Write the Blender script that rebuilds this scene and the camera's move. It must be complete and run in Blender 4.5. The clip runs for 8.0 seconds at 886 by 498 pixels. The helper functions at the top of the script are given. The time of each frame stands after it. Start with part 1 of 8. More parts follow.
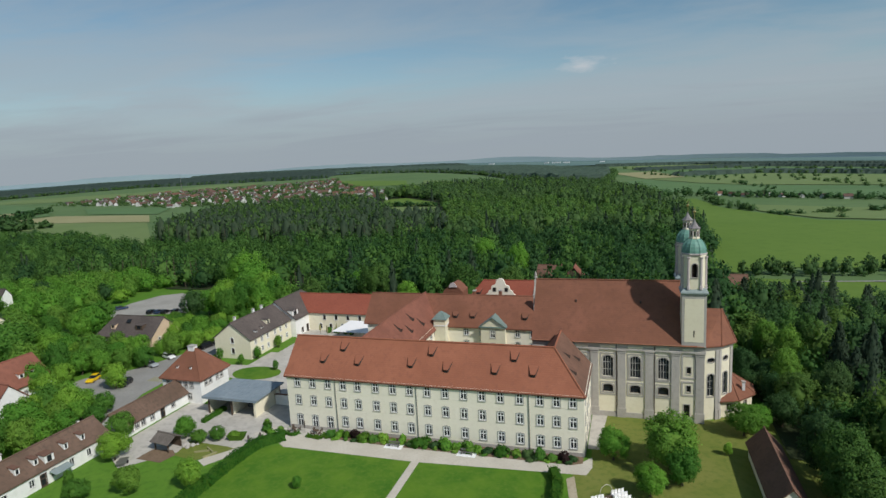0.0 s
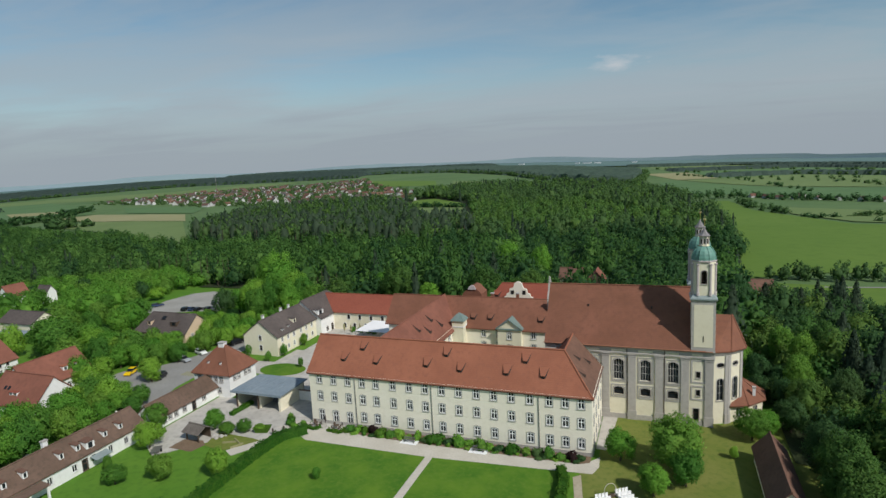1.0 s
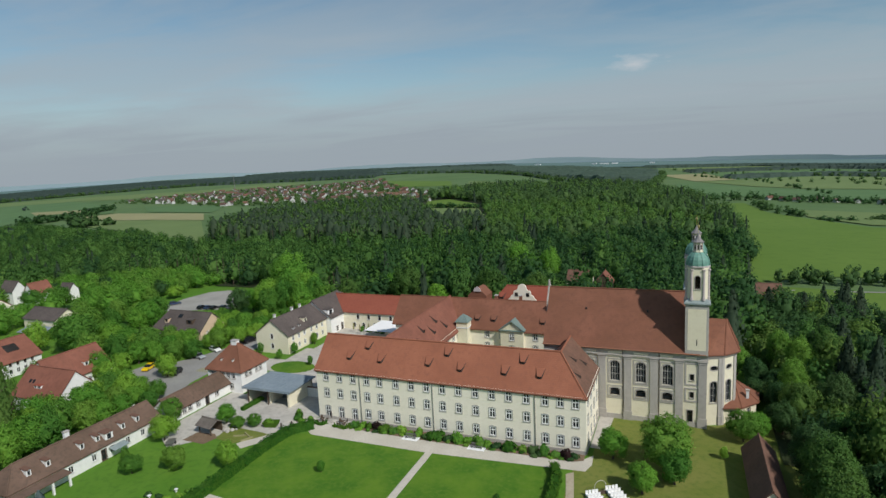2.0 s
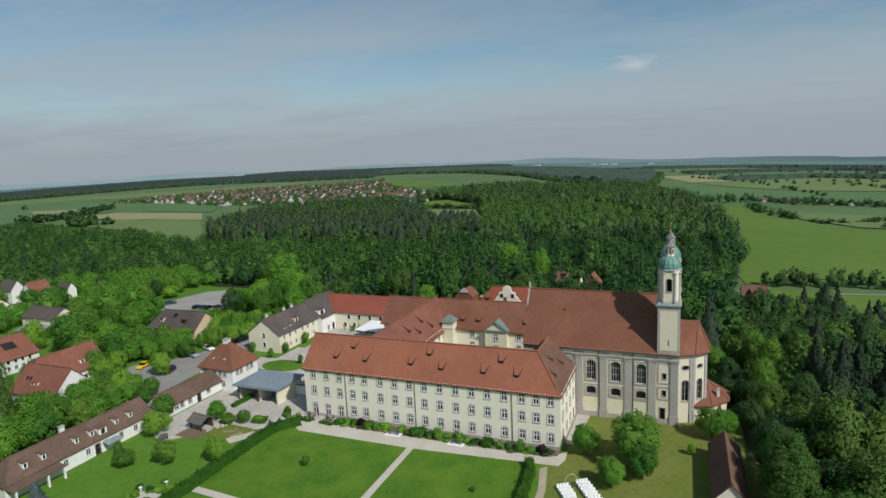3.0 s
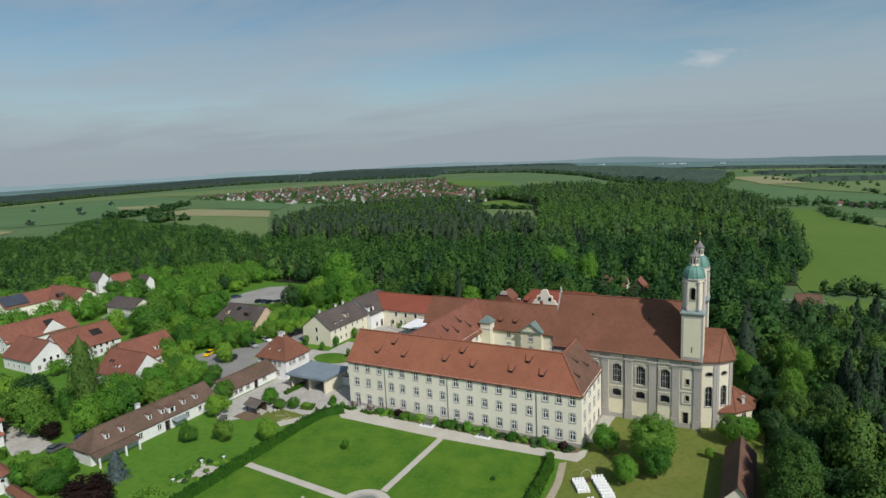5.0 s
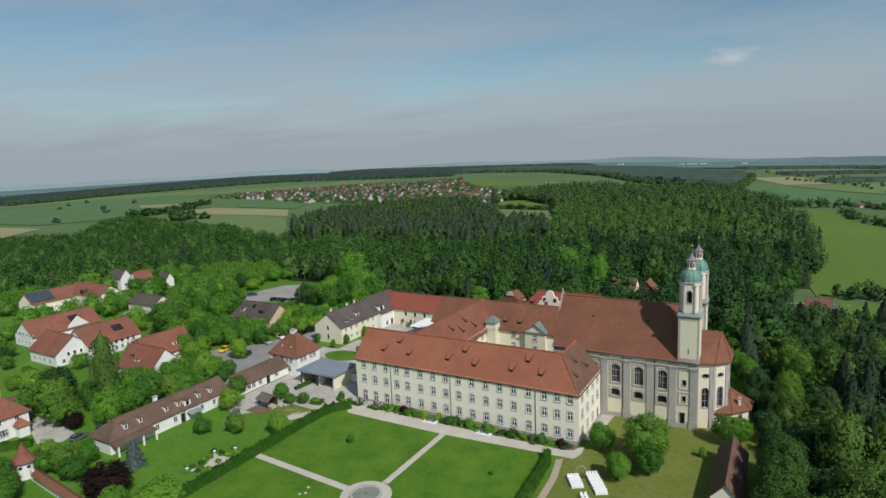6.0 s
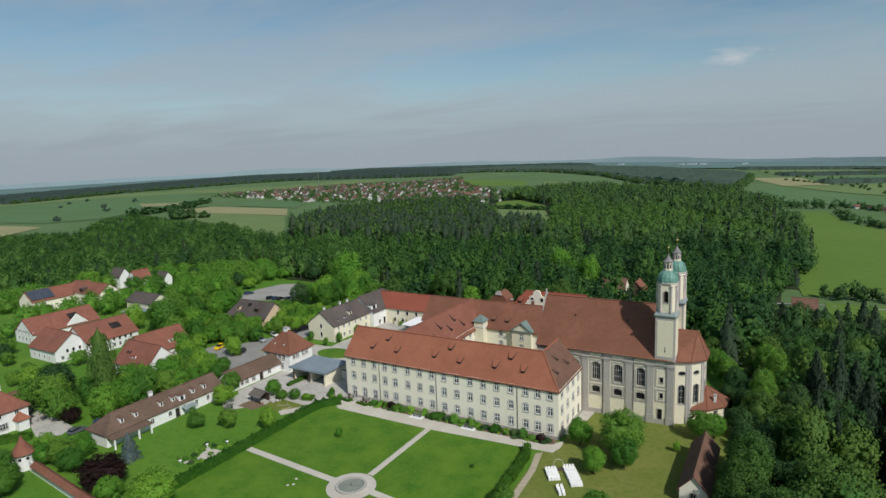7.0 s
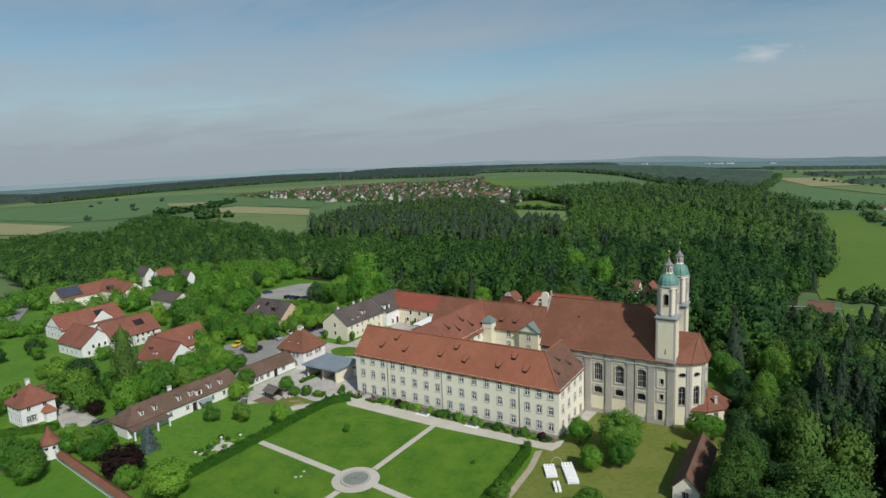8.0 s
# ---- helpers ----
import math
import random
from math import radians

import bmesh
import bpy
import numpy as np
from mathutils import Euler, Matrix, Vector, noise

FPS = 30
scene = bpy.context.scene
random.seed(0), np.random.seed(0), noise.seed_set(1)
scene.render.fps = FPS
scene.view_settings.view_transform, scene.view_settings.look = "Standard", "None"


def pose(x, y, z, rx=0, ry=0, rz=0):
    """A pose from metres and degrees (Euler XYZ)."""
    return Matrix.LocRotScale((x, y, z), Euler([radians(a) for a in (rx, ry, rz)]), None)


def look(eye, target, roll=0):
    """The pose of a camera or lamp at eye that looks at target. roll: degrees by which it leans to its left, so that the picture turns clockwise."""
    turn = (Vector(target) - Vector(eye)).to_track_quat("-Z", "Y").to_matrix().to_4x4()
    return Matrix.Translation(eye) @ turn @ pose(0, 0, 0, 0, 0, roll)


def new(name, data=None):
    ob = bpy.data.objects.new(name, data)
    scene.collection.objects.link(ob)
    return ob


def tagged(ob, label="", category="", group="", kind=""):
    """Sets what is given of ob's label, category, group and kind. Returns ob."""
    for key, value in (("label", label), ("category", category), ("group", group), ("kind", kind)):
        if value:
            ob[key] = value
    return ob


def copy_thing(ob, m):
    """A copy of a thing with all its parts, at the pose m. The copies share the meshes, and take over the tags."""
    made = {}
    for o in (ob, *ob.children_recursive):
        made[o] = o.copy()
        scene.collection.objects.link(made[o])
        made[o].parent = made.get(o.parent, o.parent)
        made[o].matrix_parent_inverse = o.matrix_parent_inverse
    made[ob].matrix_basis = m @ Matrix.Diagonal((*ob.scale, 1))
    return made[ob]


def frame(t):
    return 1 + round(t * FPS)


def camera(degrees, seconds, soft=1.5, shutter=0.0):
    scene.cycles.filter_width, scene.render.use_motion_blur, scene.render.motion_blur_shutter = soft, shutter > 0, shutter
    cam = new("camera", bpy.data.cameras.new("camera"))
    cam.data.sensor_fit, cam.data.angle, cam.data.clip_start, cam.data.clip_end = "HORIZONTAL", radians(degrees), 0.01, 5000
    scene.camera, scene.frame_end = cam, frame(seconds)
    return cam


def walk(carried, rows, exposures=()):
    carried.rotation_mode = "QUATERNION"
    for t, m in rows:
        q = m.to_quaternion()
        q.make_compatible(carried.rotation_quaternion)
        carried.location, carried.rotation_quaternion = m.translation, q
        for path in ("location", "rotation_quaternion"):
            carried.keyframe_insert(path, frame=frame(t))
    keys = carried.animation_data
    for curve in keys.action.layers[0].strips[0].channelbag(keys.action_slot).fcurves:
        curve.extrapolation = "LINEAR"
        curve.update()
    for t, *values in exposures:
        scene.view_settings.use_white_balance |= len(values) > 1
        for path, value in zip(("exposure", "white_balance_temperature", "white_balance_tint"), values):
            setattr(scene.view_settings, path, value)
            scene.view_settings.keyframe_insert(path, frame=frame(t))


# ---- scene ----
# The flight: seconds, x, y, z, yaw, pitch, roll
cam = camera(74.02, 8.0)
PATH = [
    (0, 7.52, -94.87, 51.72, 18.003, -9.056, -3.031),
    (0.5, 9.54, -96.43, 52.43, 19.125, -9.017, -3.025),
    (1, 11.50, -98.06, 53.19, 20.919, -8.917, -2.987),
    (1.5, 13.42, -99.51, 53.88, 22.418, -8.853, -2.992),
    (3, 20.58, -103.51, 55.66, 22.455, -8.863, -2.610),
    (3.5, 22.83, -104.76, 56.19, 22.947, -8.850, -2.523),
    (4, 24.96, -105.98, 56.85, 24.700, -8.836, -2.542),
    (4.5, 27.03, -107.18, 57.46, 26.658, -8.770, -2.566),
    (5, 29.45, -108.58, 58.17, 28.497, -8.746, -2.518),
    (6.5, 36.67, -111.63, 59.78, 30.431, -8.756, -2.335),
    (7, 39.23, -112.66, 60.23, 30.330, -8.818, -2.204),
    (7.5, 41.77, -113.43, 60.75, 31.225, -8.780, -2.213),
    (8, 44.58, -113.84, 61.33, 32.543, -8.770, -2.284),
]
walk(cam, [(t, pose(x, y, z, 0, 0, yaw) @ pose(0, 0, 0, 90 + pitch) @ pose(0, 0, 0, 0, 0, roll)) for t, x, y, z, yaw, pitch, roll in PATH])

# ---- sky, sun, exposure ----
SUN_AZ = Vector((0.87, -0.50, 0.0)).normalized()
SUN_EL = 43.0
world = bpy.data.worlds.new("sky")
scene.world = world
world.use_nodes = True
wn, wl = world.node_tree.nodes, world.node_tree.links
wn.clear()
w_out = wn.new("ShaderNodeOutputWorld")
w_bg = wn.new("ShaderNodeBackground")
w_sky = wn.new("ShaderNodeTexSky")
w_sky.sky_type, w_sky.sun_disc = "NISHITA", False
w_sky.sun_elevation = radians(SUN_EL)
w_sky.sun_rotation = math.atan2(SUN_AZ.x, SUN_AZ.y)
w_sky.altitude, w_sky.air_density, w_sky.dust_density, w_sky.ozone_density = 500, 1.0, 0.6, 0.9
w_bg.inputs["Strength"].default_value = 0.085
# thin high cloud: streaks drawn out along the horizon, thicker low down
w_tc = wn.new("ShaderNodeTexCoord")
w_sep = wn.new("ShaderNodeSeparateXYZ")
wl.new(w_tc.outputs["Generated"], w_sep.inputs[0])


def w_math(op, a, b=None, clamp=False):
    n = wn.new("ShaderNodeMath")
    n.operation, n.use_clamp = op, clamp
    for i, v in enumerate((a, b)):
        if v is None:
            continue
        if isinstance(v, (int, float)):
            n.inputs[i].default_value = v
        else:
            wl.new(v, n.inputs[i])
    return n.outputs[0]


w_h = w_math("ADD", w_math("MAXIMUM", w_sep.outputs[2], 0.0), 0.07)
w_px = w_math("DIVIDE", w_sep.outputs[0], w_h)
w_py = w_math("DIVIDE", w_sep.outputs[1], w_h)
w_com = wn.new("ShaderNodeCombineXYZ")
wl.new(w_px, w_com.inputs[0]), wl.new(w_py, w_com.inputs[1])


def w_cloud(scale, stretch, turn, lo, hi, shift, detail=8):
    """Cover of one cloud layer: noise on a level sheet, drawn out across the view."""
    m = wn.new("ShaderNodeMapping")
    m.inputs["Rotation"].default_value = (0, 0, radians(turn))
    m.inputs["Scale"].default_value = (stretch, 1.0, 1.0)
    m.inputs["Location"].default_value = (shift, shift * 0.7, 0)
    wl.new(w_com.outputs[0], m.inputs["Vector"])
    t = wn.new("ShaderNodeTexNoise")
    t.inputs["Scale"].default_value, t.inputs["Detail"].default_value, t.inputs["Roughness"].default_value = scale, detail, 0.58
    t.inputs["Distortion"].default_value = 0.6
    wl.new(m.outputs[0], t.inputs["Vector"])
    r = wn.new("ShaderNodeMapRange")
    r.interpolation_type = "SMOOTHSTEP"
    r.inputs["From Min"].default_value, r.inputs["From Max"].default_value = lo, hi
    wl.new(t.outputs["Fac"], r.inputs["Value"])
    return r.outputs["Result"]


w_high = w_cloud(0.55, 0.6, -24, 0.40, 0.66, 3.1)
w_streak = w_cloud(1.1, 0.6, -30, 0.46, 0.74, 8.4, 6)
w_grey = w_cloud(0.75, 0.5, -20, 0.40, 0.72, 14.0)
w_drift = w_cloud(0.5, 0.55, -18, 0.30, 0.70, 21.0)
w_veil = w_math("ADD", w_math("MULTIPLY", w_math("SUBTRACT", 0.205, w_sep.outputs[2]), 8.0), w_math("MULTIPLY", w_math("SUBTRACT", w_drift, 0.5), 0.6), True)
w_low = w_math("ADD", w_math("MULTIPLY", w_math("SUBTRACT", 0.092, w_sep.outputs[2]), 17.0), w_math("MULTIPLY", w_math("SUBTRACT", w_grey, 0.5), 0.52), True)


def w_blend(fac, a, b, kind="MIX"):
    n = wn.new("ShaderNodeMix")
    n.data_type, n.blend_type = "RGBA", kind
    for k, v in (("Factor", fac), ("A", a), ("B", b)):
        if isinstance(v, (tuple, float)):
            n.inputs[k].default_value = v
        else:
            wl.new(v, n.inputs[k])
    return n.outputs["Result"]


# one small bright cloud over the woods
w_nor = wn.new("ShaderNodeVectorMath")
w_nor.operation = "DISTANCE"
w_squash = wn.new("ShaderNodeVectorMath")
w_squash.operation = "MULTIPLY"
w_squash.inputs[1].default_value = (1.0, 1.0, 3.2)
w_wob = wn.new("ShaderNodeTexNoise")
w_wob.inputs["Scale"].default_value, w_wob.inputs["Detail"].default_value = 26.0, 4
wl.new(w_tc.outputs["Generated"], w_squash.inputs[0])
wl.new(w_squash.outputs[0], w_wob.inputs["Vector"])
wl.new(w_squash.outputs[0], w_nor.inputs[0])
w_nor.inputs[1].default_value = (-0.072, 0.988, 0.131 * 3.2)
w_puff = w_math("SUBTRACT", w_math("MULTIPLY", w_wob.outputs["Fac"], 2.2), w_math("MULTIPLY", w_nor.outputs["Value"], 27.0), True)
w_col = w_blend(1.0, w_sky.outputs[0], (0.79, 0.97, 0.96, 1), "MULTIPLY")
w_col = w_blend(w_math("MULTIPLY", w_high, 0.50), w_col, (4.2, 4.75, 5.2, 1))
w_col = w_blend(w_math("MULTIPLY", w_veil, 0.80), w_col, (4.15, 4.85, 5.45, 1))
w_col = w_blend(w_math("MULTIPLY", w_streak, 0.16), w_col, (5.0, 5.4, 5.8, 1))
w_col = w_blend(w_math("MULTIPLY", w_low, 0.80), w_col, (3.6, 4.15, 4.72, 1))
w_col = w_blend(w_math("MULTIPLY", w_puff, 0.70), w_col, (7.0, 7.0, 7.2, 1))
wl.new(w_col, w_bg.inputs[0])
wl.new(w_bg.outputs[0], w_out.inputs[0])

sun_data = bpy.data.lights.new("sun", "SUN")
sun_data.energy, sun_data.angle, sun_data.color = 3.5, radians(1.5), (1.0, 0.965, 0.90)
sun = new("sun", sun_data)
el = radians(SUN_EL)
sun.matrix_basis = look((0, 0, 200), Vector((0, 0, 200)) - Vector((SUN_AZ.x * math.cos(el), SUN_AZ.y * math.cos(el), math.sin(el))))
scene.view_settings.exposure = 0.0


# ---- materials ----
def material(name, a, b, c=None, rough=0.85, coarse=0.12, fine=2.5, bump=0.0, bump_scale=None, spec=0.3, metal=0.0, per_object=0.0, per_island=0.0, stretch=(1, 1, 1), courses=0.0):
    """A surface whose colour wanders between a and b at a coarse scale and towards c in fine grain; scales are per metre."""
    m = bpy.data.materials.new(name)
    m.use_nodes = True
    n, l = m.node_tree.nodes, m.node_tree.links
    p = n["Principled BSDF"]
    p.inputs["Roughness"].default_value, p.inputs["Specular IOR Level"].default_value, p.inputs["Metallic"].default_value = rough, spec, metal
    tc, mp = n.new("ShaderNodeTexCoord"), n.new("ShaderNodeMapping")
    mp.inputs["Scale"].default_value = stretch
    l.new(tc.outputs["Object"], mp.inputs["Vector"])

    def tex(scale, detail):
        t = n.new("ShaderNodeTexNoise")
        t.inputs["Scale"].default_value, t.inputs["Detail"].default_value, t.inputs["Roughness"].default_value = scale, detail, 0.6
        l.new(mp.outputs[0], t.inputs["Vector"])
        return t.outputs["Fac"]

    def ramp(v, lo, hi):
        r = n.new("ShaderNodeMapRange")
        r.inputs["From Min"].default_value, r.inputs["From Max"].default_value = lo, hi
        l.new(v, r.inputs["Value"])
        return r.outputs["Result"]

    def mix(f, x, y):
        k = n.new("ShaderNodeMix")
        k.data_type = "RGBA"
        for s, v in (("Factor", f), ("A", x), ("B", y)):
            if isinstance(v, (tuple, float, int)):
                k.inputs[s].default_value = v
            else:
                l.new(v, k.inputs[s])
        return k.outputs["Result"]

    col = mix(ramp(tex(coarse, 4), 0.34, 0.66), a, b)
    fine_noise = tex(fine, 5)
    if c:
        col = mix(ramp(fine_noise, 0.48, 0.78), col, c)
    for kind, amount in (("obj", per_object), ("isl", per_island)):
        if amount:
            src = n.new("ShaderNodeObjectInfo" if kind == "obj" else "ShaderNodeNewGeometry")
            v = src.outputs["Random" if kind == "obj" else "Random Per Island"]
            hs = n.new("ShaderNodeHueSaturation")
            r = n.new("ShaderNodeMapRange")
            r.inputs["To Min"].default_value, r.inputs["To Max"].default_value = 1 - amount, 1 + amount
            l.new(v, r.inputs["Value"]), l.new(r.outputs["Result"], hs.inputs["Value"]), l.new(col, hs.inputs["Color"])
            r2 = n.new("ShaderNodeMapRange")
            r2.inputs["To Min"].default_value, r2.inputs["To Max"].default_value = 0.5 + amount * 0.09, 0.5 - amount * 0.09
            l.new(v, r2.inputs["Value"]), l.new(r2.outputs["Result"], hs.inputs["Hue"])
            col = hs.outputs["Color"]
    l.new(col, p.inputs["Base Color"])
    height = None
    if bump:
        height = tex(bump_scale or fine * 2, 4)
    if courses:
        wv = n.new("ShaderNodeTexWave")
        wv.wave_type, wv.bands_direction, wv.wave_profile = "BANDS", "Z", "SAW"
        wv.inputs["Scale"].default_value, wv.inputs["Distortion"].default_value, wv.inputs["Detail"].default_value = 0.314 / courses, 0.5, 2
        l.new(tc.outputs["Object"], wv.inputs["Vector"])
        height = wv.outputs["Fac"]
        bump = bump or 0.5
    if bump:
        bp = n.new("ShaderNodeBump")
        bp.inputs["Strength"].default_value, bp.inputs["Distance"].default_value = bump, 0.06
        l.new(height, bp.inputs["Height"]), l.new(bp.outputs[0], p.inputs["Normal"])
    return m


def foliage(name, a, b, c, per_object=0.22, per_island=0.10, coarse=0.12):
    m = material(name, a, b, c, rough=0.7, coarse=coarse, fine=1.6, bump=0.7, bump_scale=2.6, spec=0.2, per_object=per_object, per_island=per_island)
    n, l = m.node_tree.nodes, m.node_tree.links
    p, out = n["Principled BSDF"], n["Material Output"]
    tr, mx = n.new("ShaderNodeBsdfTranslucent"), n.new("ShaderNodeMixShader")
    mx.inputs[0].default_value = 0.5
    l.new(p.inputs["Base Color"].links[0].from_socket, tr.inputs["Color"])
    l.new(p.outputs[0], mx.inputs[1]), l.new(tr.outputs[0], mx.inputs[2]), l.new(mx.outputs[0], out.inputs["Surface"])
    return m


M = {}
M["cream"] = material("cream_render", (0.84, 0.785, 0.650, 1), (0.87, 0.82, 0.70, 1), (0.79, 0.735, 0.605, 1), 0.9, 0.09, 1.2, 0.15, 6)
M["ochre"] = material("pale_yellow_render", (0.74, 0.685, 0.52, 1), (0.78, 0.73, 0.575, 1), (0.69, 0.625, 0.47, 1), 0.9, 0.1, 1.4, 0.15, 6)
M["white"] = material("white_render", (0.76, 0.76, 0.75, 1), (0.82, 0.81, 0.79, 1), (0.68, 0.68, 0.66, 1), 0.9, 0.1, 1.4, 0.1, 6)
# White walls greyed in the colour itself, for haze over the far village.
M["village"] = material("hazed_white_render", (0.50, 0.50, 0.49, 1), (0.60, 0.60, 0.58, 1), (0.42, 0.42, 0.41, 1), 0.9, 0.1, 1.4)
M["grey"] = material("grey_stone_render", (0.39, 0.365, 0.335, 1), (0.46, 0.43, 0.395, 1), (0.335, 0.315, 0.29, 1), 0.9, 0.15, 1.6, 0.15, 6)
M["peach"] = material("peach_render", (0.62, 0.46, 0.32, 1), (0.68, 0.52, 0.37, 1), (0.56, 0.41, 0.29, 1), 0.9, 0.1, 1.4, 0.1, 6)
M["pink"] = material("rose_grey_render", (0.46, 0.40, 0.40, 1), (0.52, 0.46, 0.45, 1), None, 0.9, 0.3, 2)
M["roof_red"] = material("red_clay_tiles", (0.280, 0.103, 0.060, 1), (0.345, 0.130, 0.076, 1), (0.255, 0.099, 0.062, 1), 0.85, 0.16, 1.2, 0.5, courses=0.30)
M["roof_new"] = material("bright_red_clay_tiles", (0.25, 0.070, 0.044, 1), (0.30, 0.088, 0.055, 1), (0.215, 0.064, 0.043, 1), 0.85, 0.12, 1.8, 0.5, courses=0.30)
M["roof_worn"] = material("worn_red_tiles", (0.205, 0.082, 0.056, 1), (0.270, 0.108, 0.074, 1), (0.175, 0.074, 0.052, 1), 0.9, 0.18, 1.1, 0.5, courses=0.30)
M["roof_old"] = material("weathered_brown_red_tiles", (0.192, 0.082, 0.050, 1), (0.246, 0.104, 0.066, 1), (0.168, 0.074, 0.049, 1), 0.9, 0.16, 1.1, 0.5, courses=0.30)
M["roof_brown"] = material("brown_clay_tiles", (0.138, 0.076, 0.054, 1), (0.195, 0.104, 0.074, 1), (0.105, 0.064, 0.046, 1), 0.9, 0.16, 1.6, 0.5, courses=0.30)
M["roof_village"] = material("dull_brown_tiles", (0.112, 0.068, 0.056, 1), (0.145, 0.086, 0.070, 1), (0.092, 0.058, 0.049, 1), 0.9, 0.16, 1.6)
M["roof_moss"] = material("mossy_brown_tiles", (0.120, 0.078, 0.056, 1), (0.168, 0.108, 0.080, 1), (0.084, 0.062, 0.046, 1), 0.9, 0.22, 1.4, 0.5, courses=0.30)
M["roof_grey"] = material("dark_grey_slate", (0.088, 0.072, 0.066, 1), (0.128, 0.104, 0.094, 1), (0.062, 0.052, 0.048, 1), 0.8, 0.16, 1.8, 0.5, courses=0.30)
M["copper"] = material("green_copper", (0.11, 0.26, 0.21, 1), (0.17, 0.34, 0.28, 1), (0.09, 0.17, 0.15, 1), 0.6, 0.5, 2.0, 0.2, 3, spec=0.5)
M["lead_dark"] = material("dark_lead", (0.05, 0.035, 0.03, 1), (0.075, 0.05, 0.042, 1), None, 0.7)
M["spire"] = material("grey_sheet_metal", (0.20, 0.185, 0.185, 1), (0.27, 0.25, 0.25, 1), (0.15, 0.14, 0.14, 1), 0.55, 0.5, 2.0, spec=0.5)
M["copper_dark"] = material("dull_copper", (0.15, 0.215, 0.20, 1), (0.20, 0.27, 0.25, 1), (0.12, 0.165, 0.155, 1), 0.6, 0.5, 2.0, spec=0.5)
M["lead"] = material("grey_blue_sheet_metal", (0.22, 0.27, 0.27, 1), (0.29, 0.34, 0.335, 1), (0.17, 0.21, 0.215, 1), 0.5, 0.3, 2.0, spec=0.5)
M["flat_roof"] = material("blue_grey_membrane", (0.20, 0.25, 0.29, 1), (0.26, 0.31, 0.35, 1), (0.17, 0.21, 0.24, 1), 0.6, 0.25, 1.5)
M["dark"] = material("dark_void", (0.018, 0.016, 0.015, 1), (0.03, 0.027, 0.025, 1), None, 0.9)
M["wood"] = material("dark_timber", (0.075, 0.05, 0.035, 1), (0.12, 0.085, 0.06, 1), (0.05, 0.035, 0.028, 1), 0.8, 0.6, 5, stretch=(1, 1, 4))
M["sash"] = material("white_painted_sash", (0.80, 0.80, 0.78, 1), (0.85, 0.85, 0.83, 1), None, 0.6)
M["metal"] = material("zinc_pipe", (0.22, 0.21, 0.20, 1), (0.30, 0.29, 0.28, 1), None, 0.5, metal=0.6)
M["mullion"] = material("pale_stone_mullion", (0.40, 0.385, 0.365, 1), (0.47, 0.455, 0.43, 1), None, 0.9)
M["gold"] = material("gilded_metal", (0.75, 0.55, 0.2, 1), (0.85, 0.65, 0.28, 1), None, 0.3, metal=1.0)
M["bark"] = material("bark", (0.08, 0.06, 0.045, 1), (0.13, 0.10, 0.075, 1), (0.05, 0.04, 0.03, 1), 0.95, 1.0, 6, 0.5, 10)
M["meadow"] = material("meadow_grass", (0.068, 0.180, 0.012, 1), (0.112, 0.226, 0.022, 1), (0.056, 0.145, 0.013, 1), 0.95, 0.05, 0.7, 0.5, 3)
# Duller and bluer than the meadow: distance haze is put into the ground colour.
M["country"] = material("hazed_open_country", (0.080, 0.150, 0.048, 1), (0.115, 0.180, 0.066, 1), (0.072, 0.130, 0.046, 1), 0.95, 0.006, 0.05)
M["lawn"] = material("mown_lawn", (0.046, 0.140, 0.007, 1), (0.106, 0.206, 0.014, 1), (0.114, 0.196, 0.022, 1), 0.95, 0.16, 1.1, 0.4, 4)
M["dry"] = material("dry_churchyard_grass", (0.130, 0.170, 0.026, 1), (0.185, 0.200, 0.048, 1), (0.090, 0.138, 0.020, 1), 0.95, 0.09, 0.8, 0.5, 3)
M["gravel"] = material("pale_gravel", (0.50, 0.46, 0.39, 1), (0.58, 0.54, 0.47, 1), (0.43, 0.39, 0.33, 1), 0.95, 0.2, 3, 0.3, 12)
M["paving"] = material("grey_yard_paving", (0.43, 0.405, 0.365, 1), (0.52, 0.495, 0.45, 1), (0.33, 0.31, 0.275, 1), 0.95, 0.22, 0.8, 0.2, 8)
M["dirt_path"] = material("trodden_earth", (0.40, 0.34, 0.25, 1), (0.47, 0.41, 0.31, 1), (0.30, 0.26, 0.17, 1), 0.95, 0.3, 1.5, 0.3, 10)
M["asphalt"] = material("asphalt", (0.25, 0.243, 0.23, 1), (0.31, 0.302, 0.288, 1), (0.20, 0.194, 0.186, 1), 0.95, 0.1, 2, 0.2, 8)
M["car_park"] = material("worn_gravel", (0.30, 0.29, 0.265, 1), (0.37, 0.355, 0.325, 1), (0.24, 0.235, 0.215, 1), 0.95, 0.12, 1.6, 0.2, 8)
M["soil"] = material("bare_soil", (0.16, 0.11, 0.07, 1), (0.22, 0.15, 0.10, 1), (0.11, 0.08, 0.05, 1), 0.95, 0.3, 2, 0.5, 6)
# Shade between the trunks is put into this near-black floor colour.
M["floor_shade"] = material("forest_floor", (0.020, 0.032, 0.010, 1), (0.035, 0.050, 0.015, 1), (0.015, 0.02, 0.008, 1), 0.95, 0.1, 1)
M["crop"] = material("green_crop", (0.095, 0.172, 0.022, 1), (0.115, 0.192, 0.028, 1), (0.086, 0.158, 0.020, 1), 0.95, 0.012, 0.15)
# Distance haze is put into this crop's bluish, greyed green.
M["crop_hazed"] = material("hazed_green_crop", (0.080, 0.155, 0.056, 1), (0.098, 0.178, 0.064, 1), None, 0.95, 0.012, 0.15)
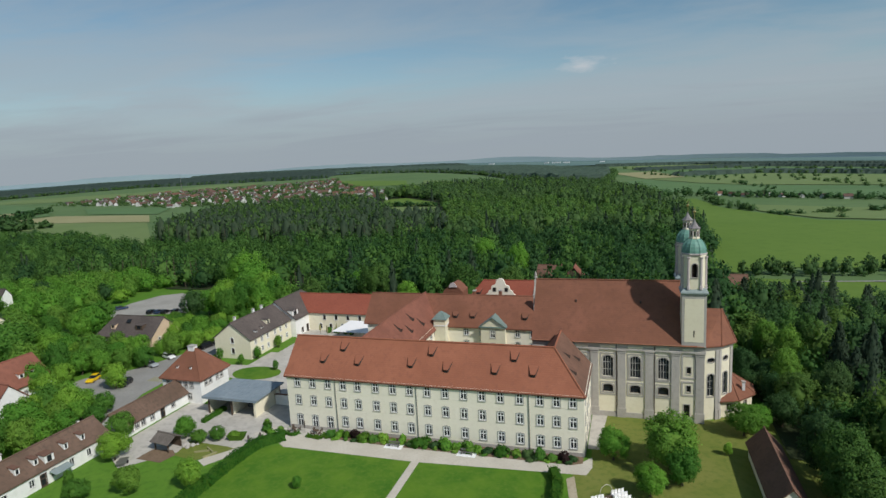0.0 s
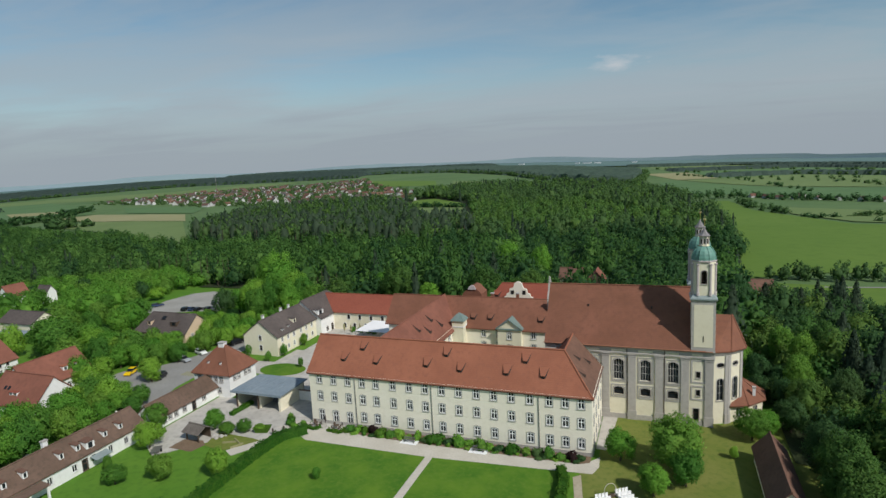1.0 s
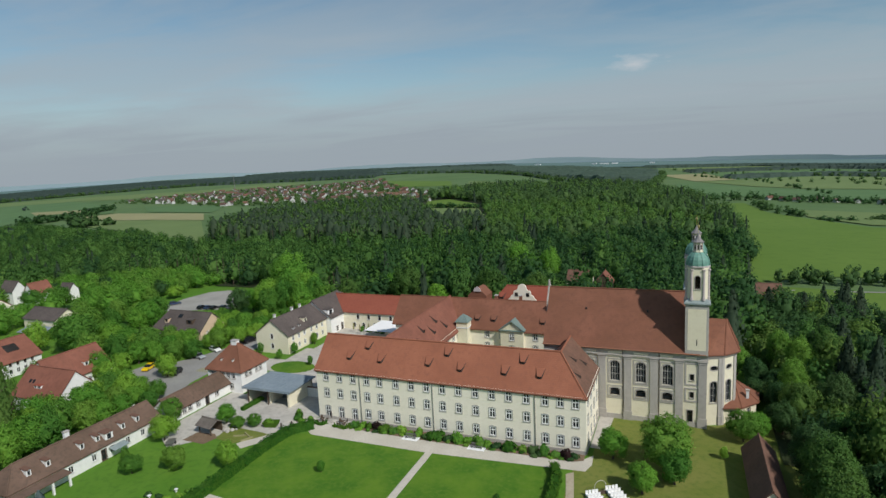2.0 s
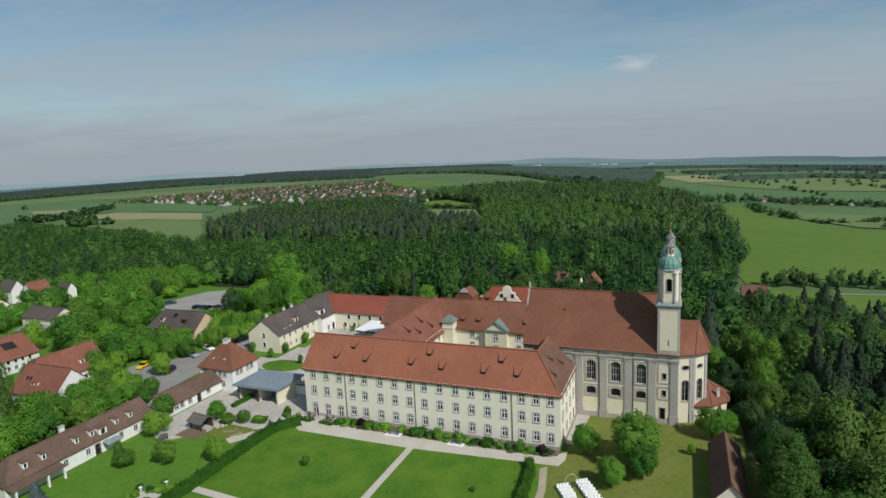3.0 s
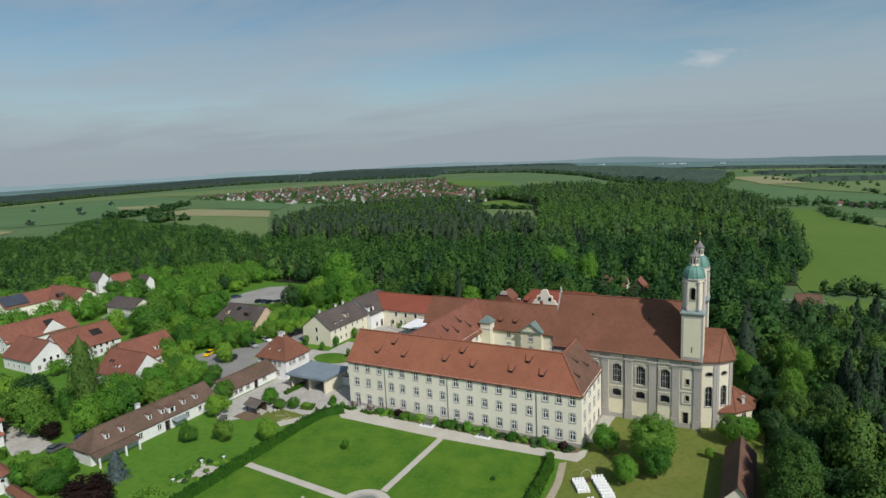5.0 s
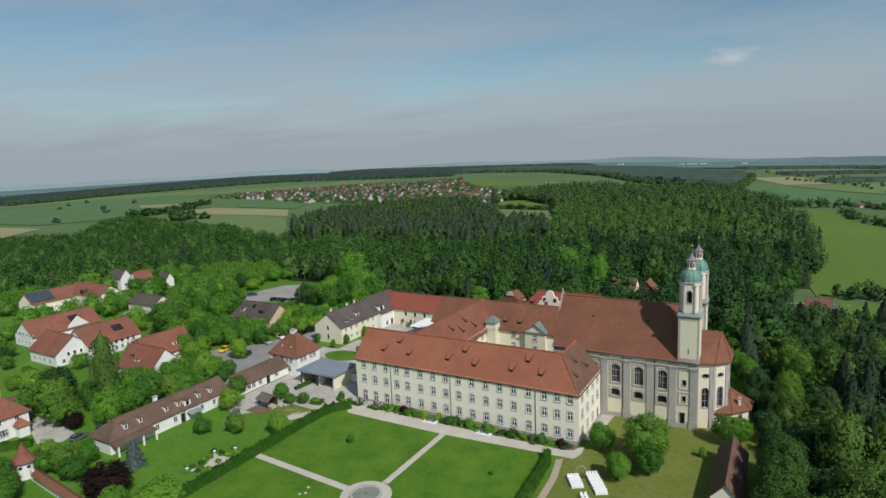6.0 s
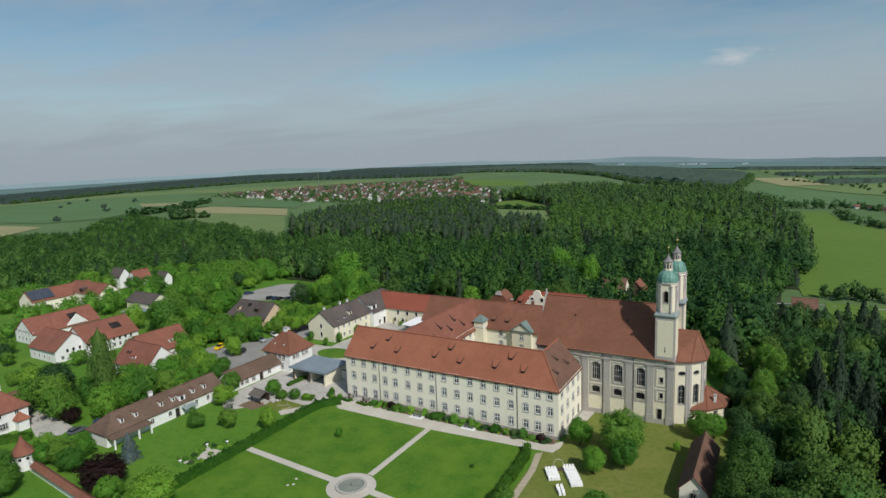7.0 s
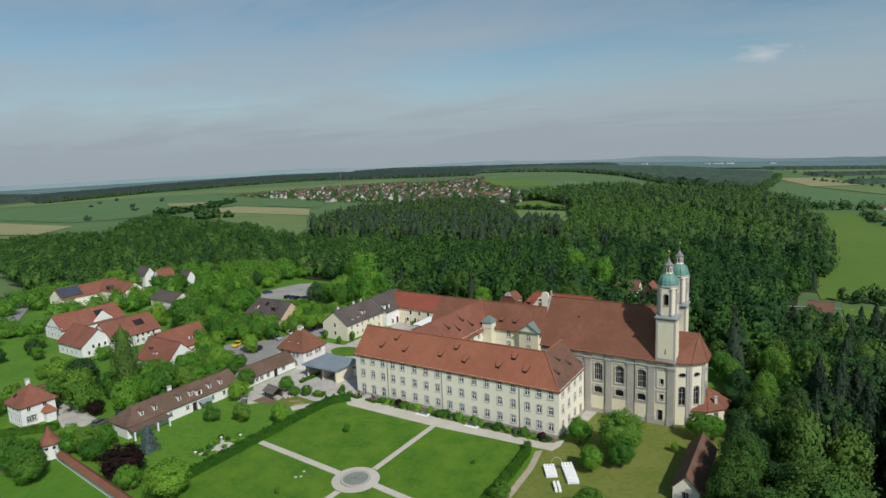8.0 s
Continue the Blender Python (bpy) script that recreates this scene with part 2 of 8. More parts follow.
M["crop_pale"] = material("pale_green_crop", (0.125, 0.185, 0.060, 1), (0.150, 0.210, 0.072, 1), None, 0.95, 0.012, 0.15)
M["crop_dry"] = material("ripe_field", (0.25, 0.245, 0.115, 1), (0.29, 0.275, 0.14, 1), None, 0.95, 0.012, 0.15)
M["leaf"] = foliage("broad_leaves", (0.128, 0.296, 0.046, 1), (0.190, 0.375, 0.060, 1), (0.106, 0.248, 0.042, 1))
M["leaf_light"] = foliage("light_broad_leaves", (0.184, 0.400, 0.052, 1), (0.244, 0.465, 0.068, 1), (0.150, 0.335, 0.046, 1))
M["leaf_dark"] = foliage("dark_broad_leaves", (0.065, 0.146, 0.048, 1), (0.094, 0.190, 0.056, 1), (0.055, 0.120, 0.042, 1))
M["leaf_wood"] = foliage("woodland_leaves", (0.084, 0.186, 0.042, 1), (0.130, 0.248, 0.050, 1), (0.070, 0.154, 0.038, 1))
M["leaf_young"] = foliage("young_woodland_leaves", (0.096, 0.226, 0.052, 1), (0.140, 0.285, 0.062, 1), (0.082, 0.190, 0.048, 1))
M["needles"] = foliage("dark_needles", (0.046, 0.084, 0.050, 1), (0.068, 0.110, 0.058, 1), (0.036, 0.064, 0.042, 1))
M["needles_blue"] = foliage("blue_needles", (0.17, 0.24, 0.235, 1), (0.23, 0.30, 0.295, 1), (0.13, 0.185, 0.18, 1), per_island=0.15)
M["leaf_purple"] = foliage("purple_leaves", (0.036, 0.020, 0.019, 1), (0.060, 0.030, 0.027, 1), (0.025, 0.016, 0.015, 1), per_island=0.25)
M["hedge"] = foliage("hedge_leaves", (0.068, 0.188, 0.020, 1), (0.100, 0.232, 0.028, 1), (0.056, 0.150, 0.018, 1))
# Haze over the distant trees is put into this pale bluish leaf colour.
M["far_hazed_trees"] = foliage("distant_hazed_trees", (0.078, 0.125, 0.100, 1), (0.098, 0.145, 0.115, 1), (0.066, 0.106, 0.086, 1))
M["solar"] = material("solar_panel", (0.045, 0.055, 0.075, 1), (0.065, 0.078, 0.10, 1), None, 0.35, 0.5, 3, spec=0.5)
M["shingle"] = material("weathered_grey_timber", (0.13, 0.11, 0.095, 1), (0.19, 0.165, 0.145, 1), (0.09, 0.078, 0.068, 1), 0.9, 0.6, 3)
M["trim"] = material("grey_stone_surround", (0.36, 0.345, 0.32, 1), (0.43, 0.415, 0.385, 1), None, 0.9, 0.3, 2)
M["cloth"] = material("white_cloth", (0.80, 0.80, 0.80, 1), (0.86, 0.86, 0.86, 1), None, 0.8)
M["water"] = material("pool_water", (0.20, 0.22, 0.18, 1), (0.27, 0.28, 0.23, 1), None, 0.15, 0.6, 2, spec=0.6)
M["tyre"] = material("black_rubber", (0.02, 0.02, 0.02, 1), (0.03, 0.03, 0.03, 1), None, 0.8)
M["terracotta"] = material("terracotta", (0.30, 0.14, 0.085, 1), (0.38, 0.19, 0.12, 1), None, 0.9)
for key, rgb in (("car_black", (0.012, 0.012, 0.014)), ("car_white", (0.75, 0.75, 0.75)), ("car_silver", (0.32, 0.34, 0.36)), ("car_yellow", (0.75, 0.48, 0.01)), ("car_blue", (0.03, 0.05, 0.11)), ("car_red", (0.25, 0.02, 0.02)), ("car_grey", (0.10, 0.11, 0.12))):
    M[key] = material(key + "_paint", rgb + (1,), tuple(min(1, v * 1.12) for v in rgb) + (1,), None, 0.25, spec=0.6)


def glass_material(name):
    m = bpy.data.materials.new(name)
    m.use_nodes = True
    p = m.node_tree.nodes["Principled BSDF"]
    p.inputs["Base Color"].default_value = (0.02, 0.024, 0.028, 1)
    p.inputs["Roughness"].default_value, p.inputs["IOR"].default_value, p.inputs["Specular IOR Level"].default_value = 0.08, 1.45, 0.25
    return m


M["glass"] = glass_material("window_glass")


# ---- building blocks ----
class Geo:
    """Points and faces of one mesh."""

    def __init__(self):
        self.v, self.f = [], []

    def add(self, pts, faces):
        o = len(self.v)
        self.v += [tuple(p) for p in pts]
        self.f += [tuple(o + i for i in f) for f in faces]
        return self

    def box(self, x0, y0, z0, x1, y1, z1):
        return self.add([(x0, y0, z0), (x1, y0, z0), (x1, y1, z0), (x0, y1, z0), (x0, y0, z1), (x1, y0, z1), (x1, y1, z1), (x0, y1, z1)],
                        [(0, 3, 2, 1), (4, 5, 6, 7), (0, 1, 5, 4), (1, 2, 6, 5), (2, 3, 7, 6), (3, 0, 4, 7)])

    def prism(self, poly, z0, z1):
        n = len(poly)
        return self.add([(x, y, z0) for x, y in poly] + [(x, y, z1) for x, y in poly],
                        [tuple(range(n - 1, -1, -1)), tuple(range(n, 2 * n))] + [(i, (i + 1) % n, n + (i + 1) % n, n + i) for i in range(n)])

    def slab(self, poly, t):
        """A sloping sheet: the polygon poly in space and its copy t metres lower."""
        n = len(poly)
        return self.add(list(poly) + [(x, y, z - t) for x, y, z in poly],
                        [tuple(range(n)), tuple(range(2 * n - 1, n - 1, -1))] + [(i, n + i, n + (i + 1) % n, (i + 1) % n) for i in range(n)])

    def extrude(self, poly, axis, a, b):
        """A polygon of (u, z) drawn along x (axis 'x', u is y) or along y (u is x), from a to b."""
        n = len(poly)
        pt = (lambda u, z, w: (w, u, z)) if axis == "x" else (lambda u, z, w: (u, w, z))
        return self.add([pt(u, z, a) for u, z in poly] + [pt(u, z, b) for u, z in poly],
                        [tuple(range(n)), tuple(range(2 * n - 1, n - 1, -1))] + [(i, n + i, n + (i + 1) % n, (i + 1) % n) for i in range(n)])

    def lathe(self, cx, cy, profile, n=8, turn=0.0, squash=None):
        """Rings of (radius, height) round an upright axis."""
        rows = []
        for r, z in profile:
            rows.append([(cx + r * math.cos(turn + 2 * math.pi * i / n), cy + r * math.sin(turn + 2 * math.pi * i / n), z) for i in range(n)])
        o = [p for row in rows for p in row]
        fs = []
        for k in range(len(rows) - 1):
            for i in range(n):
                fs.append((k * n + i, k * n + (i + 1) % n, (k + 1) * n + (i + 1) % n, (k + 1) * n + i))
        fs.append(tuple(range(n - 1, -1, -1)))
        fs.append(tuple((len(rows) - 1) * n + i for i in range(n)))
        return self.add(o, fs)

    def tube(self, a, b, r, n=6, r2=None):
        a, b = Vector(a), Vector(b)
        d = (b - a).normalized()
        u = d.orthogonal().normalized()
        w = d.cross(u)
        r2 = r if r2 is None else r2
        ring = lambda c, q: [tuple(c + q * (u * math.cos(2 * math.pi * i / n) + w * math.sin(2 * math.pi * i / n))) for i in range(n)]
        return self.add(ring(a, r) + ring(b, r2), [(i, (i + 1) % n, n + (i + 1) % n, n + i) for i in range(n)] + [tuple(range(n - 1, -1, -1)), tuple(range(n, 2 * n))])

    def mesh(self, name, mat):
        me = bpy.data.meshes.new(name)
        me.from_pydata(self.v, [], self.f)
        me.update()
        me.materials.append(mat)
        return me


def part(name, geo, mat, parent, label="", at=None):
    """One mesh object under a thing or a part; geo may be ready mesh data."""
    data = geo.mesh(name, mat) if isinstance(geo, Geo) else geo
    ob = new(name, data)
    ob.parent = parent
    if at is not None:
        ob.matrix_basis = at
    if label:
        tagged(ob, label)
    return ob


def thing(name, label, category, m=None, group="", kind=""):
    ob = new(name)
    ob.empty_display_size = 0.5
    if m is not None:
        ob.matrix_basis = m
    return tagged(ob, label, category, group, kind)


def structure(name, geo, mat, label="", category=""):
    ob = new(name, geo.mesh(name, mat))
    return tagged(ob, label, category, "", "structure")


# windows: meshes are shared between alike ones; the outside is towards -y, the sill's middle is the origin
WINDOW_MESHES = {}


def arch_path(w, h, rise, n=8):
    """Outline of an opening, from its lower left corner round the top to the lower right."""
    if rise < 0:
        return [(-w / 2 * math.cos(math.pi * i / n), h / 2 + h / 2 * math.sin(math.pi * i / n)) for i in range(-n // 2, n + n // 2 + 1)]
    pts = [(-w / 2, 0.0)]
    if rise <= 0:
        return pts + [(-w / 2, h), (w / 2, h), (w / 2, 0.0)]
    r = (w * w / 4 + rise * rise) / (2 * rise)
    a = math.asin(min(1, w / 2 / r))
    if rise > w / 2 - 1e-6:
        a = math.pi / 2
    for i in range(n + 1):
        t = -a + 2 * a * i / n
        pts.append((r * math.sin(t), h - r + r * math.cos(t)))
    return pts + [(w / 2, 0.0)]


def window_meshes(style):
    if style in WINDOW_MESHES:
        return WINDOW_MESHES[style]
    w, h, rise, trim, nx, nz, bar, depth = STYLES[style][:8]
    path = arch_path(w, h, rise)
    g = Geo()
    # surround, standing proud of the wall, with the infill beside an arched head
    cz = h * 0.5
    outer = []
    for x, z in path:
        d = Vector((x / (w / 2), (z - cz) / (h / 2)))
        if rise < 0:
            outer.append((x * (1 + 2 * trim / w), cz + (z - cz) * (1 + 2 * trim / h)))
            continue
        outer.append((x + math.copysign(trim, x) * (1 if abs(d.x) > 0.55 or z == 0 else abs(d.x) / 0.55), z + (trim if z > h * 0.6 else 0)))
    n = len(path)
    if trim > 0:
        for i in range(n - 1):
            a, b, c, d = path[i], path[i + 1], outer[i + 1], outer[i]
            g.add([(a[0], -0.07, a[1]), (b[0], -0.07, b[1]), (c[0], -0.07, c[1]), (d[0], -0.07, d[1]),
                   (a[0], 0.12, a[1]), (b[0], 0.12, b[1]), (c[0], 0.0, c[1]), (d[0], 0.0, d[1])],
                  [(0, 1, 2, 3), (0, 4, 5, 1), (3, 2, 6, 7)])
        if rise >= 0:
            g.box(-w / 2 - trim * 1.25, -0.14, -trim * 0.9, w / 2 + trim * 1.25, 0.1, 0.0)
        if rise > 0 and STYLES[style][8]:
            g.box(-0.16, -0.12, h - 0.02, 0.16, 0.0, h + trim * 1.5)
    for i in range(0 if rise < 0 else 1, n - 1 if rise < 0 else n - 2):
        (x0, z0), (x1, z1) = path[i], path[i + 1]
        if rise < 0 and z0 + z1 < h:
            g.add([(x0, -0.002, z0), (x1, -0.002, z1), (x1, -0.002, -0.002), (x0, -0.002, -0.002)], [(0, 1, 2, 3)])
        elif h - min(z0, z1) > 1e-4:
            g.add([(x0, -0.002, z0), (x1, -0.002, z1), (x1, -0.002, h + 0.002), (x0, -0.002, h + 0.002), (x0, 0.14, z0), (x1, 0.14, z1)], [(0, 1, 2, 3), (0, 4, 5, 1)])
    s = Geo()
    b = bar
    for i in range(n - 1):
        a, c = path[i], path[i + 1]
        ia, ic = (a[0] * (1 - 2.2 * b / w), b + a[1] * (1 - 2.2 * b / h)), (c[0] * (1 - 2.2 * b / w), b + c[1] * (1 - 2.2 * b / h))
        s.add([(a[0], depth - 0.04, a[1]), (c[0], depth - 0.04, c[1]), (ic[0], depth - 0.04, ic[1]), (ia[0], depth - 0.04, ia[1])], [(0, 1, 2, 3)])
    if rise >= 0:
        s.box(-w / 2, depth - 0.04, 0, w / 2, depth + 0.02, b)
    for i in range(1, nx):
        x = -w / 2 + w * i / nx
        s.box(x - b * 0.5, depth - 0.035, 0, x + b * 0.5, depth + 0.02, h - (rise if i in (0, nx) else rise * 0.25))
    for i in range(1, nz):
        z = h * (0.62 if nz == 2 else i / nz)
        s.box(-w / 2, depth - 0.03, z - b * 0.5, w / 2, depth + 0.02, z + b * 0.5)
    p = Geo()
    p.add([(x, depth + 0.01, z) for x, z in path], [tuple(range(n))])
    WINDOW_MESHES[style] = (g.mesh("window", M[STYLES[style][9]]), s.mesh("sash", M[STYLES[style][10]]), p.mesh("pane", M["glass"]))
    return WINDOW_MESHES[style]


# width, height, arch rise, surround width, panes across, panes up, bar, recess, keystone, surround material, sash material
STYLES = {
    "wing": (1.22, 1.92, 0.12, 0.11, 2, 2, 0.15, 0.035, True, "trim", "sash"),
    "wing_door": (1.25, 2.75, 0.14, 0.11, 2, 2, 0.15, 0.035, True, "trim", "sash"),
    "small": (0.95, 1.35, 0.0, 0.10, 2, 1, 0.09, 0.12, False, "white", "sash"),
    "small_dark": (0.9, 1.3, 0.0, 0.08, 2, 1, 0.07, 0.12, False, "wood", "sash"),
    "shutter": (1.0, 1.45, 0.0, 0.10, 2, 2, 0.08, 0.12, False, "grey", "sash"),
    "arched_small": (0.95, 1.6, 0.35, 0.12, 2, 2, 0.07, 0.14, False, "white", "wood"),
    "nave": (1.95, 4.25, 0.62, 0.20, 4, 3, 0.085, 0.30, False, "grey", "mullion"),
    "nave_low": (1.85, 1.60, 0.30, 0.22, 1, 2, 0.07, 0.30, False, "grey", "wood"),
    "choir": (1.35, 4.4, 0.60, 0.14, 2, 3, 0.06, 0.30, False, "grey", "mullion"),
    "oval": (1.45, 0.90, -1, 0.14, 1, 1, 0.06, 0.25, False, "grey", "wood"),
    "slit": (0.7, 1.25, 0.0, 0.12, 1, 1, 0.06, 0.30, False, "grey", "wood"),
    "porch": (1.0, 2.5, 0.0, 0.14, 1, 2, 0.07, 0.30, False, "grey", "wood"),
    "belfry": (0.95, 2.5, 0.475, 0.12, 1, 6, 0.06, 0.30, False, "grey", "wood"),
    "louvred": (0.85, 1.35, 0.0, 0.14, 2, 2, 0.08, 0.10, False, "grey", "sash"),
    "row": (0.8, 1.1, 0.0, 0.08, 2, 1, 0.07, 0.12, False, "white", "wood"),
    "door": (1.0, 2.1, 0.0, 0.1, 1, 2, 0.12, 0.14, False, "wood", "wood"),
}


def facade(owner, wall, x, y, z, turn, length, height, openings, thick=0.45, top=None):
    """A wall from (x, y) in the direction turn (degrees; the outside is on its right), with openings (u, sill, style) cut through it and their windows."""
    c, s = math.cos(radians(turn)), math.sin(radians(turn))
    place = lambda u, d, h: (x + c * u - s * d, y + s * u + c * d, z + h)
    holes = [(u - STYLES[k][0] / 2, u + STYLES[k][0] / 2, b, b + STYLES[k][1]) for u, b, k in openings]
    us = sorted({0.0, length, *[v for h in holes for v in h[:2]]})
    hs = sorted({0.0, height, *[v for h in holes for v in h[2:]]})
    for i in range(len(us) - 1):
        run = None
        for j in range(len(hs) - 1):
            um, hm = (us[i] + us[i + 1]) / 2, (hs[j] + hs[j + 1]) / 2
            open_here = any(a < um < b and lo < hm < hi for a, b, lo, hi in holes)
            if not open_here:
                for d in (0.0, thick):
                    wall.add([place(us[i], d, hs[j]), place(us[i + 1], d, hs[j]), place(us[i + 1], d, hs[j + 1]), place(us[i], d, hs[j + 1])], [(0, 1, 2, 3)])
    for a, b, lo, hi in holes:
        r = [(a, lo), (b, lo), (b, hi), (a, hi)]
        wall.add([place(u, 0, h) for u, h in r] + [place(u, thick, h) for u, h in r], [(i, (i + 1) % 4, 4 + (i + 1) % 4, 4 + i) for i in range(4)])
    for u, b, k in openings:
        surround, sash, pane = window_meshes(k)
        px, py, pz = place(u, 0, b)
        wd = part("door" if k in ("door", "porch") else "window", surround, None, owner, at=pose(px, py, pz, 0, 0, turn))
        part("sash", sash, None, wd)
        part("pane", pane, None, wd)


def gable_roof(x0, x1, y0, y1, eave, ridge, axis="x", over=0.5, verge=0.3, hip0=0.0, hip1=0.0, thick=0.28):
    """A pitched roof over a rectangle, ridge along the axis; hip0 and hip1: how far the ridge stops short at either end."""
    g = Geo()
    if axis == "x":
        a0, a1, b0, b1 = x0, x1, y0, y1
        P = lambda a, b, z: (a, b, z)
    else:
        a0, a1, b0, b1 = y0, y1, x0, x1
        P = lambda a, b, z: (b, a, z)
    m = (b0 + b1) / 2
    k = (ridge - eave) / (m - b0)
    ze = eave - k * over
    v0, v1 = (over if hip0 else verge), (over if hip1 else verge)
    r0, r1 = (a0 + hip0 if hip0 else a0 - verge), (a1 - hip1 if hip1 else a1 + verge)
    A, B, C, D = P(a0 - v0, b0 - over, ze), P(a1 + v1, b0 - over, ze), P(a1 + v1, b1 + over, ze), P(a0 - v0, b1 + over, ze)
    R0, R1 = P(r0, m, ridge), P(r1, m, ridge)
    g.slab([A, B, R1, R0], thick)
    g.slab([C, D, R0, R1], thick)
    if hip0:
        g.slab([D, A, R0], thick)
    if hip1:
        g.slab([B, C, R1], thick)
    # ridge and hip tiles
    g.tube(R0, R1, 0.17, 6)
    for p, q, on in ((A, R0, hip0), (D, R0, hip0), (B, R1, hip1), (C, R1, hip1)):
        if on:
            g.tube(p, q, 0.15, 6)
    return g


def gable_wall(wall, x, y0, y1, eave, ridge, axis="x", inset=0.0, thick=0.4):
    """The triangle of wall under a gable, in the plane x (or y)."""
    m = (y0 + y1) / 2
    wall.extrude([(y0, eave), (y1, eave), (m, ridge - 0.3)], axis, x, x + thick)


# ---- ground ----
def smooth(t):
    t = max(0.0, min(1.0, t))
    return t * t * (3 - 2 * t)


def land(x, y):
    """Height of the ground: the plateau of the convent, the lower country round it, and the far plain that sinks towards either side."""
    dx = max(-200 - x, 0, (x - 34) * 1.6)
    dy = max(-140 - y, 0, y - 88)
    z = -11.0 * smooth(math.hypot(dx, dy) / (170 if x < -60 else 120))
    d = math.hypot(x - 25, y + 105)
    b = math.degrees(math.atan2(x - 25, y + 105))
    drop = 0.6 * max(0.0, b + 18) + 0.25 * max(0.0, -48 - b) if y > -105 else 0.0
    return z - max(0.0, d - 500) * min(drop, 30.0) / 1040


def ground_sheet():
    g = Geo()
    xs = [-5200, -4600, -4000, -3500] + list(range(-3000, -400, 100)) + list(range(-380, 321, 20)) + list(range(400, 2001, 100)) + [2600, 3600, 5200]
    ys = [-5200, -3000, -1500, -700, -400, -260] + list(range(-200, 401, 20)) + list(range(480, 2500, 80)) + [2700, 3100, 3600, 4200, 5200]
    nx = len(xs)
    g.add([(x, y, land(x, y)) for y in ys for x in xs], [(j * nx + i, j * nx + i + 1, (j + 1) * nx + i + 1, (j + 1) * nx + i) for j in range(len(ys) - 1) for i in range(nx - 1)])
    return g


structure("ground", ground_sheet(), M["country"], "green farm country falling away round the hilltop", "ground")
hill_top = Geo()
for i in range(26):
    for j in range(14):
        x, y = -360 + 20 * i, -160 + 20 * j
        hill_top.add([(a, b, land(a, b) + 0.008) for a, b in ((x, y), (x + 20, y), (x + 20, y + 20), (x, y + 20))], [(0, 1, 2, 3)])
structure("meadow", hill_top, M["meadow"], "rough green meadow grass on the hilltop", "grass")


def sheet(name, poly, z, mat, label, category, thick=0.0):
    g = Geo()
    n = len(poly)
    g.add([(x, y, z) for x, y in poly], [tuple(range(n))])
    if thick:
        g.add([(x, y, z) for x, y in poly] + [(x, y, z - thick) for x, y in poly], [(i, (i + 1) % n, n + (i + 1) % n, n + i) for i in range(n)])
    return structure(name, g, M[mat], label, category)


# garden: lawns, gravel walks, fountain circle
sheet("lawn", [(-58.6, -9.0), (-55, -7.4), (-27.9, -7.4), (-3.6, -5.7), (-3.0, -60), (-58.6, -60)], 0.020, "lawn", "mown bright green lawn in front of the convent wing", "lawn")
sheet("churchyard_grass", [(-1.5, -6), (1, 0), (1, 17), (22, 18.5), (26, 22), (33, 28), (36, 30), (36, -40), (-1.0, -60), (-1.5, -9)], 0.016, "dry", "dry yellowish grass beside the church", "grass")
sheet("gravel_walk", [(-63, -4.4), (-57.5, -5.2), (-54.0, -7.6), (-27.9, -7.6), (0.6, -5.7), (1.4, -3.2), (1.2, 0.2), (-0.2, -1.6), (-20, -2.2), (-40, -1.8), (-60, -0.5)], 0.032, "gravel", "pale gravel walk along the foot of the convent wing", "path")
sheet("garden_path", [(-28.6, -5.2), (-27.2, -5.2), (-27.2, -29.2), (-28.6, -29.2)], 0.040, "gravel", "straight pale gravel garden path to the fountain", "path")
sheet("garden_path", [(-58.2, -33.0), (-58.2, -31.4), (-33.2, -33.0), (-33.2, -34.6)], 0.040, "gravel", "pale gravel garden path along the lawn", "path")
sheet("garden_path", [(-24.4, -34.6), (-24.4, -33.0), (-3.0, -35.0), (-3.0, -36.6)], 0.040, "gravel", "pale gravel garden path across the lawn", "path")
sheet("garden_path", [(-29.6, -38.8), (-28.2, -38.8), (-29.0, -60), (-30.4, -60)], 0.040, "gravel", "pale gravel garden path leading away from the fountain", "path")
sheet("side_path", [(-2.4, -7.4), (-1.2, -6.4), (0.1, -14), (0.5, -24), (0.4, -32), (-0.9, -32), (-0.8, -24), (-1.2, -14)], 0.036, "dirt_path", "narrow trodden gravel path beside the hedge", "path")
sheet("church_path", [(0.2, 3), (2.2, 3), (3.0, 17), (0.2, 17)], 0.036, "paving", "paved strip between convent wing and church", "path")
FOUNTAIN = (-28.7, -34.0)
ring = Geo()
for i in range(40):
    a, b = 2 * math.pi * i / 40, 2 * math.pi * (i + 1) / 40
    for r0, r1, z in ((2.9, 4.7, 0.05),):
        ring.add([(FOUNTAIN[0] + r * math.cos(t), FOUNTAIN[1] + r * math.sin(t), z) for r, t in ((r0, a), (r1, a), (r1, b), (r0, b))], [(0, 1, 2, 3)])
structure("fountain_circle", ring, M["gravel"], "round pale gravel place about the fountain", "path")

# yard, roads, car park
sheet("yard", [(-58.5, -7.5), (-60.5, -10), (-66, -13), (-70, -12), (-73, -14), (-79, -21), (-83.8, -18), (-84.5, -12), (-86.5, -10.5), (-86.5, 6), (-80, 6), (-80, 24), (-74, 24), (-66, 20), (-57.4, 13), (-57.4, -2.0)], 0.026, "paving", "grey paved yard with lighter worn patches", "yard")
sheet("court", [(-57.4, 13), (-66, 20), (-74, 24), (-86, 24), (-86, 54), (-96, 56), (-92, 62), (-58, 62), (-58, 40), (-49, 40), (-49, 13)], 0.022, "paving", "paved forecourt between the convent buildings", "yard")
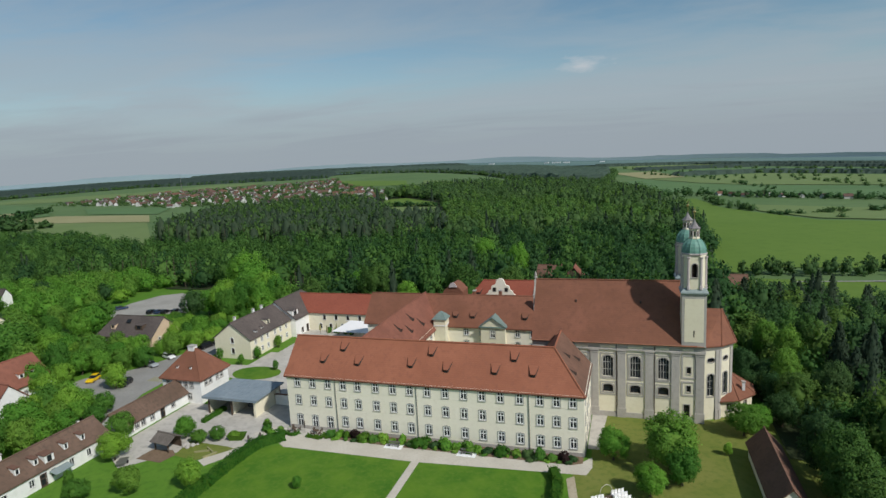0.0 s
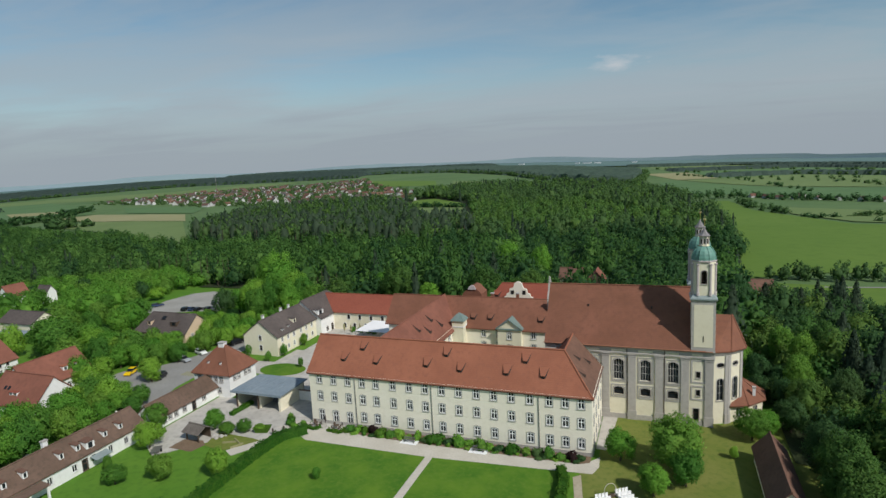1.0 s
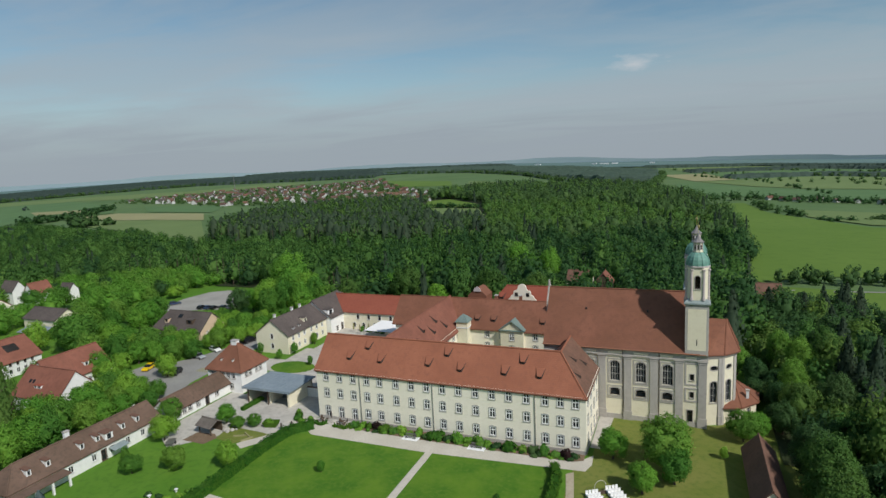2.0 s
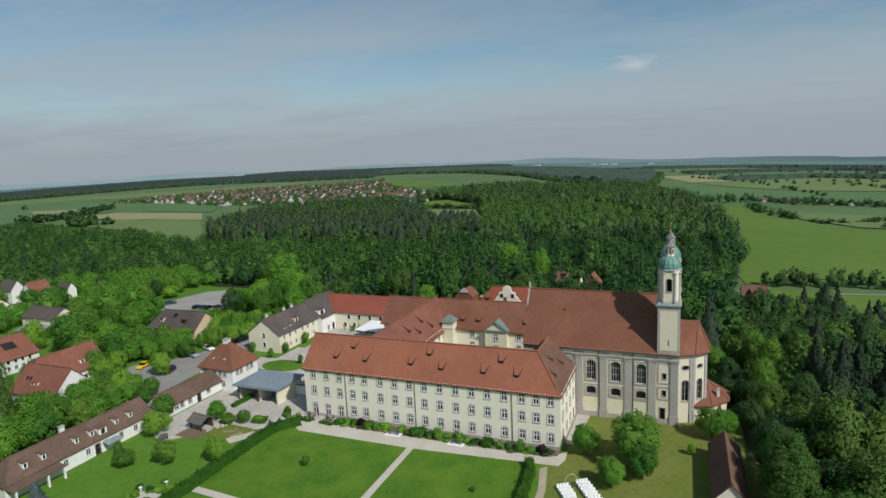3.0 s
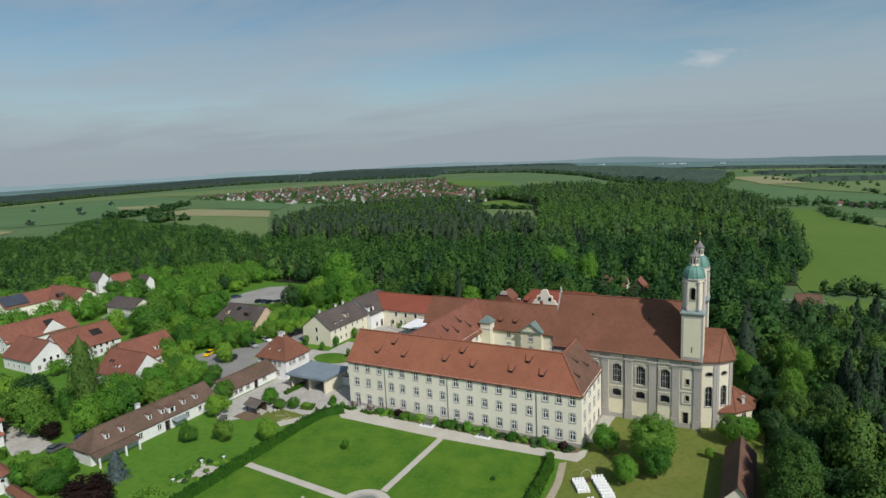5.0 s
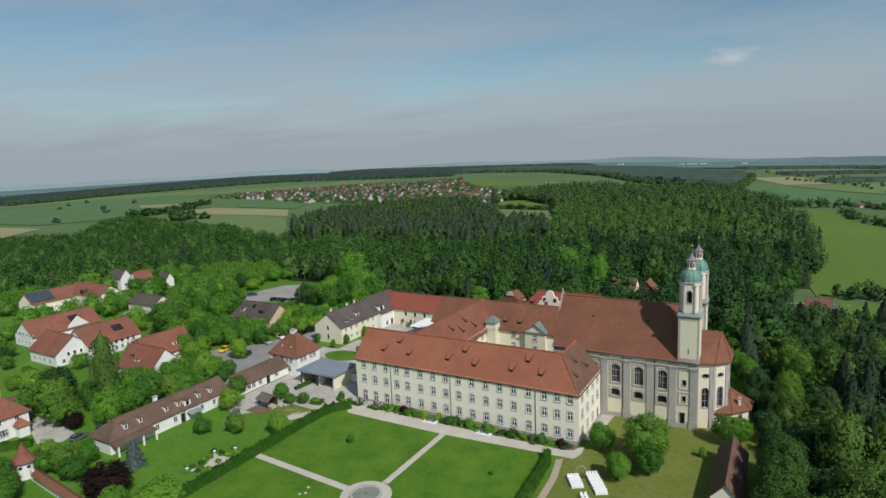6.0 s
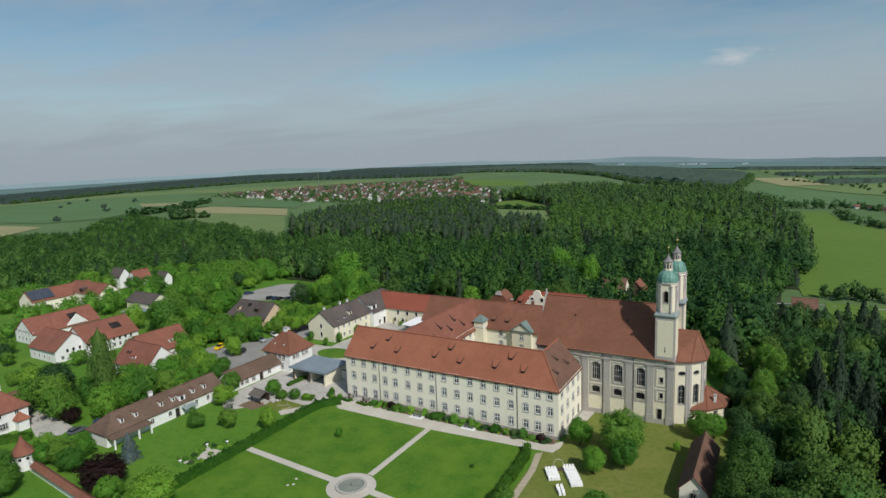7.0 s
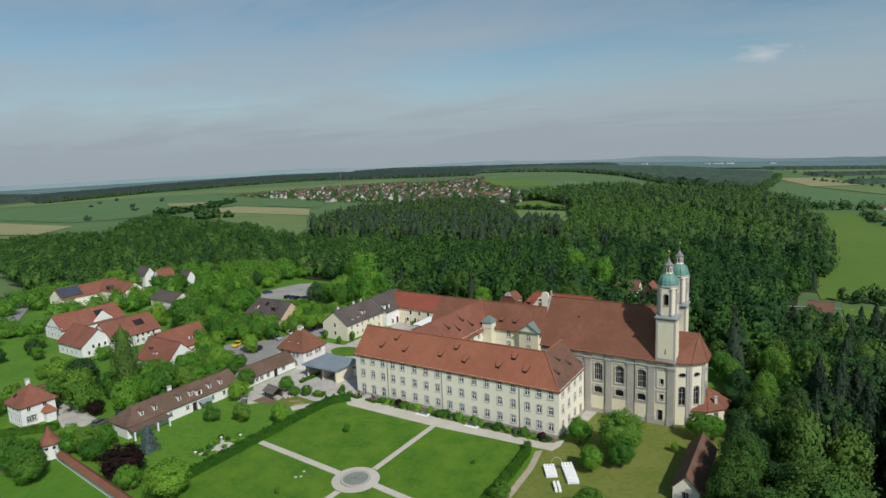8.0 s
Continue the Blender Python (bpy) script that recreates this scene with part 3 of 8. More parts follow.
sheet("forecourt", [(-103.5, 21), (-80, 21), (-80, 40), (-88.4, 40), (-88.4, 29.6), (-103.5, 28.6)], 0.018, "paving", "paved approach before the guest house", "yard")
sheet("oval_lawn", [(-82.5 + 6.5 * math.cos(i * math.pi / 12), 25 + 4.4 * math.sin(i * math.pi / 12)) for i in range(24)], 0.045, "lawn", "small oval lawn in the forecourt", "lawn")
sheet("road", [(-103, -66), (-97, -66), (-94, -50), (-93.4, -20), (-97, -6), (-102, 8), (-103, 22), (-104, 40), (-108, 58), (-114, 58), (-112, 40), (-116, 26), (-122, 14), (-118, 6), (-106, 2), (-99, -12), (-98.6, -30), (-99, -48)], 0.028, "asphalt", "grey asphalt lane behind the low buildings", "road")
sheet("road", [(-190, -80), (-97, -64), (-97, -68), (-190, -84)], 0.024, "asphalt", "grey asphalt street by the garden wall", "road")
sheet("drive", [(-128, -44.4), (-115, -48.2), (-108, -50.4), (-103.6, -47.2), (-105.6, -43.4), (-116, -42), (-126, -39.6)], 0.034, "paving", "pale paved drive beside the villa", "drive")
sheet("car_park", [(-179, 65), (-172, 66), (-160, 69.5), (-147, 74), (-149, 82), (-158, 92), (-166, 99), (-173, 102), (-180, 97), (-182, 84)], 0.030, "car_park", "gravelled car park among the trees", "car park")


# ---- convent: main wing ----
def tiled(owner, geo, mat, label=""):
    return part("roof", geo, M[mat], owner, label)


def dormer(owner, x, y, z, turn, slope, w=0.62, h=0.55, mat="roof_red"):
    """A small hooded ventilation dormer whose dark cheeks fan out up the roof slope; turn: where it looks (0: -y)."""
    d, run, fan = w / 2, 1.55, 0.62
    zb = run * slope
    g = Geo().slab([(-d - 0.08, -0.16, h), (d + 0.08, -0.16, h), (d + fan, run, zb + 0.03), (-d - fan, run, zb + 0.03)], 0.06)
    ob = part("dormer", g, M[mat], owner, at=pose(x, y, z, 0, 0, turn))
    part("louvre", Geo().box(-d, -0.05, -0.1, d, 0.1, h - 0.06), M["dark"], ob, "dark timber louvre")
    for s in (-1, 1):
        k = Geo().add([(s * d, -0.05, -0.05), (s * (d + 0.05), -0.1, h), (s * (d + fan + 0.04), run, zb + 0.02), (s * (d + 0.16), -0.02, -0.02)], [(0, 1, 2), (3, 1, 2)])
        part("cheek", k, M["lead_dark"], ob, "dark lead cheek")
    return ob


def chimney(owner, x, y, z0, z1, w=0.8, d=0.8, mat="white", cap="grey"):
    g = Geo().box(x - w / 2, y - d / 2, z0, x + w / 2, y + d / 2, z1)
    ob = part("chimney", g, M[mat], owner)
    part("cap", Geo().box(x - w / 2 - 0.1, y - d / 2 - 0.1, z1, x + w / 2 + 0.1, y + d / 2 + 0.1, z1 + 0.18), M[cap], ob)
    return ob


EAVE, RIDGE = 11.0, 17.1
WIN_X = [-54.6, -51.3, -48.0, -44.75, -41.7, -38.0, -34.55, -31.2, -27.8, -24.4, -20.95, -17.6, -14.3, -10.9, -7.4, -4.6, -1.85]
ROW_Z = (1.35, 5.05, 8.65)

wing = thing("convent_wing", "long cream three-storey convent wing with a red tiled roof", "convent wing")
wall = Geo()
openings = []
for i, x in enumerate(WIN_X):
    for k, z in enumerate(ROW_Z):
        if k == 0 and i in (0, 1, 2):
            openings.append((x + 57, 0.25, "wing_door"))
        else:
            openings.append((x + 57, z, "wing"))
facade(wing, wall, -57, 0, 0, 0, 57, EAVE, openings)
side = [(u, z, "wing") for u in (2.2, 6.0, 9.8, 13.6) for z in ROW_Z if not (u == 13.6 and z < 2)] + [(13.6, 0.15, "porch")]
facade(wing, wall, 0, 0, 0, 90, 16, EAVE, side)
facade(wing, wall, 0, 16, 0, 180, 11, EAVE, [])
facade(wing, wall, -11, 16, 0, 270, 4, EAVE, [])
facade(wing, wall, -11, 12, 0, 180, 46, EAVE, [(u, z, "wing") for u in (4, 9, 14, 19, 24) for z in ROW_Z[1:]])
facade(wing, wall, -57, 12, 0, 270, 12, EAVE, [(6, 8.65, "wing")])
gable_wall(wall, -57, 0, 12, EAVE, RIDGE)
gable_wall(wall, 15.6, -11, 0, EAVE, RIDGE - 0.2, "y")
part("wall", wall, M["cream"], wing)
band = Geo()
prof = [(0.0, EAVE - 0.32), (0.08, EAVE - 0.30), (0.14, EAVE - 0.18), (0.18, EAVE - 0.08), (0.0, EAVE - 0.06)]
band.extrude([(-u, z) for u, z in prof], "x", -57.1, 0.2)
band.extrude(prof, "y", 0.0, 16)
part("cornice", band, M["cream"], wing, "moulded cream cornice under the eaves")
base = Geo().box(-57.06, -0.06, -0.1, 0.06, 0.0, 0.7).box(0.0, -0.06, -0.1, 0.06, 16, 0.7)
part("plinth", base, M["grey"], wing, "low grey stone plinth")
over = 0.25
slope = (RIDGE - EAVE) / 6.0
zo = EAVE - slope * over
roof = Geo()
R0, R1, R2 = (-57.4, 6.0, RIDGE), (-5.5, 6.0, RIDGE), (-5.5, 16.2, RIDGE)
roof.slab([(-57.4, -over, zo), (over, -over, zo), R1, R0], 0.28)
roof.slab([(-11 - over, 12 + over, zo), (-57.4, 12 + over, zo), R0, R1], 0.28)
roof.slab([(-11 - over, 16.2, zo), (-11 - over, 12 + over, zo), R1, R2], 0.28)
part("roof", roof, M["roof_red"], wing, "red clay tile roof with a hipped corner")
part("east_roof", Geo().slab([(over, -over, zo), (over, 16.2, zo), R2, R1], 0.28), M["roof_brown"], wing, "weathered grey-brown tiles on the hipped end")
caps = Geo().tube(R0, R1, 0.2).tube(R1, R2, 0.2).tube((over, -over, zo), R1, 0.17)
part("ridge_tiles", caps, M["roof_red"], wing)
kick = 1.0
part("eave_course", Geo().slab([(-57.45, -over - 0.04, zo + 0.03), (over + 0.04, -over - 0.04, zo + 0.03), (over - kick, kick - over, zo + kick * slope + 0.10), (-57.45, kick - over, zo + kick * slope + 0.10)], 0.10), M["roof_red"], wing, "raised lowest courses of tiles above the gutter")
for x, z in ((-49.8, 13.0), (-46.2, 14.9), (-42.4, 12.9), (-31.6, 13.1), (-28.0, 14.9), (-24.6, 12.8), (-15.6, 12.9), (-12.4, 14.8), (-8.8, 12.9)):
    dormer(wing, x, (z - EAVE) / slope, z, 0, slope)
for y, z in ((4.6, 12.8), (8.6, 14.4), (11.6, 12.8)):
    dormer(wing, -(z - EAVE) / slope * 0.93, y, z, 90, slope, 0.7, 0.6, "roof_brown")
for x in (-46.4, -22.7 - 7.2, -9.3):
    pipe = Geo().tube((x, -0.12, 0.1), (x, -0.12, EAVE - 0.2), 0.065, 6)
    part("downpipe", pipe, M["metal"], wing, "grey zinc downpipe")
gut = Geo().tube((-57.4, -over - 0.06, zo - 0.06), (over, -over - 0.06, zo - 0.06), 0.09, 6).tube((over + 0.06, -over, zo - 0.06), (over + 0.06, 16.2, zo - 0.06), 0.09, 6)
part("gutter", gut, M["roof_brown"], wing, "brown painted gutter")

# ---- convent: wings round the courtyard ----
court = thing("courtyard_wing", "cream courtyard wing with weathered red tile roof and dormers", "convent wing")
wall = Geo()
E2, R_2 = 10.2, 16.3
facade(court, wall, -38.9, 12, 0, 90, 28, E2, [(u, z, "wing") for u in (3, 7, 11, 15, 19, 23, 26) for z in (1.0, 4.4, 7.6)])
facade(court, wall, -48.7, 40, 0, 270, 28, E2, [(u, z, "wing") for u in (3, 7, 11, 15, 19, 23) for z in (1.0, 4.4, 7.6)])
part("wall", wall, M["cream"], court)
tiled(court, gable_roof(-48.7, -38.9, 7.4, 46, E2 - 0.1, R_2 + 0.35, "y"), "roof_worn", "weathered red tile roof")
k2 = (R_2 + 0.45 - E2) / 4.9
for y, z in ((15.5, 12.4), (19.0, 11.4), (22.5, 13.4), (26.5, 12.0), (30.5, 13.6), (33.5, 11.6)):
    dormer(court, -38.9 - (z - E2 + 0.1) / k2, y, z, 90, k2, 0.8, 0.7, "roof_worn")

north = thing("north_wing", "cream convent wing with pedimented bay and weathered tile roof", "convent wing")
wall = Geo()
wins = [(u, z, "wing") for u in (26.6, 30.6, 39.4, 43.0) for z in (0.9, 4.3, 7.5)]
facade(north, wall, -58, 40, 0, 0, 48, E2, wins)
facade(north, wall, -10, 52, 0, 180, 48, E2, [])
facade(north, wall, -58, 52, 0, 270, 12, E2, [(u, z, "wing") for u in (3.5, 8.5) for z in (1.0, 4.4, 7.6)])
gable_wall(wall, -58, 40, 52, E2, R_2)
part("wall", wall, M["cream"], north)
tiled(north, gable_roof(-58.6, -10, 40, 52, E2, R_2, "x"), "roof_old", "weathered red-brown tile roof")
bay = Geo()
facade(north, bay, -27.4, 38.7, 0, 0, 6.0, E2 + 0.1, [(u, z, "wing") for u in (3.0,) for z in (0.9, 4.3, 7.5)])
facade(north, bay, -21.4, 38.7, 0, 90, 1.3, E2 + 0.1, [])
facade(north, bay, -27.4, 40.0, 0, 270, 1.3, E2 + 0.1, [])
bay.extrude([(-27.4, E2 + 0.1), (-21.4, E2 + 0.1), (-24.4, E2 + 2.1)], "y", 38.7, 39.1)
part("bay", bay, M["ochre"], north, "projecting pale yellow centre bay")
ped = Geo()
ped.slab([(-27.8, 38.3, E2 + 0.05), (-24.4, 38.3, E2 + 2.5), (-24.4, 42.8, E2 + 2.5), (-27.8, 40.3, E2 + 0.05)], 0.22)
ped.slab([(-24.4, 38.3, E2 + 2.5), (-21.0, 38.3, E2 + 0.05), (-21.0, 40.3, E2 + 0.05), (-24.4, 42.8, E2 + 2.5)], 0.22)
ped.box(-27.8, 38.3, E2 - 0.15, -21.0, 38.7, E2 + 0.1)
part("pediment", ped, M["copper_dark"], north, "pediment with green-grey sheet metal covering")
for x, z in ((-34.5, 11.4), (-30.0, 11.4), (-17.0, 11.4)):
    dormer(north, x, 40 + (z - E2) / 0.967, z, 0, 0.967, 0.8, 0.7, "roof_old")
for x, z0, z1 in ((-30.6, 15.2, 17.2), (-23.9, 15.2, 17.4)):
    chimney(north, x, 46.6, z0, z1, 0.7, 0.9, "roof_old", "grey")
chimney(north, -14.5, 43.5, 12.5, 17.2, 1.1, 0.8, "pink", "grey")

turret = thing("stair_turret", "cream polygonal stair turret with green copper cap", "turret")
t = math.pi / 4
part("shaft", Geo().lathe(-37.4, 38.9, [(2.0, 0), (2.0, 10.2), (2.15, 10.3), (2.15, 12.0)], 4, t), M["ochre"], turret)
part("band", Geo().lathe(-37.4, 38.9, [(2.16, 10.25), (2.2, 10.3), (2.2, 10.55), (2.16, 10.6)], 4, t), M["white"], turret, "white moulded band")
part("cap", Geo().lathe(-37.4, 38.9, [(2.6, 11.95), (2.5, 12.15), (1.2, 13.2), (0.12, 13.8)], 4, t), M["copper_dark"], turret, "dull green copper cap")

hall = thing("rear_hall", "red-roofed hall with a scrolled white baroque gable", "hall")
wall = Geo()
for a in ((-36, 55, 0, 24), (-12, 55, 90, 11), (-12, 66, 180, 24), (-36, 66, 270, 11)):
    facade(hall, wall, a[0], a[1], 0, a[2], a[3], 11.2, [])
part("wall", wall, M["cream"], hall)
tiled(hall, gable_roof(-36, -12, 55, 66, 11.2, 17.0, "x", hip0=4.5, hip1=0), "roof_new", "bright red tile roof")
scroll = Geo()
scroll.extrude([(x - 25.6, z) for x, z in ((-4.0, 11.0), (4.0, 11.0), (4.0, 14.4), (3.4, 14.7), (3.2, 15.4), (2.5, 15.7), (2.4, 16.7), (1.5, 17.0), (1.2, 17.6), (1.0, 18.3), (0.4, 18.7), (-0.4, 18.7), (-1.0, 18.3), (-1.2, 17.6), (-1.5, 17.0), (-2.4, 16.7), (-2.5, 15.7), (-3.2, 15.4), (-3.4, 14.7), (-4.0, 14.4))], "y", 54.4, 54.9)
for x in (-27.2, -24.0):
    part("gable_window", Geo().box(x - 0.45, 54.34, 15.2, x + 0.45, 54.45, 16.3), M["dark"], hall, "small dark gable window")
part("scrolled_gable", scroll, M["cream"], hall, "pale curved baroque gable")
for x in (-32.5, -16.5):
    dormer(hall, x, 57.2, 13.5, 0, 1.05, 0.9, 0.8, "roof_new")
cap = thing("domed_gable", "small tiled roof with rounded stone gable top", "gable")
part("body", Geo().extrude([(-42, 11), (-36.4, 11), (-36.4, 14.6), (-38.2, 16.4), (-39.1, 16.8), (-40.0, 16.4), (-42, 14.6)], "y", 55.6, 61.0), M["roof_old"], cap, "brown tiled gabled roof body")
part("top", Geo().extrude([(-40.3, 15.9), (-37.9, 15.9), (-38.3, 16.8), (-39.1, 17.3), (-39.9, 16.8)], "y", 55.3, 55.6), M["pink"], cap, "rounded stone gable top")

# ---- church ----
church = thing("church", "baroque church with cream walls, grey pilasters and two green-domed towers", "church")
CY, CE, CR = 24.5, 15.0, 25.4
Y0, Y1 = 17.0, 32.0
BAYS = (3.2, 8.2, 13.2)
wall = Geo()
ops = []
for x in (-6.8, -1.8, *BAYS):
    ops += [(x + 11, 8.05, "nave"), (x + 11, 4.95, "nave_low")]
ops += [(17.6 + 11, 9.5, "slit"), (17.6 + 11, 5.9, "slit"), (17.3 + 11, 0.9, "porch")]
facade(church, wall, -11, Y0, 0, 0, 31.2, CE, ops, 0.8)
facade(church, wall, 20.2, Y1, 0, 180, 31.2, CE, [(u, 8.3, "nave") for u in (7, 12, 17, 22, 27)], 0.8)
facade(church, wall, -11, Y1, 0, 270, Y1 - Y0, CE, [], 0.8)
gable_wall(wall, -11, Y0, Y1, CE, CR - 0.2)
CH = [(20.2, 18.3), (22.9, 19.4), (25.5, 22.2), (25.5, 26.8), (22.9, 29.6), (20.2, 30.7)]
for i in range(5):
    (xa, ya), (xb, yb) = CH[i], CH[i + 1]
    ln, tn = math.hypot(xb - xa, yb - ya), math.degrees(math.atan2(yb - ya, xb - xa))
    o = [(ln / 2, 4.6, "choir"), (ln / 2, 11.2, "oval")]
    facade(church, wall, xa, ya, 0, tn, ln, CE - 0.6, o, 0.7)
roof = gable_roof(-11, 18.6, Y0, Y1, CE + 0.95, CR, "x", over=0.7, verge=0.25)
gable_wall(wall, 18.0, Y0, Y1, CE, CR - 0.2)
part("nave_roof", roof, M["roof_old"], church, "steep weathered brown-red tile roof")
part("wall", wall, M["ochre"], church, "pale yellow plaster wall fields")
cr = Geo()
top0, top1 = (17.6, CY, 20.1), (23.9, CY, 20.1)
out = [(x + (x - 18) * 0.10, CY + (y - CY) * 1.055, CE - 0.5) for x, y in CH]
for i in range(5):
    a, b = out[i], out[i + 1]
    if i == 0:
        cr.slab([(18, out[0][1], CE - 0.5), a, b, top1, top0], 0.25)
    elif i == 4:
        cr.slab([a, b, (18, out[5][1], CE - 0.5), top0, top1], 0.25)
    else:
        cr.slab([a, b, top1], 0.25)
for i in range(1, 5):
    cr.tube(out[i], top1, 0.16)
part("choir_roof", cr, M["roof_old"], church, "hipped tile roof over the choir")
# pilasters, cornices and plinths
PILASTERS = (-9.2, -4.3, 0.7, 5.7, 10.7, 15.3, 19.5)
for x in PILASTERS:
    g = Geo().box(x - 0.72, Y0 - 0.22, 0, x + 0.72, Y0 - 0.001, CE - 2.1).box(x - 0.85, Y0 - 0.34, 0, x + 0.85, Y0 - 0.001, 1.9)
    g.box(x - 0.82, Y0 - 0.30, CE - 2.1, x + 0.82, Y0 - 0.001, CE - 1.95).box(x - 0.78, Y0 - 0.26, CE - 1.95, x + 0.78, Y0 - 0.001, CE - 1.65).box(x - 0.92, Y0 - 0.40, CE - 1.65, x + 0.92, Y0 - 0.001, CE - 1.5)
    part("pilaster", g, M["grey"], church, "grey plaster pilaster")


def corner_strip(p, q, z0, z1, w, d):
    """A flat strip on the wall from p towards q, standing d proud on its right."""
    t = (Vector(q) - Vector(p)).normalized()
    o = Vector((t.y, -t.x))
    a, b = Vector(p), Vector(p) + t * w
    return Geo().prism([tuple(a - o * 0.02), tuple(b - o * 0.02), tuple(b + o * d), tuple(a + o * d)], z0, z1)


for i in range(1, 5):
    for nb in (i - 1, i + 1):
        a, b = CH[i], CH[nb]
        if nb < i:
            t = (Vector(b) - Vector(a)).normalized()
            a, b = tuple(Vector(a) + t * 0.62), a
        g = corner_strip(a, b, 0, CE - 1.5, 0.62, 0.16)
        foot = corner_strip(a, b, 0, 1.9, 0.62, 0.26)
        g.add(foot.v, foot.f)
        part("pilaster", g, M["grey"], church, "flat grey corner pilaster of the choir")
ent = Geo()
prof = [(0, CE - 1.5), (-0.30, CE - 1.5), (-0.32, CE - 1.28), (-0.20, CE - 1.22), (-0.20, CE - 0.62), (-0.34, CE - 0.56), (-0.40, CE - 0.36), (-0.62, CE - 0.22), (-0.66, CE - 0.04), (0, CE)]
ent.extrude([(Y0 + u, z) for u, z in prof], "x", -11.2, 20.4)
part("entablature", Geo().extrude([(Y1 - u, z) for u, z in prof], "x", -11.2, 20.4), M["grey"], church, "grey moulded main cornice")
part("entablature", ent, M["grey"], church, "grey moulded main cornice")
for xa, xb in zip(PILASTERS, PILASTERS[1:]):
    part("frieze_panel", Geo().box(xa + 1.15, Y0 - 0.235, CE - 1.12, xb - 1.15, Y0 - 0.19, CE - 0.72), M["ochre"], church, "pale yellow panel in the frieze")
part("gutter", Geo().tube((-11.4, Y0 - 0.74, CE - 0.02), (20.0, Y0 - 0.74, CE - 0.02), 0.10, 6), M["terracotta"], church, "reddish painted gutter under the nave roof")
for x in (4.78, 11.62, -3.4):
    part("downpipe", Geo().tube((x, Y0 - 0.12, 0.1), (x, Y0 - 0.12, CE - 1.5), 0.07, 6).tube((x, Y0 - 0.12, CE - 1.5), (x, Y0 - 0.70, CE - 0.1), 0.07, 6), M["lead_dark"], church, "dark downpipe beside a pilaster")
ent = Geo()
ring_out = [(x + (x - 18) * 0.075, CY + (y - CY) * 1.045) for x, y in CH]
for i in range(5):
    a, b, c, d = CH[i], CH[i + 1], ring_out[i + 1], ring_out[i]
    ent.add([(a[0], a[1], CE - 1.5), (b[0], b[1], CE - 1.5), (c[0], c[1], CE - 0.75), (d[0], d[1], CE - 0.75)], [(0, 1, 2, 3)])
    ent.add([(a[0], a[1], CE - 0.55), (b[0], b[1], CE - 0.55), (c[0], c[1], CE - 0.55), (d[0], d[1], CE - 0.55), (c[0], c[1], CE - 0.75), (d[0], d[1], CE - 0.75)], [(0, 1, 2, 3), (3, 2, 4, 5)])
part("choir_cornice", ent, M["grey"], church, "grey cornice round the choir")


def field_frame(x0, x1, z0, z1, w=0.25):
    """A flat plaster frame round a wall field: one closed ring."""
    o, i = [(x0, z0), (x1, z0), (x1, z1), (x0, z1)], [(x0 + w, z0 + w), (x1 - w, z0 + w), (x1 - w, z1 - w), (x0 + w, z1 - w)]
    f, k = Y0 - 0.1, Y0 - 0.001
    pts = [(x, f, z) for x, z in o] + [(x, f, z) for x, z in i] + [(x, k, z) for x, z in o] + [(x, k, z) for x, z in i]
    fs = []
    for a in range(4):
        b = (a + 1) % 4
        fs += [(a, b, 4 + b, 4 + a), (a, 8 + a, 8 + b, b), (4 + a, 4 + b, 12 + b, 12 + a)]
    part("field_frame", Geo().add(pts, fs), M["grey"], church, "grey plaster frame of a window field")


for x in (*BAYS, -1.8, -6.8):
    field_frame(x - 1.5, x + 1.5, 4.35, 7.1, 0.2)
    field_frame(x - 1.45, x + 1.45, 7.55, 12.85, 0.2)
field_frame(16.3, 18.8, 5.1, 8.0, 0.3)
field_frame(16.3, 18.8, 8.5, 13.1, 0.3)
g = Geo().box(-11.1, Y0 - 0.15, -0.1, 20.3, Y0 - 0.001, 1.0)
part("plinth", g, M["grey"], church, "grey stone plinth")


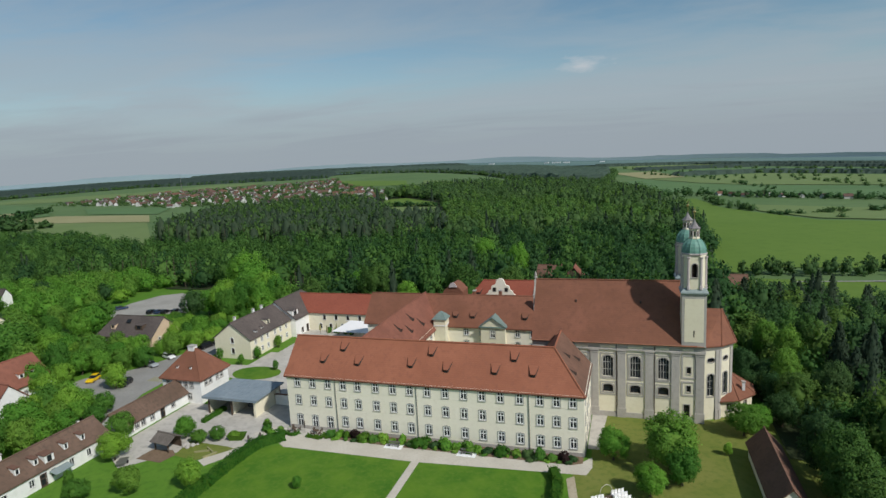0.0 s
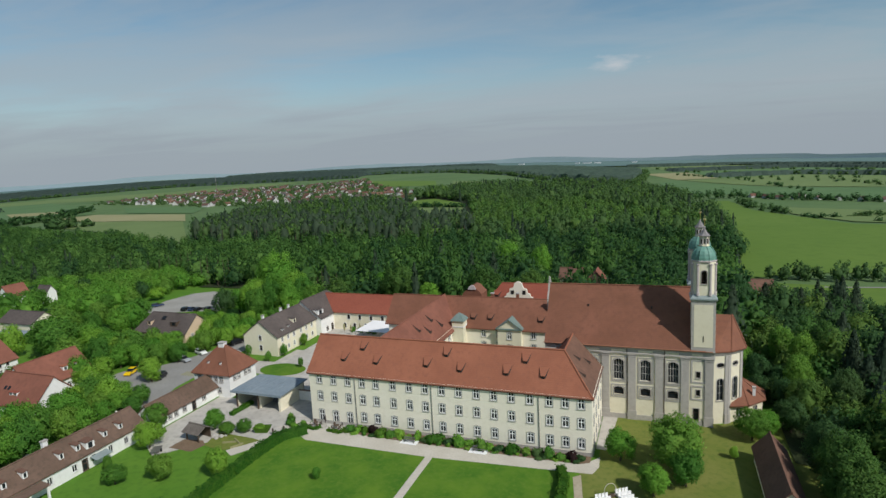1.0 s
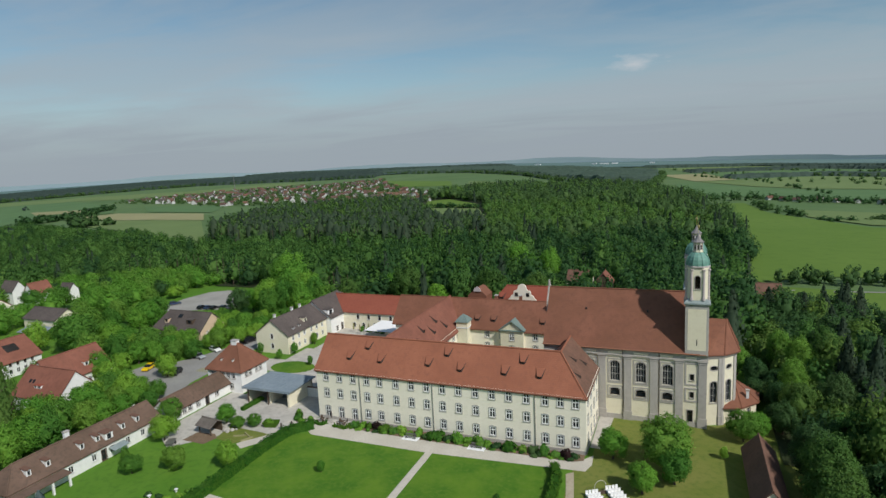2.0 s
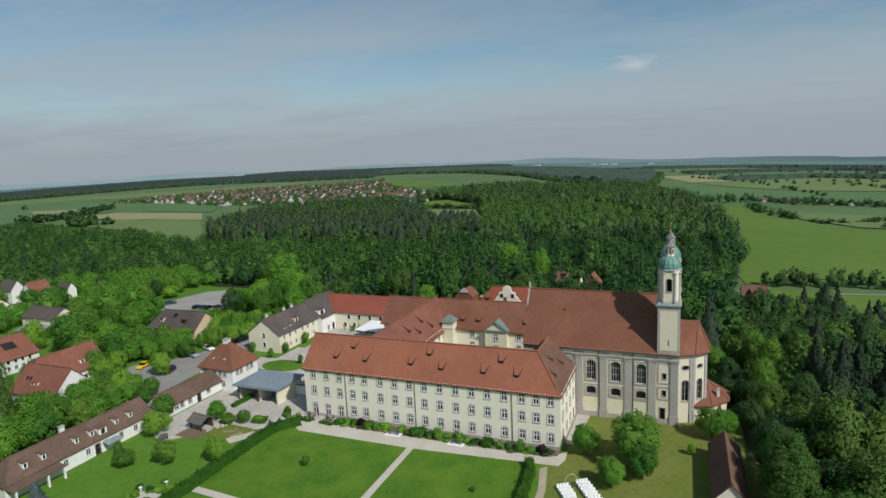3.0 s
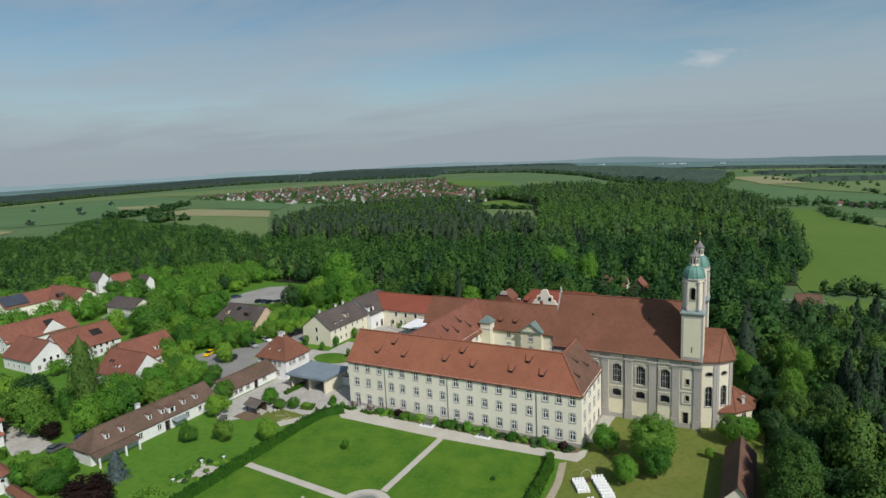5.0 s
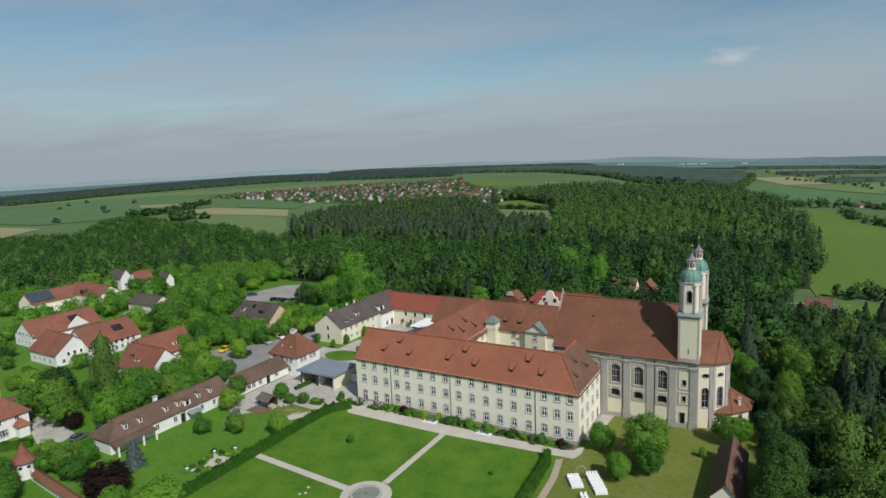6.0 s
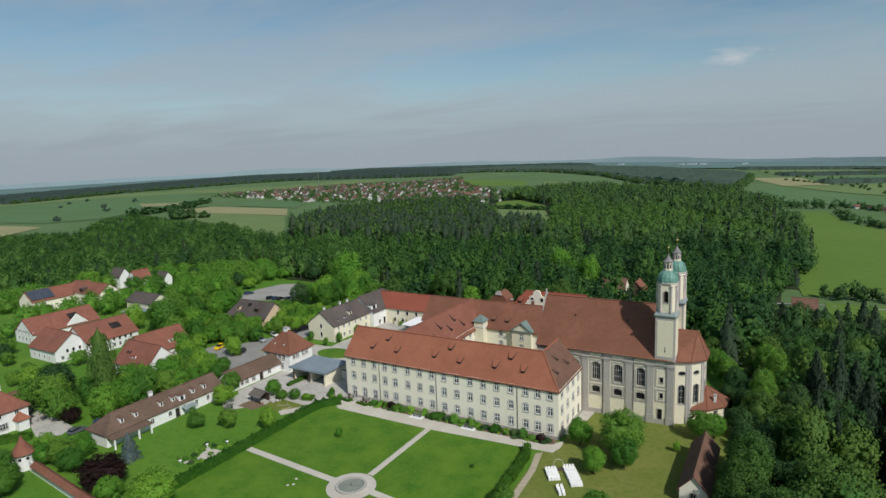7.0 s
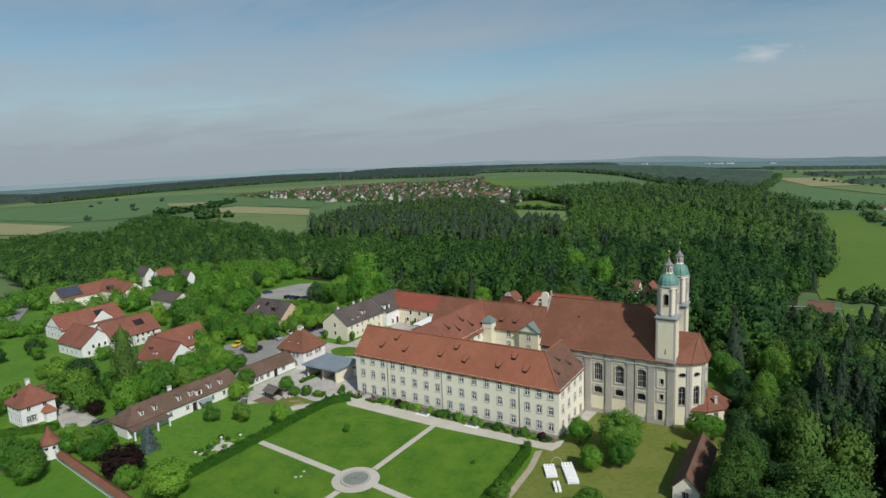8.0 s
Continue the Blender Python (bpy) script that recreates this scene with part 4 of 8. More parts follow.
def bell_tower(cx, cy, dz=0.0):
    s, zb, zt = 2.05, CE - 0.2, 24.6 + dz
    tower = part("tower", Geo().box(cx - s, cy - s, zb, cx + s, cy + s, zt), M["grey"], church, "slender bell tower with grey corner strips")
    g = Geo()
    e = s - 0.42
    for a, b in ((0, 1), (1, 0), (0, -1), (-1, 0)):
        if a:
            g.box(cx + a * s - 0.03, cy - e, zb + 1.0, cx + a * s + 0.04, cy + e, zt - 0.7)
        else:
            g.box(cx - e, cy + b * s - 0.04, zb + 1.0, cx + e, cy + b * s + 0.03, zt - 0.7)
    part("wall_panel", g, M["ochre"], tower, "pale yellow plaster wall panel")
    g = Geo()
    g.box(cx - 0.09, cy - s - 0.06, zb + 2.0, cx + 0.09, cy - s + 0.05, zb + 3.2)
    part("slit_window", g, M["dark"], tower)
    q = math.pi / 4
    g = Geo().lathe(cx, cy, [(s * 1.42, zt), (s * 1.62, zt + 0.25), (s * 1.62, zt + 0.5), (s * 1.25, zt + 1.1), (s * 1.12, zt + 1.2)], 4, q)
    part("cornice", g, M["lead"], tower, "sheet-metal covered cornice")
    # belfry: a square with cut corners
    r = 1.92
    b0, b1 = zt + 1.0, zt + 7.25
    o = [(cx + x * r, cy + y * r) for x, y in ((-0.55, -1), (0.55, -1), (1, -0.55), (1, 0.55), (0.55, 1), (-0.55, 1), (-1, 0.55), (-1, -0.55))]
    w = Geo()
    bel = part("belfry", Geo().box(cx - 0.4, cy - 0.4, b0, cx + 0.4, cy + 0.4, b1), M["dark"], church, "belfry with arched sound openings")
    for i in range(8):
        (xa, ya), (xb, yb) = o[i], o[(i + 1) % 8]
        ln, tn = math.hypot(xb - xa, yb - ya), math.degrees(math.atan2(yb - ya, xb - xa))
        if i % 2 == 0:
            facade_holes = [(ln / 2, 2.0, "belfry")]
        else:
            facade_holes = []
        c, sn = math.cos(radians(tn)), math.sin(radians(tn))
        if facade_holes:
            lo, hi, a, b = 2.2, 4.7, ln / 2 - 0.475, ln / 2 + 0.475
            for u0, u1, h0, h1 in ((0, a, 0, b1 - b0), (b, ln, 0, b1 - b0), (a, b, 0, lo), (a, b, hi, b1 - b0)):
                w.add([(xa + c * u0, ya + sn * u0, b0 + h0), (xa + c * u1, ya + sn * u1, b0 + h0), (xa + c * u1, ya + sn * u1, b0 + h1), (xa + c * u0, ya + sn * u0, b0 + h1)], [(0, 1, 2, 3)])
            su, sa, pa = window_meshes("belfry")
            part("sound_opening", su, None, bel, at=pose(xa + c * ln / 2, ya + sn * ln / 2, b0 + lo, 0, 0, tn))
            part("louvre", sa, None, bel, at=pose(xa + c * ln / 2, ya + sn * ln / 2, b0 + lo, 0, 0, tn))
        else:
            w.add([(xa, ya, b0), (xb, yb, b0), (xb, yb, b1), (xa, ya, b1)], [(0, 1, 2, 3)])
    part("belfry_wall", w, M["ochre"], bel, "pale yellow plaster belfry wall")
    for x, y in o:
        part("pilaster", Geo().lathe(x, y, [(0.30, b0), (0.30, b0 + 0.6), (0.22, b0 + 0.7), (0.22, b1 - 0.7), (0.34, b1 - 0.5), (0.34, b1 - 0.3)], 6), M["pink"], bel, "rose-grey pilaster")
    t8 = math.pi / 8
    part("belfry_cornice", Geo().lathe(cx, cy, [(1.95, b1 - 0.35), (2.2, b1 - 0.1), (2.35, b1 + 0.05), (2.35, b1 + 0.25), (2.0, b1 + 0.35)], 8, t8), M["pink"], bel, "rose-grey belfry cornice")
    z = b1 + 0.3
    dome = part("dome", Geo().lathe(cx, cy, [(2.15, z), (2.12, z + 0.5), (1.98, z + 1.1), (1.70, z + 1.7), (1.25, z + 2.2), (0.85, z + 2.45), (0.75, z + 2.5)], 16, 0), M["copper"], church, "green copper dome")
    for i in range(8):
        a = t8 + i * math.pi / 4
        g = Geo()
        pr = [(2.18, z), (2.15, z + 0.5), (2.02, z + 1.1), (1.74, z + 1.7), (1.28, z + 2.22), (0.85, z + 2.5)]
        for (r0, z0), (r1, z1) in zip(pr, pr[1:]):
            g.tube((cx + r0 * math.cos(a), cy + r0 * math.sin(a), z0), (cx + r1 * math.cos(a), cy + r1 * math.sin(a), z1), 0.07, 4)
        part("rib", g, M["copper"], dome)
    z += 2.45
    lan = part("lantern", Geo().lathe(cx, cy, [(0.98, z), (0.98, z + 0.2), (0.78, z + 0.28), (0.78, z + 1.6), (0.95, z + 1.72), (0.95, z + 1.84)], 8, t8), M["ochre"], church, "pale plaster lantern")
    part("lantern_cap", Geo().lathe(cx, cy, [(1.08, z + 1.82), (1.10, z + 1.92), (0.80, z + 2.18), (0.46, z + 2.61), (0.22, z + 3.06), (0.07, z + 3.5)], 8, t8), M["spire"], lan, "grey sheet-metal tent roof of the lantern")
    for i in range(8):
        a = i * math.pi / 4
        part("opening", Geo().lathe(cx + 0.66 * math.cos(a), cy + 0.66 * math.sin(a), [(0.15, z + 0.45), (0.15, z + 1.25), (0.06, z + 1.42)], 6), M["dark"], lan)
        a += t8
        part("lantern_pilaster", Geo().lathe(cx + 0.80 * math.cos(a), cy + 0.80 * math.sin(a), [(0.13, z + 0.25), (0.11, z + 0.4), (0.11, z + 1.5), (0.16, z + 1.66)], 5), M["pink"], lan)
    fin = Geo().tube((cx, cy, z + 3.4), (cx, cy, z + 4.6), 0.055).lathe(cx, cy, [(0.03, z + 4.5), (0.2, z + 4.63), (0.27, z + 4.82), (0.2, z + 5.01), (0.03, z + 5.12)], 10).tube((cx, cy, z + 5.1), (cx, cy, z + 5.7), 0.03).box(cx - 0.22, cy - 0.025, z + 5.38, cx + 0.22, cy + 0.025, z + 5.44)
    part("finial", fin, M["gold"], church, "gilded ball and cross")


bell_tower(18.3, 18.4)
bell_tower(18.2, 30.6)
g = Geo().extrude([(CY - 2.7, 20.5), (CY - 2.5, 22.6), (CY - 2.2, 23.1), (CY - 1.3, 24.1), (CY - 0.9, 25.5), (CY + 0.9, 25.5), (CY + 1.3, 24.1), (CY + 2.2, 23.1), (CY + 2.5, 22.6), (CY + 2.7, 20.5)], "x", -11.55, -11.26)
part("west_gable", g, M["grey"], church, "grey curved west gable top")
part("statue", Geo().lathe(-11.4, CY, [(0.35, 25.6), (0.35, 25.9), (0.2, 25.95), (0.26, 26.3), (0.2, 26.7), (0.08, 26.75), (0.14, 26.9), (0.04, 27.0)], 8), M["grey"], church)
for x, y, z in ((-3.0, 21.6, 21.6), (9.2, 21.6, 21.6)):
    part("roof_vent", Geo().box(x - 0.16, y - 0.25, z - 0.2, x + 0.16, y + 0.3, z + 0.32), M["lead_dark"], church, "small dark roof vent")

sac = thing("sacristy", "low polygonal sacristy with brown-red hipped roof", "sacristy")
wall = Geo()
SP = [(23.6, 20.2), (26.6, 21.2), (29.6, 24.6), (30.0, 28.6), (27.6, 31.6), (25.0, 31.6)]
for i in range(5):
    (xa, ya), (xb, yb) = SP[i], SP[i + 1]
    ln, tn = math.hypot(xb - xa, yb - ya), math.degrees(math.atan2(yb - ya, xb - xa))
    facade(sac, wall, xa, ya, 0, tn, ln, 3.6, [(ln / 2, 1.3, "small_dark")])
part("wall", wall, M["ochre"], sac)
g = Geo()
apex = (25.6, 26.6, 7.0)
op = [(25.6 + (x - 25.6) * 1.13, 26.6 + (y - 26.6) * 1.13, 3.5) for x, y in SP]
for i in range(5):
    g.slab([op[i], op[i + 1], apex], 0.22)
    g.tube(op[i + 1], apex, 0.13)
part("roof", g, M["roof_old"], sac)
chimney(sac, 27.9, 23.6, 4.4, 6.0, 0.5, 0.5)


# ---- smaller buildings of the convent ----
def block(name, label, category, x0, x1, y0, y1, eave, ridge, axis, wall_mat, roof_mat, windows=(), m=None, hip0=0.0, hip1=0.0, over=0.45, group="", z0=0.0):
    """A plain pitched-roof house; windows: side (s, e, n, w), distance along it, sill, style."""
    ob = thing(name, label, category, m, group)
    wall = Geo()
    sides = {"s": (x0, y0, 0, x1 - x0), "e": (x1, y0, 90, y1 - y0), "n": (x1, y1, 180, x1 - x0), "w": (x0, y1, 270, y1 - y0)}
    for k, (x, y, turn, ln) in sides.items():
        facade(ob, wall, x, y, z0, turn, ln, eave - z0, [(u, b, st) for s, u, b, st in windows if s == k], 0.35)
    if axis == "x":
        if not hip0:
            gable_wall(wall, x0, y0, y1, eave, ridge, "x", thick=0.35)
        if not hip1:
            gable_wall(wall, x1 - 0.35, y0, y1, eave, ridge, "x", thick=0.35)
    else:
        if not hip0:
            gable_wall(wall, y0, x0, x1, eave, ridge, "y", thick=0.35)
        if not hip1:
            gable_wall(wall, y1 - 0.35, x0, x1, eave, ridge, "y", thick=0.35)
    part("wall", wall, M[wall_mat], ob)
    part("roof", gable_roof(x0, x1, y0, y1, eave, ridge, axis, over, 0.3, hip0, hip1, 0.22), M[roof_mat], ob)
    return ob


def skylight(owner, x, y, z, turn, tilt, w=1.0, h=1.3):
    part("skylight", Geo().box(-w / 2, -h / 2, -0.05, w / 2, h / 2, 0.06), M["glass"], owner, "dark roof window", at=pose(x, y, z, 0, 0, turn) @ pose(0, 0, 0, tilt))


def gabled_dormer(owner, x, y, z, turn, w, h, deep, wall_mat="white", roof_mat="roof_brown"):
    """A dormer with a white front, a dark window and a small roof; it looks to -y before it is turned."""
    at = pose(x, y, z, 0, 0, turn)
    ob = part("dormer", Geo().box(-w / 2, 0, -0.4, w / 2, deep, h), M[wall_mat], owner, at=at)
    part("window", Geo().box(-w * 0.24, -0.03, 0.3, w * 0.24, 0.05, h - 0.25), M["glass"], ob)
    part("dormer_roof", Geo().slab([(-w / 2 - 0.08, -0.12, h), (w / 2 + 0.08, -0.12, h), (w / 2 + 0.08, deep + 0.6, h + 0.2), (-w / 2 - 0.08, deep + 0.6, h + 0.2)], 0.1), M[roof_mat], ob)
    return ob


# gatehouse pavilion
pav = block("pavilion", "white two-storey pavilion with a red pyramid roof", "pavilion", -93.6, -83.2, 6.0, 15.4, 6.0, 11.2, "x", "white", "roof_old",
            [("s", u, 3.6, "louvred") for u in (1.6, 3.2, 4.8, 6.4, 8.0)] + [("s", u, 0.9, "shutter") for u in (5.6, 7.2)] + [("e", u, 3.7, "louvred") for u in (1.8, 3.2, 5.6, 7.0)], hip0=4.6, hip1=4.6)
chimney(pav, -88.4, 10.7, 10.2, 11.6, 1.6, 1.2)
for x, z in ((-90.2, 7.4), (-86.6, 7.4)):
    gabled_dormer(pav, x, 6.0 + (z - 6.0) / 1.106, z, 0, 0.5, 0.55, 0.6)

# open-fronted cart shed
shed = thing("cart_shed", "open-fronted shed with a flat blue-grey roof", "shed")
g = Geo().box(-67.1, 2.2, 0, -66.6, 11.4, 3.7).box(-78.6, 11.0, 0, -66.6, 11.4, 3.7).box(-78.6, 2.6, 0, -78.2, 11.4, 3.7).box(-72.8, 3.0, 0, -72.4, 11.2, 3.7)
part("wall", g, M["ochre"], shed, "pale yellow shed walls")
g = Geo().box(-79.2, 1.5, 3.7, -65.9, 11.9, 4.0).box(-79.25, 1.45, 3.55, -65.85, 1.6, 4.08)
part("roof", g, M["flat_roof"], shed, "flat blue-grey sheet roof")
for i in range(12):
    part("seam", Geo().box(-79 + i * 1.1, 1.6, 4.0, -78.94 + i * 1.1, 11.8, 4.06), M["flat_roof"], shed)
for x in (-78.3, -72.6):
    part("post", Geo().box(x - 0.12, 2.2, 0, x + 0.12, 2.45, 3.7), M["wood"], shed)
yw = thing("yard_wall", "white garden wall beside the convent wing", "wall")
part("body", Geo().box(-66.4, 9.0, 0, -57.1, 9.35, 2.3), M["white"], yw)
part("coping", Geo().box(-66.5, 8.9, 2.3, -57.1, 9.45, 2.42), M["roof_brown"], yw)

# low link range
link = block("link_range", "low white outbuilding with brown tiled roof", "outbuilding", -92.4, -87.0, -12.0, 6.0, 2.9, 5.2, "y", "white", "roof_moss",
             [("e", u, 0.8, "shutter") for u in (2.0, 3.6, 5.2, 7.6)] + [("e", 10.4, 0.1, "door"), ("e", 13.5, 1.0, "shutter")])

# long low house with white dormers
low = block("long_low_house", "long low white house with brown tiled roof and dormers", "house", -94.2, -87.0, -46.0, -15.0, 3.2, 6.1, "y", "white", "roof_moss",
            [("e", u, 0.9, "small") for u in (11.0, 15.6, 19.5, 23.0, 26.5, 29.0)] + [("e", 17.6, 0.1, "door")], hip0=3.4, over=0.3)
for y in (-41.6, -38.2, -31.8, -28.6, -23.0, -19.6):
    gabled_dormer(low, -87.9, y, 3.75, 90, 0.85, 1.35, 1.2)
gabled_dormer(low, -87.4, -26.6, 3.3, 90, 1.7, 1.6, 1.7)
porch = Geo().slab([(-86.6, -46.2, 2.75), (-84.4, -46.2, 2.45), (-84.4, -36.6, 2.45), (-86.6, -36.6, 2.75)], 0.15)
part("porch_roof", porch, M["roof_moss"], low)
for y in (-45.6, -42.8, -40.0, -37.0):
    part("porch_post", Geo().box(-84.8, y - 0.16, 0, -84.48, y + 0.16, 2.35), M["white"], low)
chimney(low, -91.6, -32.0, 5.4, 6.9, 0.6, 0.9)
part("stair_canopy", Geo().slab([(-86.6, -27.6, 2.3), (-85.0, -27.6, 1.9), (-85.0, -24.2, 1.9), (-86.6, -24.2, 2.3)], 0.1), M["lead"], low)

# guest house with its gable to the yard, barn and long hall behind it
gh = block("guest_house", "pale yellow gabled guest house with dark tiled roof", "house", -101.4, -90.0, 33.6, 53.4, 5.9, 10.0, "y", "ochre", "roof_grey",
           [("e", u, b, "small") for u in (2.4, 5.2, 8.0, 11.6, 14.4, 17.4) for b in (0.9, 3.6)] + [("s", 5.7, 4.3, "arched_small"), ("s", 5.7, 1.4, "arched_small")])
gabled_dormer(gh, -91.4, 44.4, 6.3, 90, 1.5, 1.9, 2.4, "ochre", "roof_grey")
gabled_dormer(gh, -90.9, 40.8, 6.2, 90, 0.9, 0.9, 1.4, "white", "roof_grey")
gabled_dormer(gh, -90.7, 37.6, 6.1, 90, 0.9, 0.9, 1.4, "white", "roof_grey")
for y in (36.2, 44.6, 48.6):
    chimney(gh, -96.2, y, 9.3, 10.9, 0.55, 0.55)
barn = block("barn", "white barn with steep dark slate roof", "barn", -101.8, -88.5, 53.8, 74.0, 5.8, 10.8, "y", "white", "roof_grey",
             [("e", 3.5, 0.6, "small_dark"), ("e", 6.5, 0.1, "door")], hip1=5.0)
gabled_dormer(barn, -89.4, 55.5, 5.6, 90, 3.2, 2.4, 3.0, "white", "roof_grey")
block("long_hall", "pale yellow long hall with bright red tiled roof", "hall", -94.0, -58.0, 61.5, 72.5, 6.0, 10.4, "x", "ochre", "roof_new",
           [("s", u, 3.4, "arched_small") for u in (11, 15, 19, 23, 27, 31)] + [("s", u, 0.6, "arched_small") for u in (9.5, 13, 17, 21, 25, 29)], hip0=0)

# barn among the trees beside the churchyard
block("wood_barn", "narrow white barn with brown tiled roof", "barn", 25.8, 30.2, -12.5, 5.5, 3.0, 5.4, "y", "cream", "roof_brown", [("s", 2.2, 0.8, "small_dark")])


# ---- trees ----
def lump(rng, centre, radius, n=2):
    """A small uneven leaf clump: a cube blown up to a ball, n x n patches a side."""
    t = np.linspace(-1, 1, n + 1)
    faces = []
    for ax in range(3):
        for sg in (-1, 1):
            for i in range(n):
                for j in range(n):
                    q = np.zeros((4, 3))
                    q[:, ax] = sg
                    q[:, (ax + 1) % 3] = (t[i], t[i + 1], t[i + 1], t[i])
                    q[:, (ax + 2) % 3] = (t[j], t[j], t[j + 1], t[j + 1])
                    if sg < 0:
                        q = q[::-1].copy()
                    faces.append(q)
    p = np.concatenate(faces)
    d = p / np.linalg.norm(p, axis=1)[:, None]
    k = rng.random(3) * 9
    swell = 1 + 0.16 * np.sin(d @ (5 + 3 * rng.random((3, 1))) + k[0])[:, 0] + 0.10 * np.sin(d[:, 2] * 7 + d[:, 0] * 5 + k[1])
    return centre + d * (radius * swell)[:, None], d


def crown_cloud(seed, n, size, kind="broad", core=7):
    """A crown of radius 1 and height 2 on z = 0: a dark inner mass and, round it, n leaf sprays gathered in boughs. Gives corners and the lie of the mass at each."""
    rng = np.random.default_rng(seed)
    body, lie = [], []
    if kind in ("conifer", "column"):
        m = 9
        lv = np.linspace(0, 1, 6 if kind == "conifer" else 7)
        prof = (lambda z: 0.62 * (1.0 - z) ** 0.85) if kind == "conifer" else (lambda z: 0.72 * np.sin(np.clip(z * 0.98 + 0.03, 0, 1) * np.pi) ** 0.34)
        off = 1 + 0.16 * rng.normal(size=(len(lv), m))
        for a in range(len(lv) - 1):
            for k in range(m):
                q, w = [], []
                for z, kk, row in ((lv[a], k, a), (lv[a], k + 1, a), (lv[a + 1], k + 1, a + 1), (lv[a + 1], k, a + 1)):
                    r, t = 0.82 * prof(z) * off[row, kk % m], 2 * np.pi * kk / m
                    q.append((r * np.cos(t), r * np.sin(t), 2 * z))
                    w.append((np.cos(t), np.sin(t), 0.5))
                body.append(np.array(q)), lie.append(np.array(w))
        z = rng.random(n) ** (1.25 if kind == "conifer" else 1.0)
        a = rng.random(n) * 2 * np.pi
        if kind == "conifer":
            # whorls of boughs of uneven reach, hanging at their tips
            arm = 0.5 + 0.5 * np.sin(a * 5 + np.floor(z * 13) * 2.1 + rng.random() * 6)
            out = rng.random(n) ** 0.6
            r = (1.03 - z) ** 0.85 * (0.46 + 0.24 * arm + 0.42 * out * (0.5 + 0.5 * arm))
            z = np.clip(z - 0.035 * out, 0.0, 1.0)
        else:
            r = np.sin(np.clip(z * 1.02 + 0.06, 0, 1) * np.pi) ** 0.34 * (0.62 + 0.42 * rng.random(n) + 0.10 * np.sin(a * 4 + z * 17))
        c = np.stack([r * np.cos(a), r * np.sin(a), z * 2.0], 1)
        nrm = np.stack([np.cos(a), np.sin(a), 0.55 + 0.4 * rng.random(n)], 1)
        outward = nrm
    else:
        k = max(core, 5)
        i = np.arange(k)
        dz = -0.86 + 1.82 * (i + 0.5) / k
        ang = i * 2.39996 + rng.normal(size=k) * 0.35
        flat = np.sqrt(np.clip(1 - dz * dz, 0.02, 1))
        reach = 0.62 * (1 + 0.20 * np.sin(2 * ang + rng.random() * 6) + 0.10 * np.sin(3 * ang + rng.random() * 6) + 0.10 * rng.normal(size=k))
        ctr = np.stack([reach * flat * np.cos(ang), reach * flat * np.sin(ang), 0.95 + 0.70 * dz * (1 + 0.08 * rng.normal(size=k))], 1)
        rad = (0.19 + 0.21 * rng.random(k)) * (20.0 / k) ** 0.28
        q, w = lump(rng, np.array([0, 0, 0.90]), 0.50, 2)
        body.append(q), lie.append(w)
        for j in range(k):
            q, w = lump(rng, ctr[j] * np.array([0.92, 0.92, 0.98]), rad[j] * 0.50, 1)
            body.append(q), lie.append(w)
        which = rng.choice(k, n, p=rad ** 2 / (rad ** 2).sum())
        d = rng.normal(size=(n, 3))
        d /= np.linalg.norm(d, axis=1)[:, None]
        out_l = ctr - np.array([0, 0, 0.8])
        out_l /= np.linalg.norm(out_l, axis=1)[:, None]
        side = (d * out_l[which]).sum(1)
        d = np.where((side < -0.25)[:, None], -d, d)
        far = 0.56 + 0.64 * rng.random(n) + 0.35 * (rng.random(n) < 0.12)
        c = ctr[which] + d * (rad[which] * far)[:, None]
        c[:, 2] = np.maximum(c[:, 2], 0.05)
        nrm = d.copy()
        outward = c - np.array([0, 0, 0.75])
        outward /= np.linalg.norm(outward, axis=1)[:, None]
        nrm = 0.62 * nrm + 0.55 * outward
    mid = np.array([0, 0, 0.75])
    shade = nrm / np.linalg.norm(nrm, axis=1)[:, None]
    nrm = shade + 0.75 * rng.normal(size=(n, 3))
    nrm /= np.linalg.norm(nrm, axis=1)[:, None]
    u = np.cross(nrm, rng.normal(size=(n, 3)))
    u /= np.linalg.norm(u, axis=1)[:, None] + 1e-9
    w = np.cross(nrm, u)
    s = size * (0.5 + 0.9 * rng.random(n))[:, None]
    bend = nrm * s * 0.25
    pts = np.stack([c - u * s, c - w * s * 0.6 - bend, c + u * s, c + w * s * 0.6 + bend * 0.4], 1).reshape(-1, 3)
    pts = np.concatenate([pts, *body])
    lay = np.concatenate([np.repeat(shade + (0.85 if n > 1000 else 0.42 if n > 700 else 0.20) * nrm, 4, axis=0), *lie]) + 0.25 * (pts - mid) + np.array([0, 0, 0.22])
    return pts, lay / np.linalg.norm(lay, axis=1)[:, None]


def quads_mesh(name, pts, mat, normals=None):
    """Loose four-cornered sprays; normals: the lie of the leaf mass they belong to, which shades them."""
    n = len(pts) // 4
    me = bpy.data.meshes.new(name)
    me.vertices.add(4 * n)
    me.vertices.foreach_set("co", np.ascontiguousarray(pts, dtype=np.float32).ravel())
    me.loops.add(4 * n)
    me.loops.foreach_set("vertex_index", np.arange(4 * n, dtype=np.int32))
    me.polygons.add(n)
    me.polygons.foreach_set("loop_start", np.arange(0, 4 * n, 4, dtype=np.int32))
    me.update()
    if normals is not None:
        attr = me.attributes.new("custom_normal", "FLOAT_VECTOR", "POINT")
        attr.data.foreach_set("vector", np.ascontiguousarray(normals, dtype=np.float32).ravel())
        me.update()
    me.materials.append(mat)
    return me


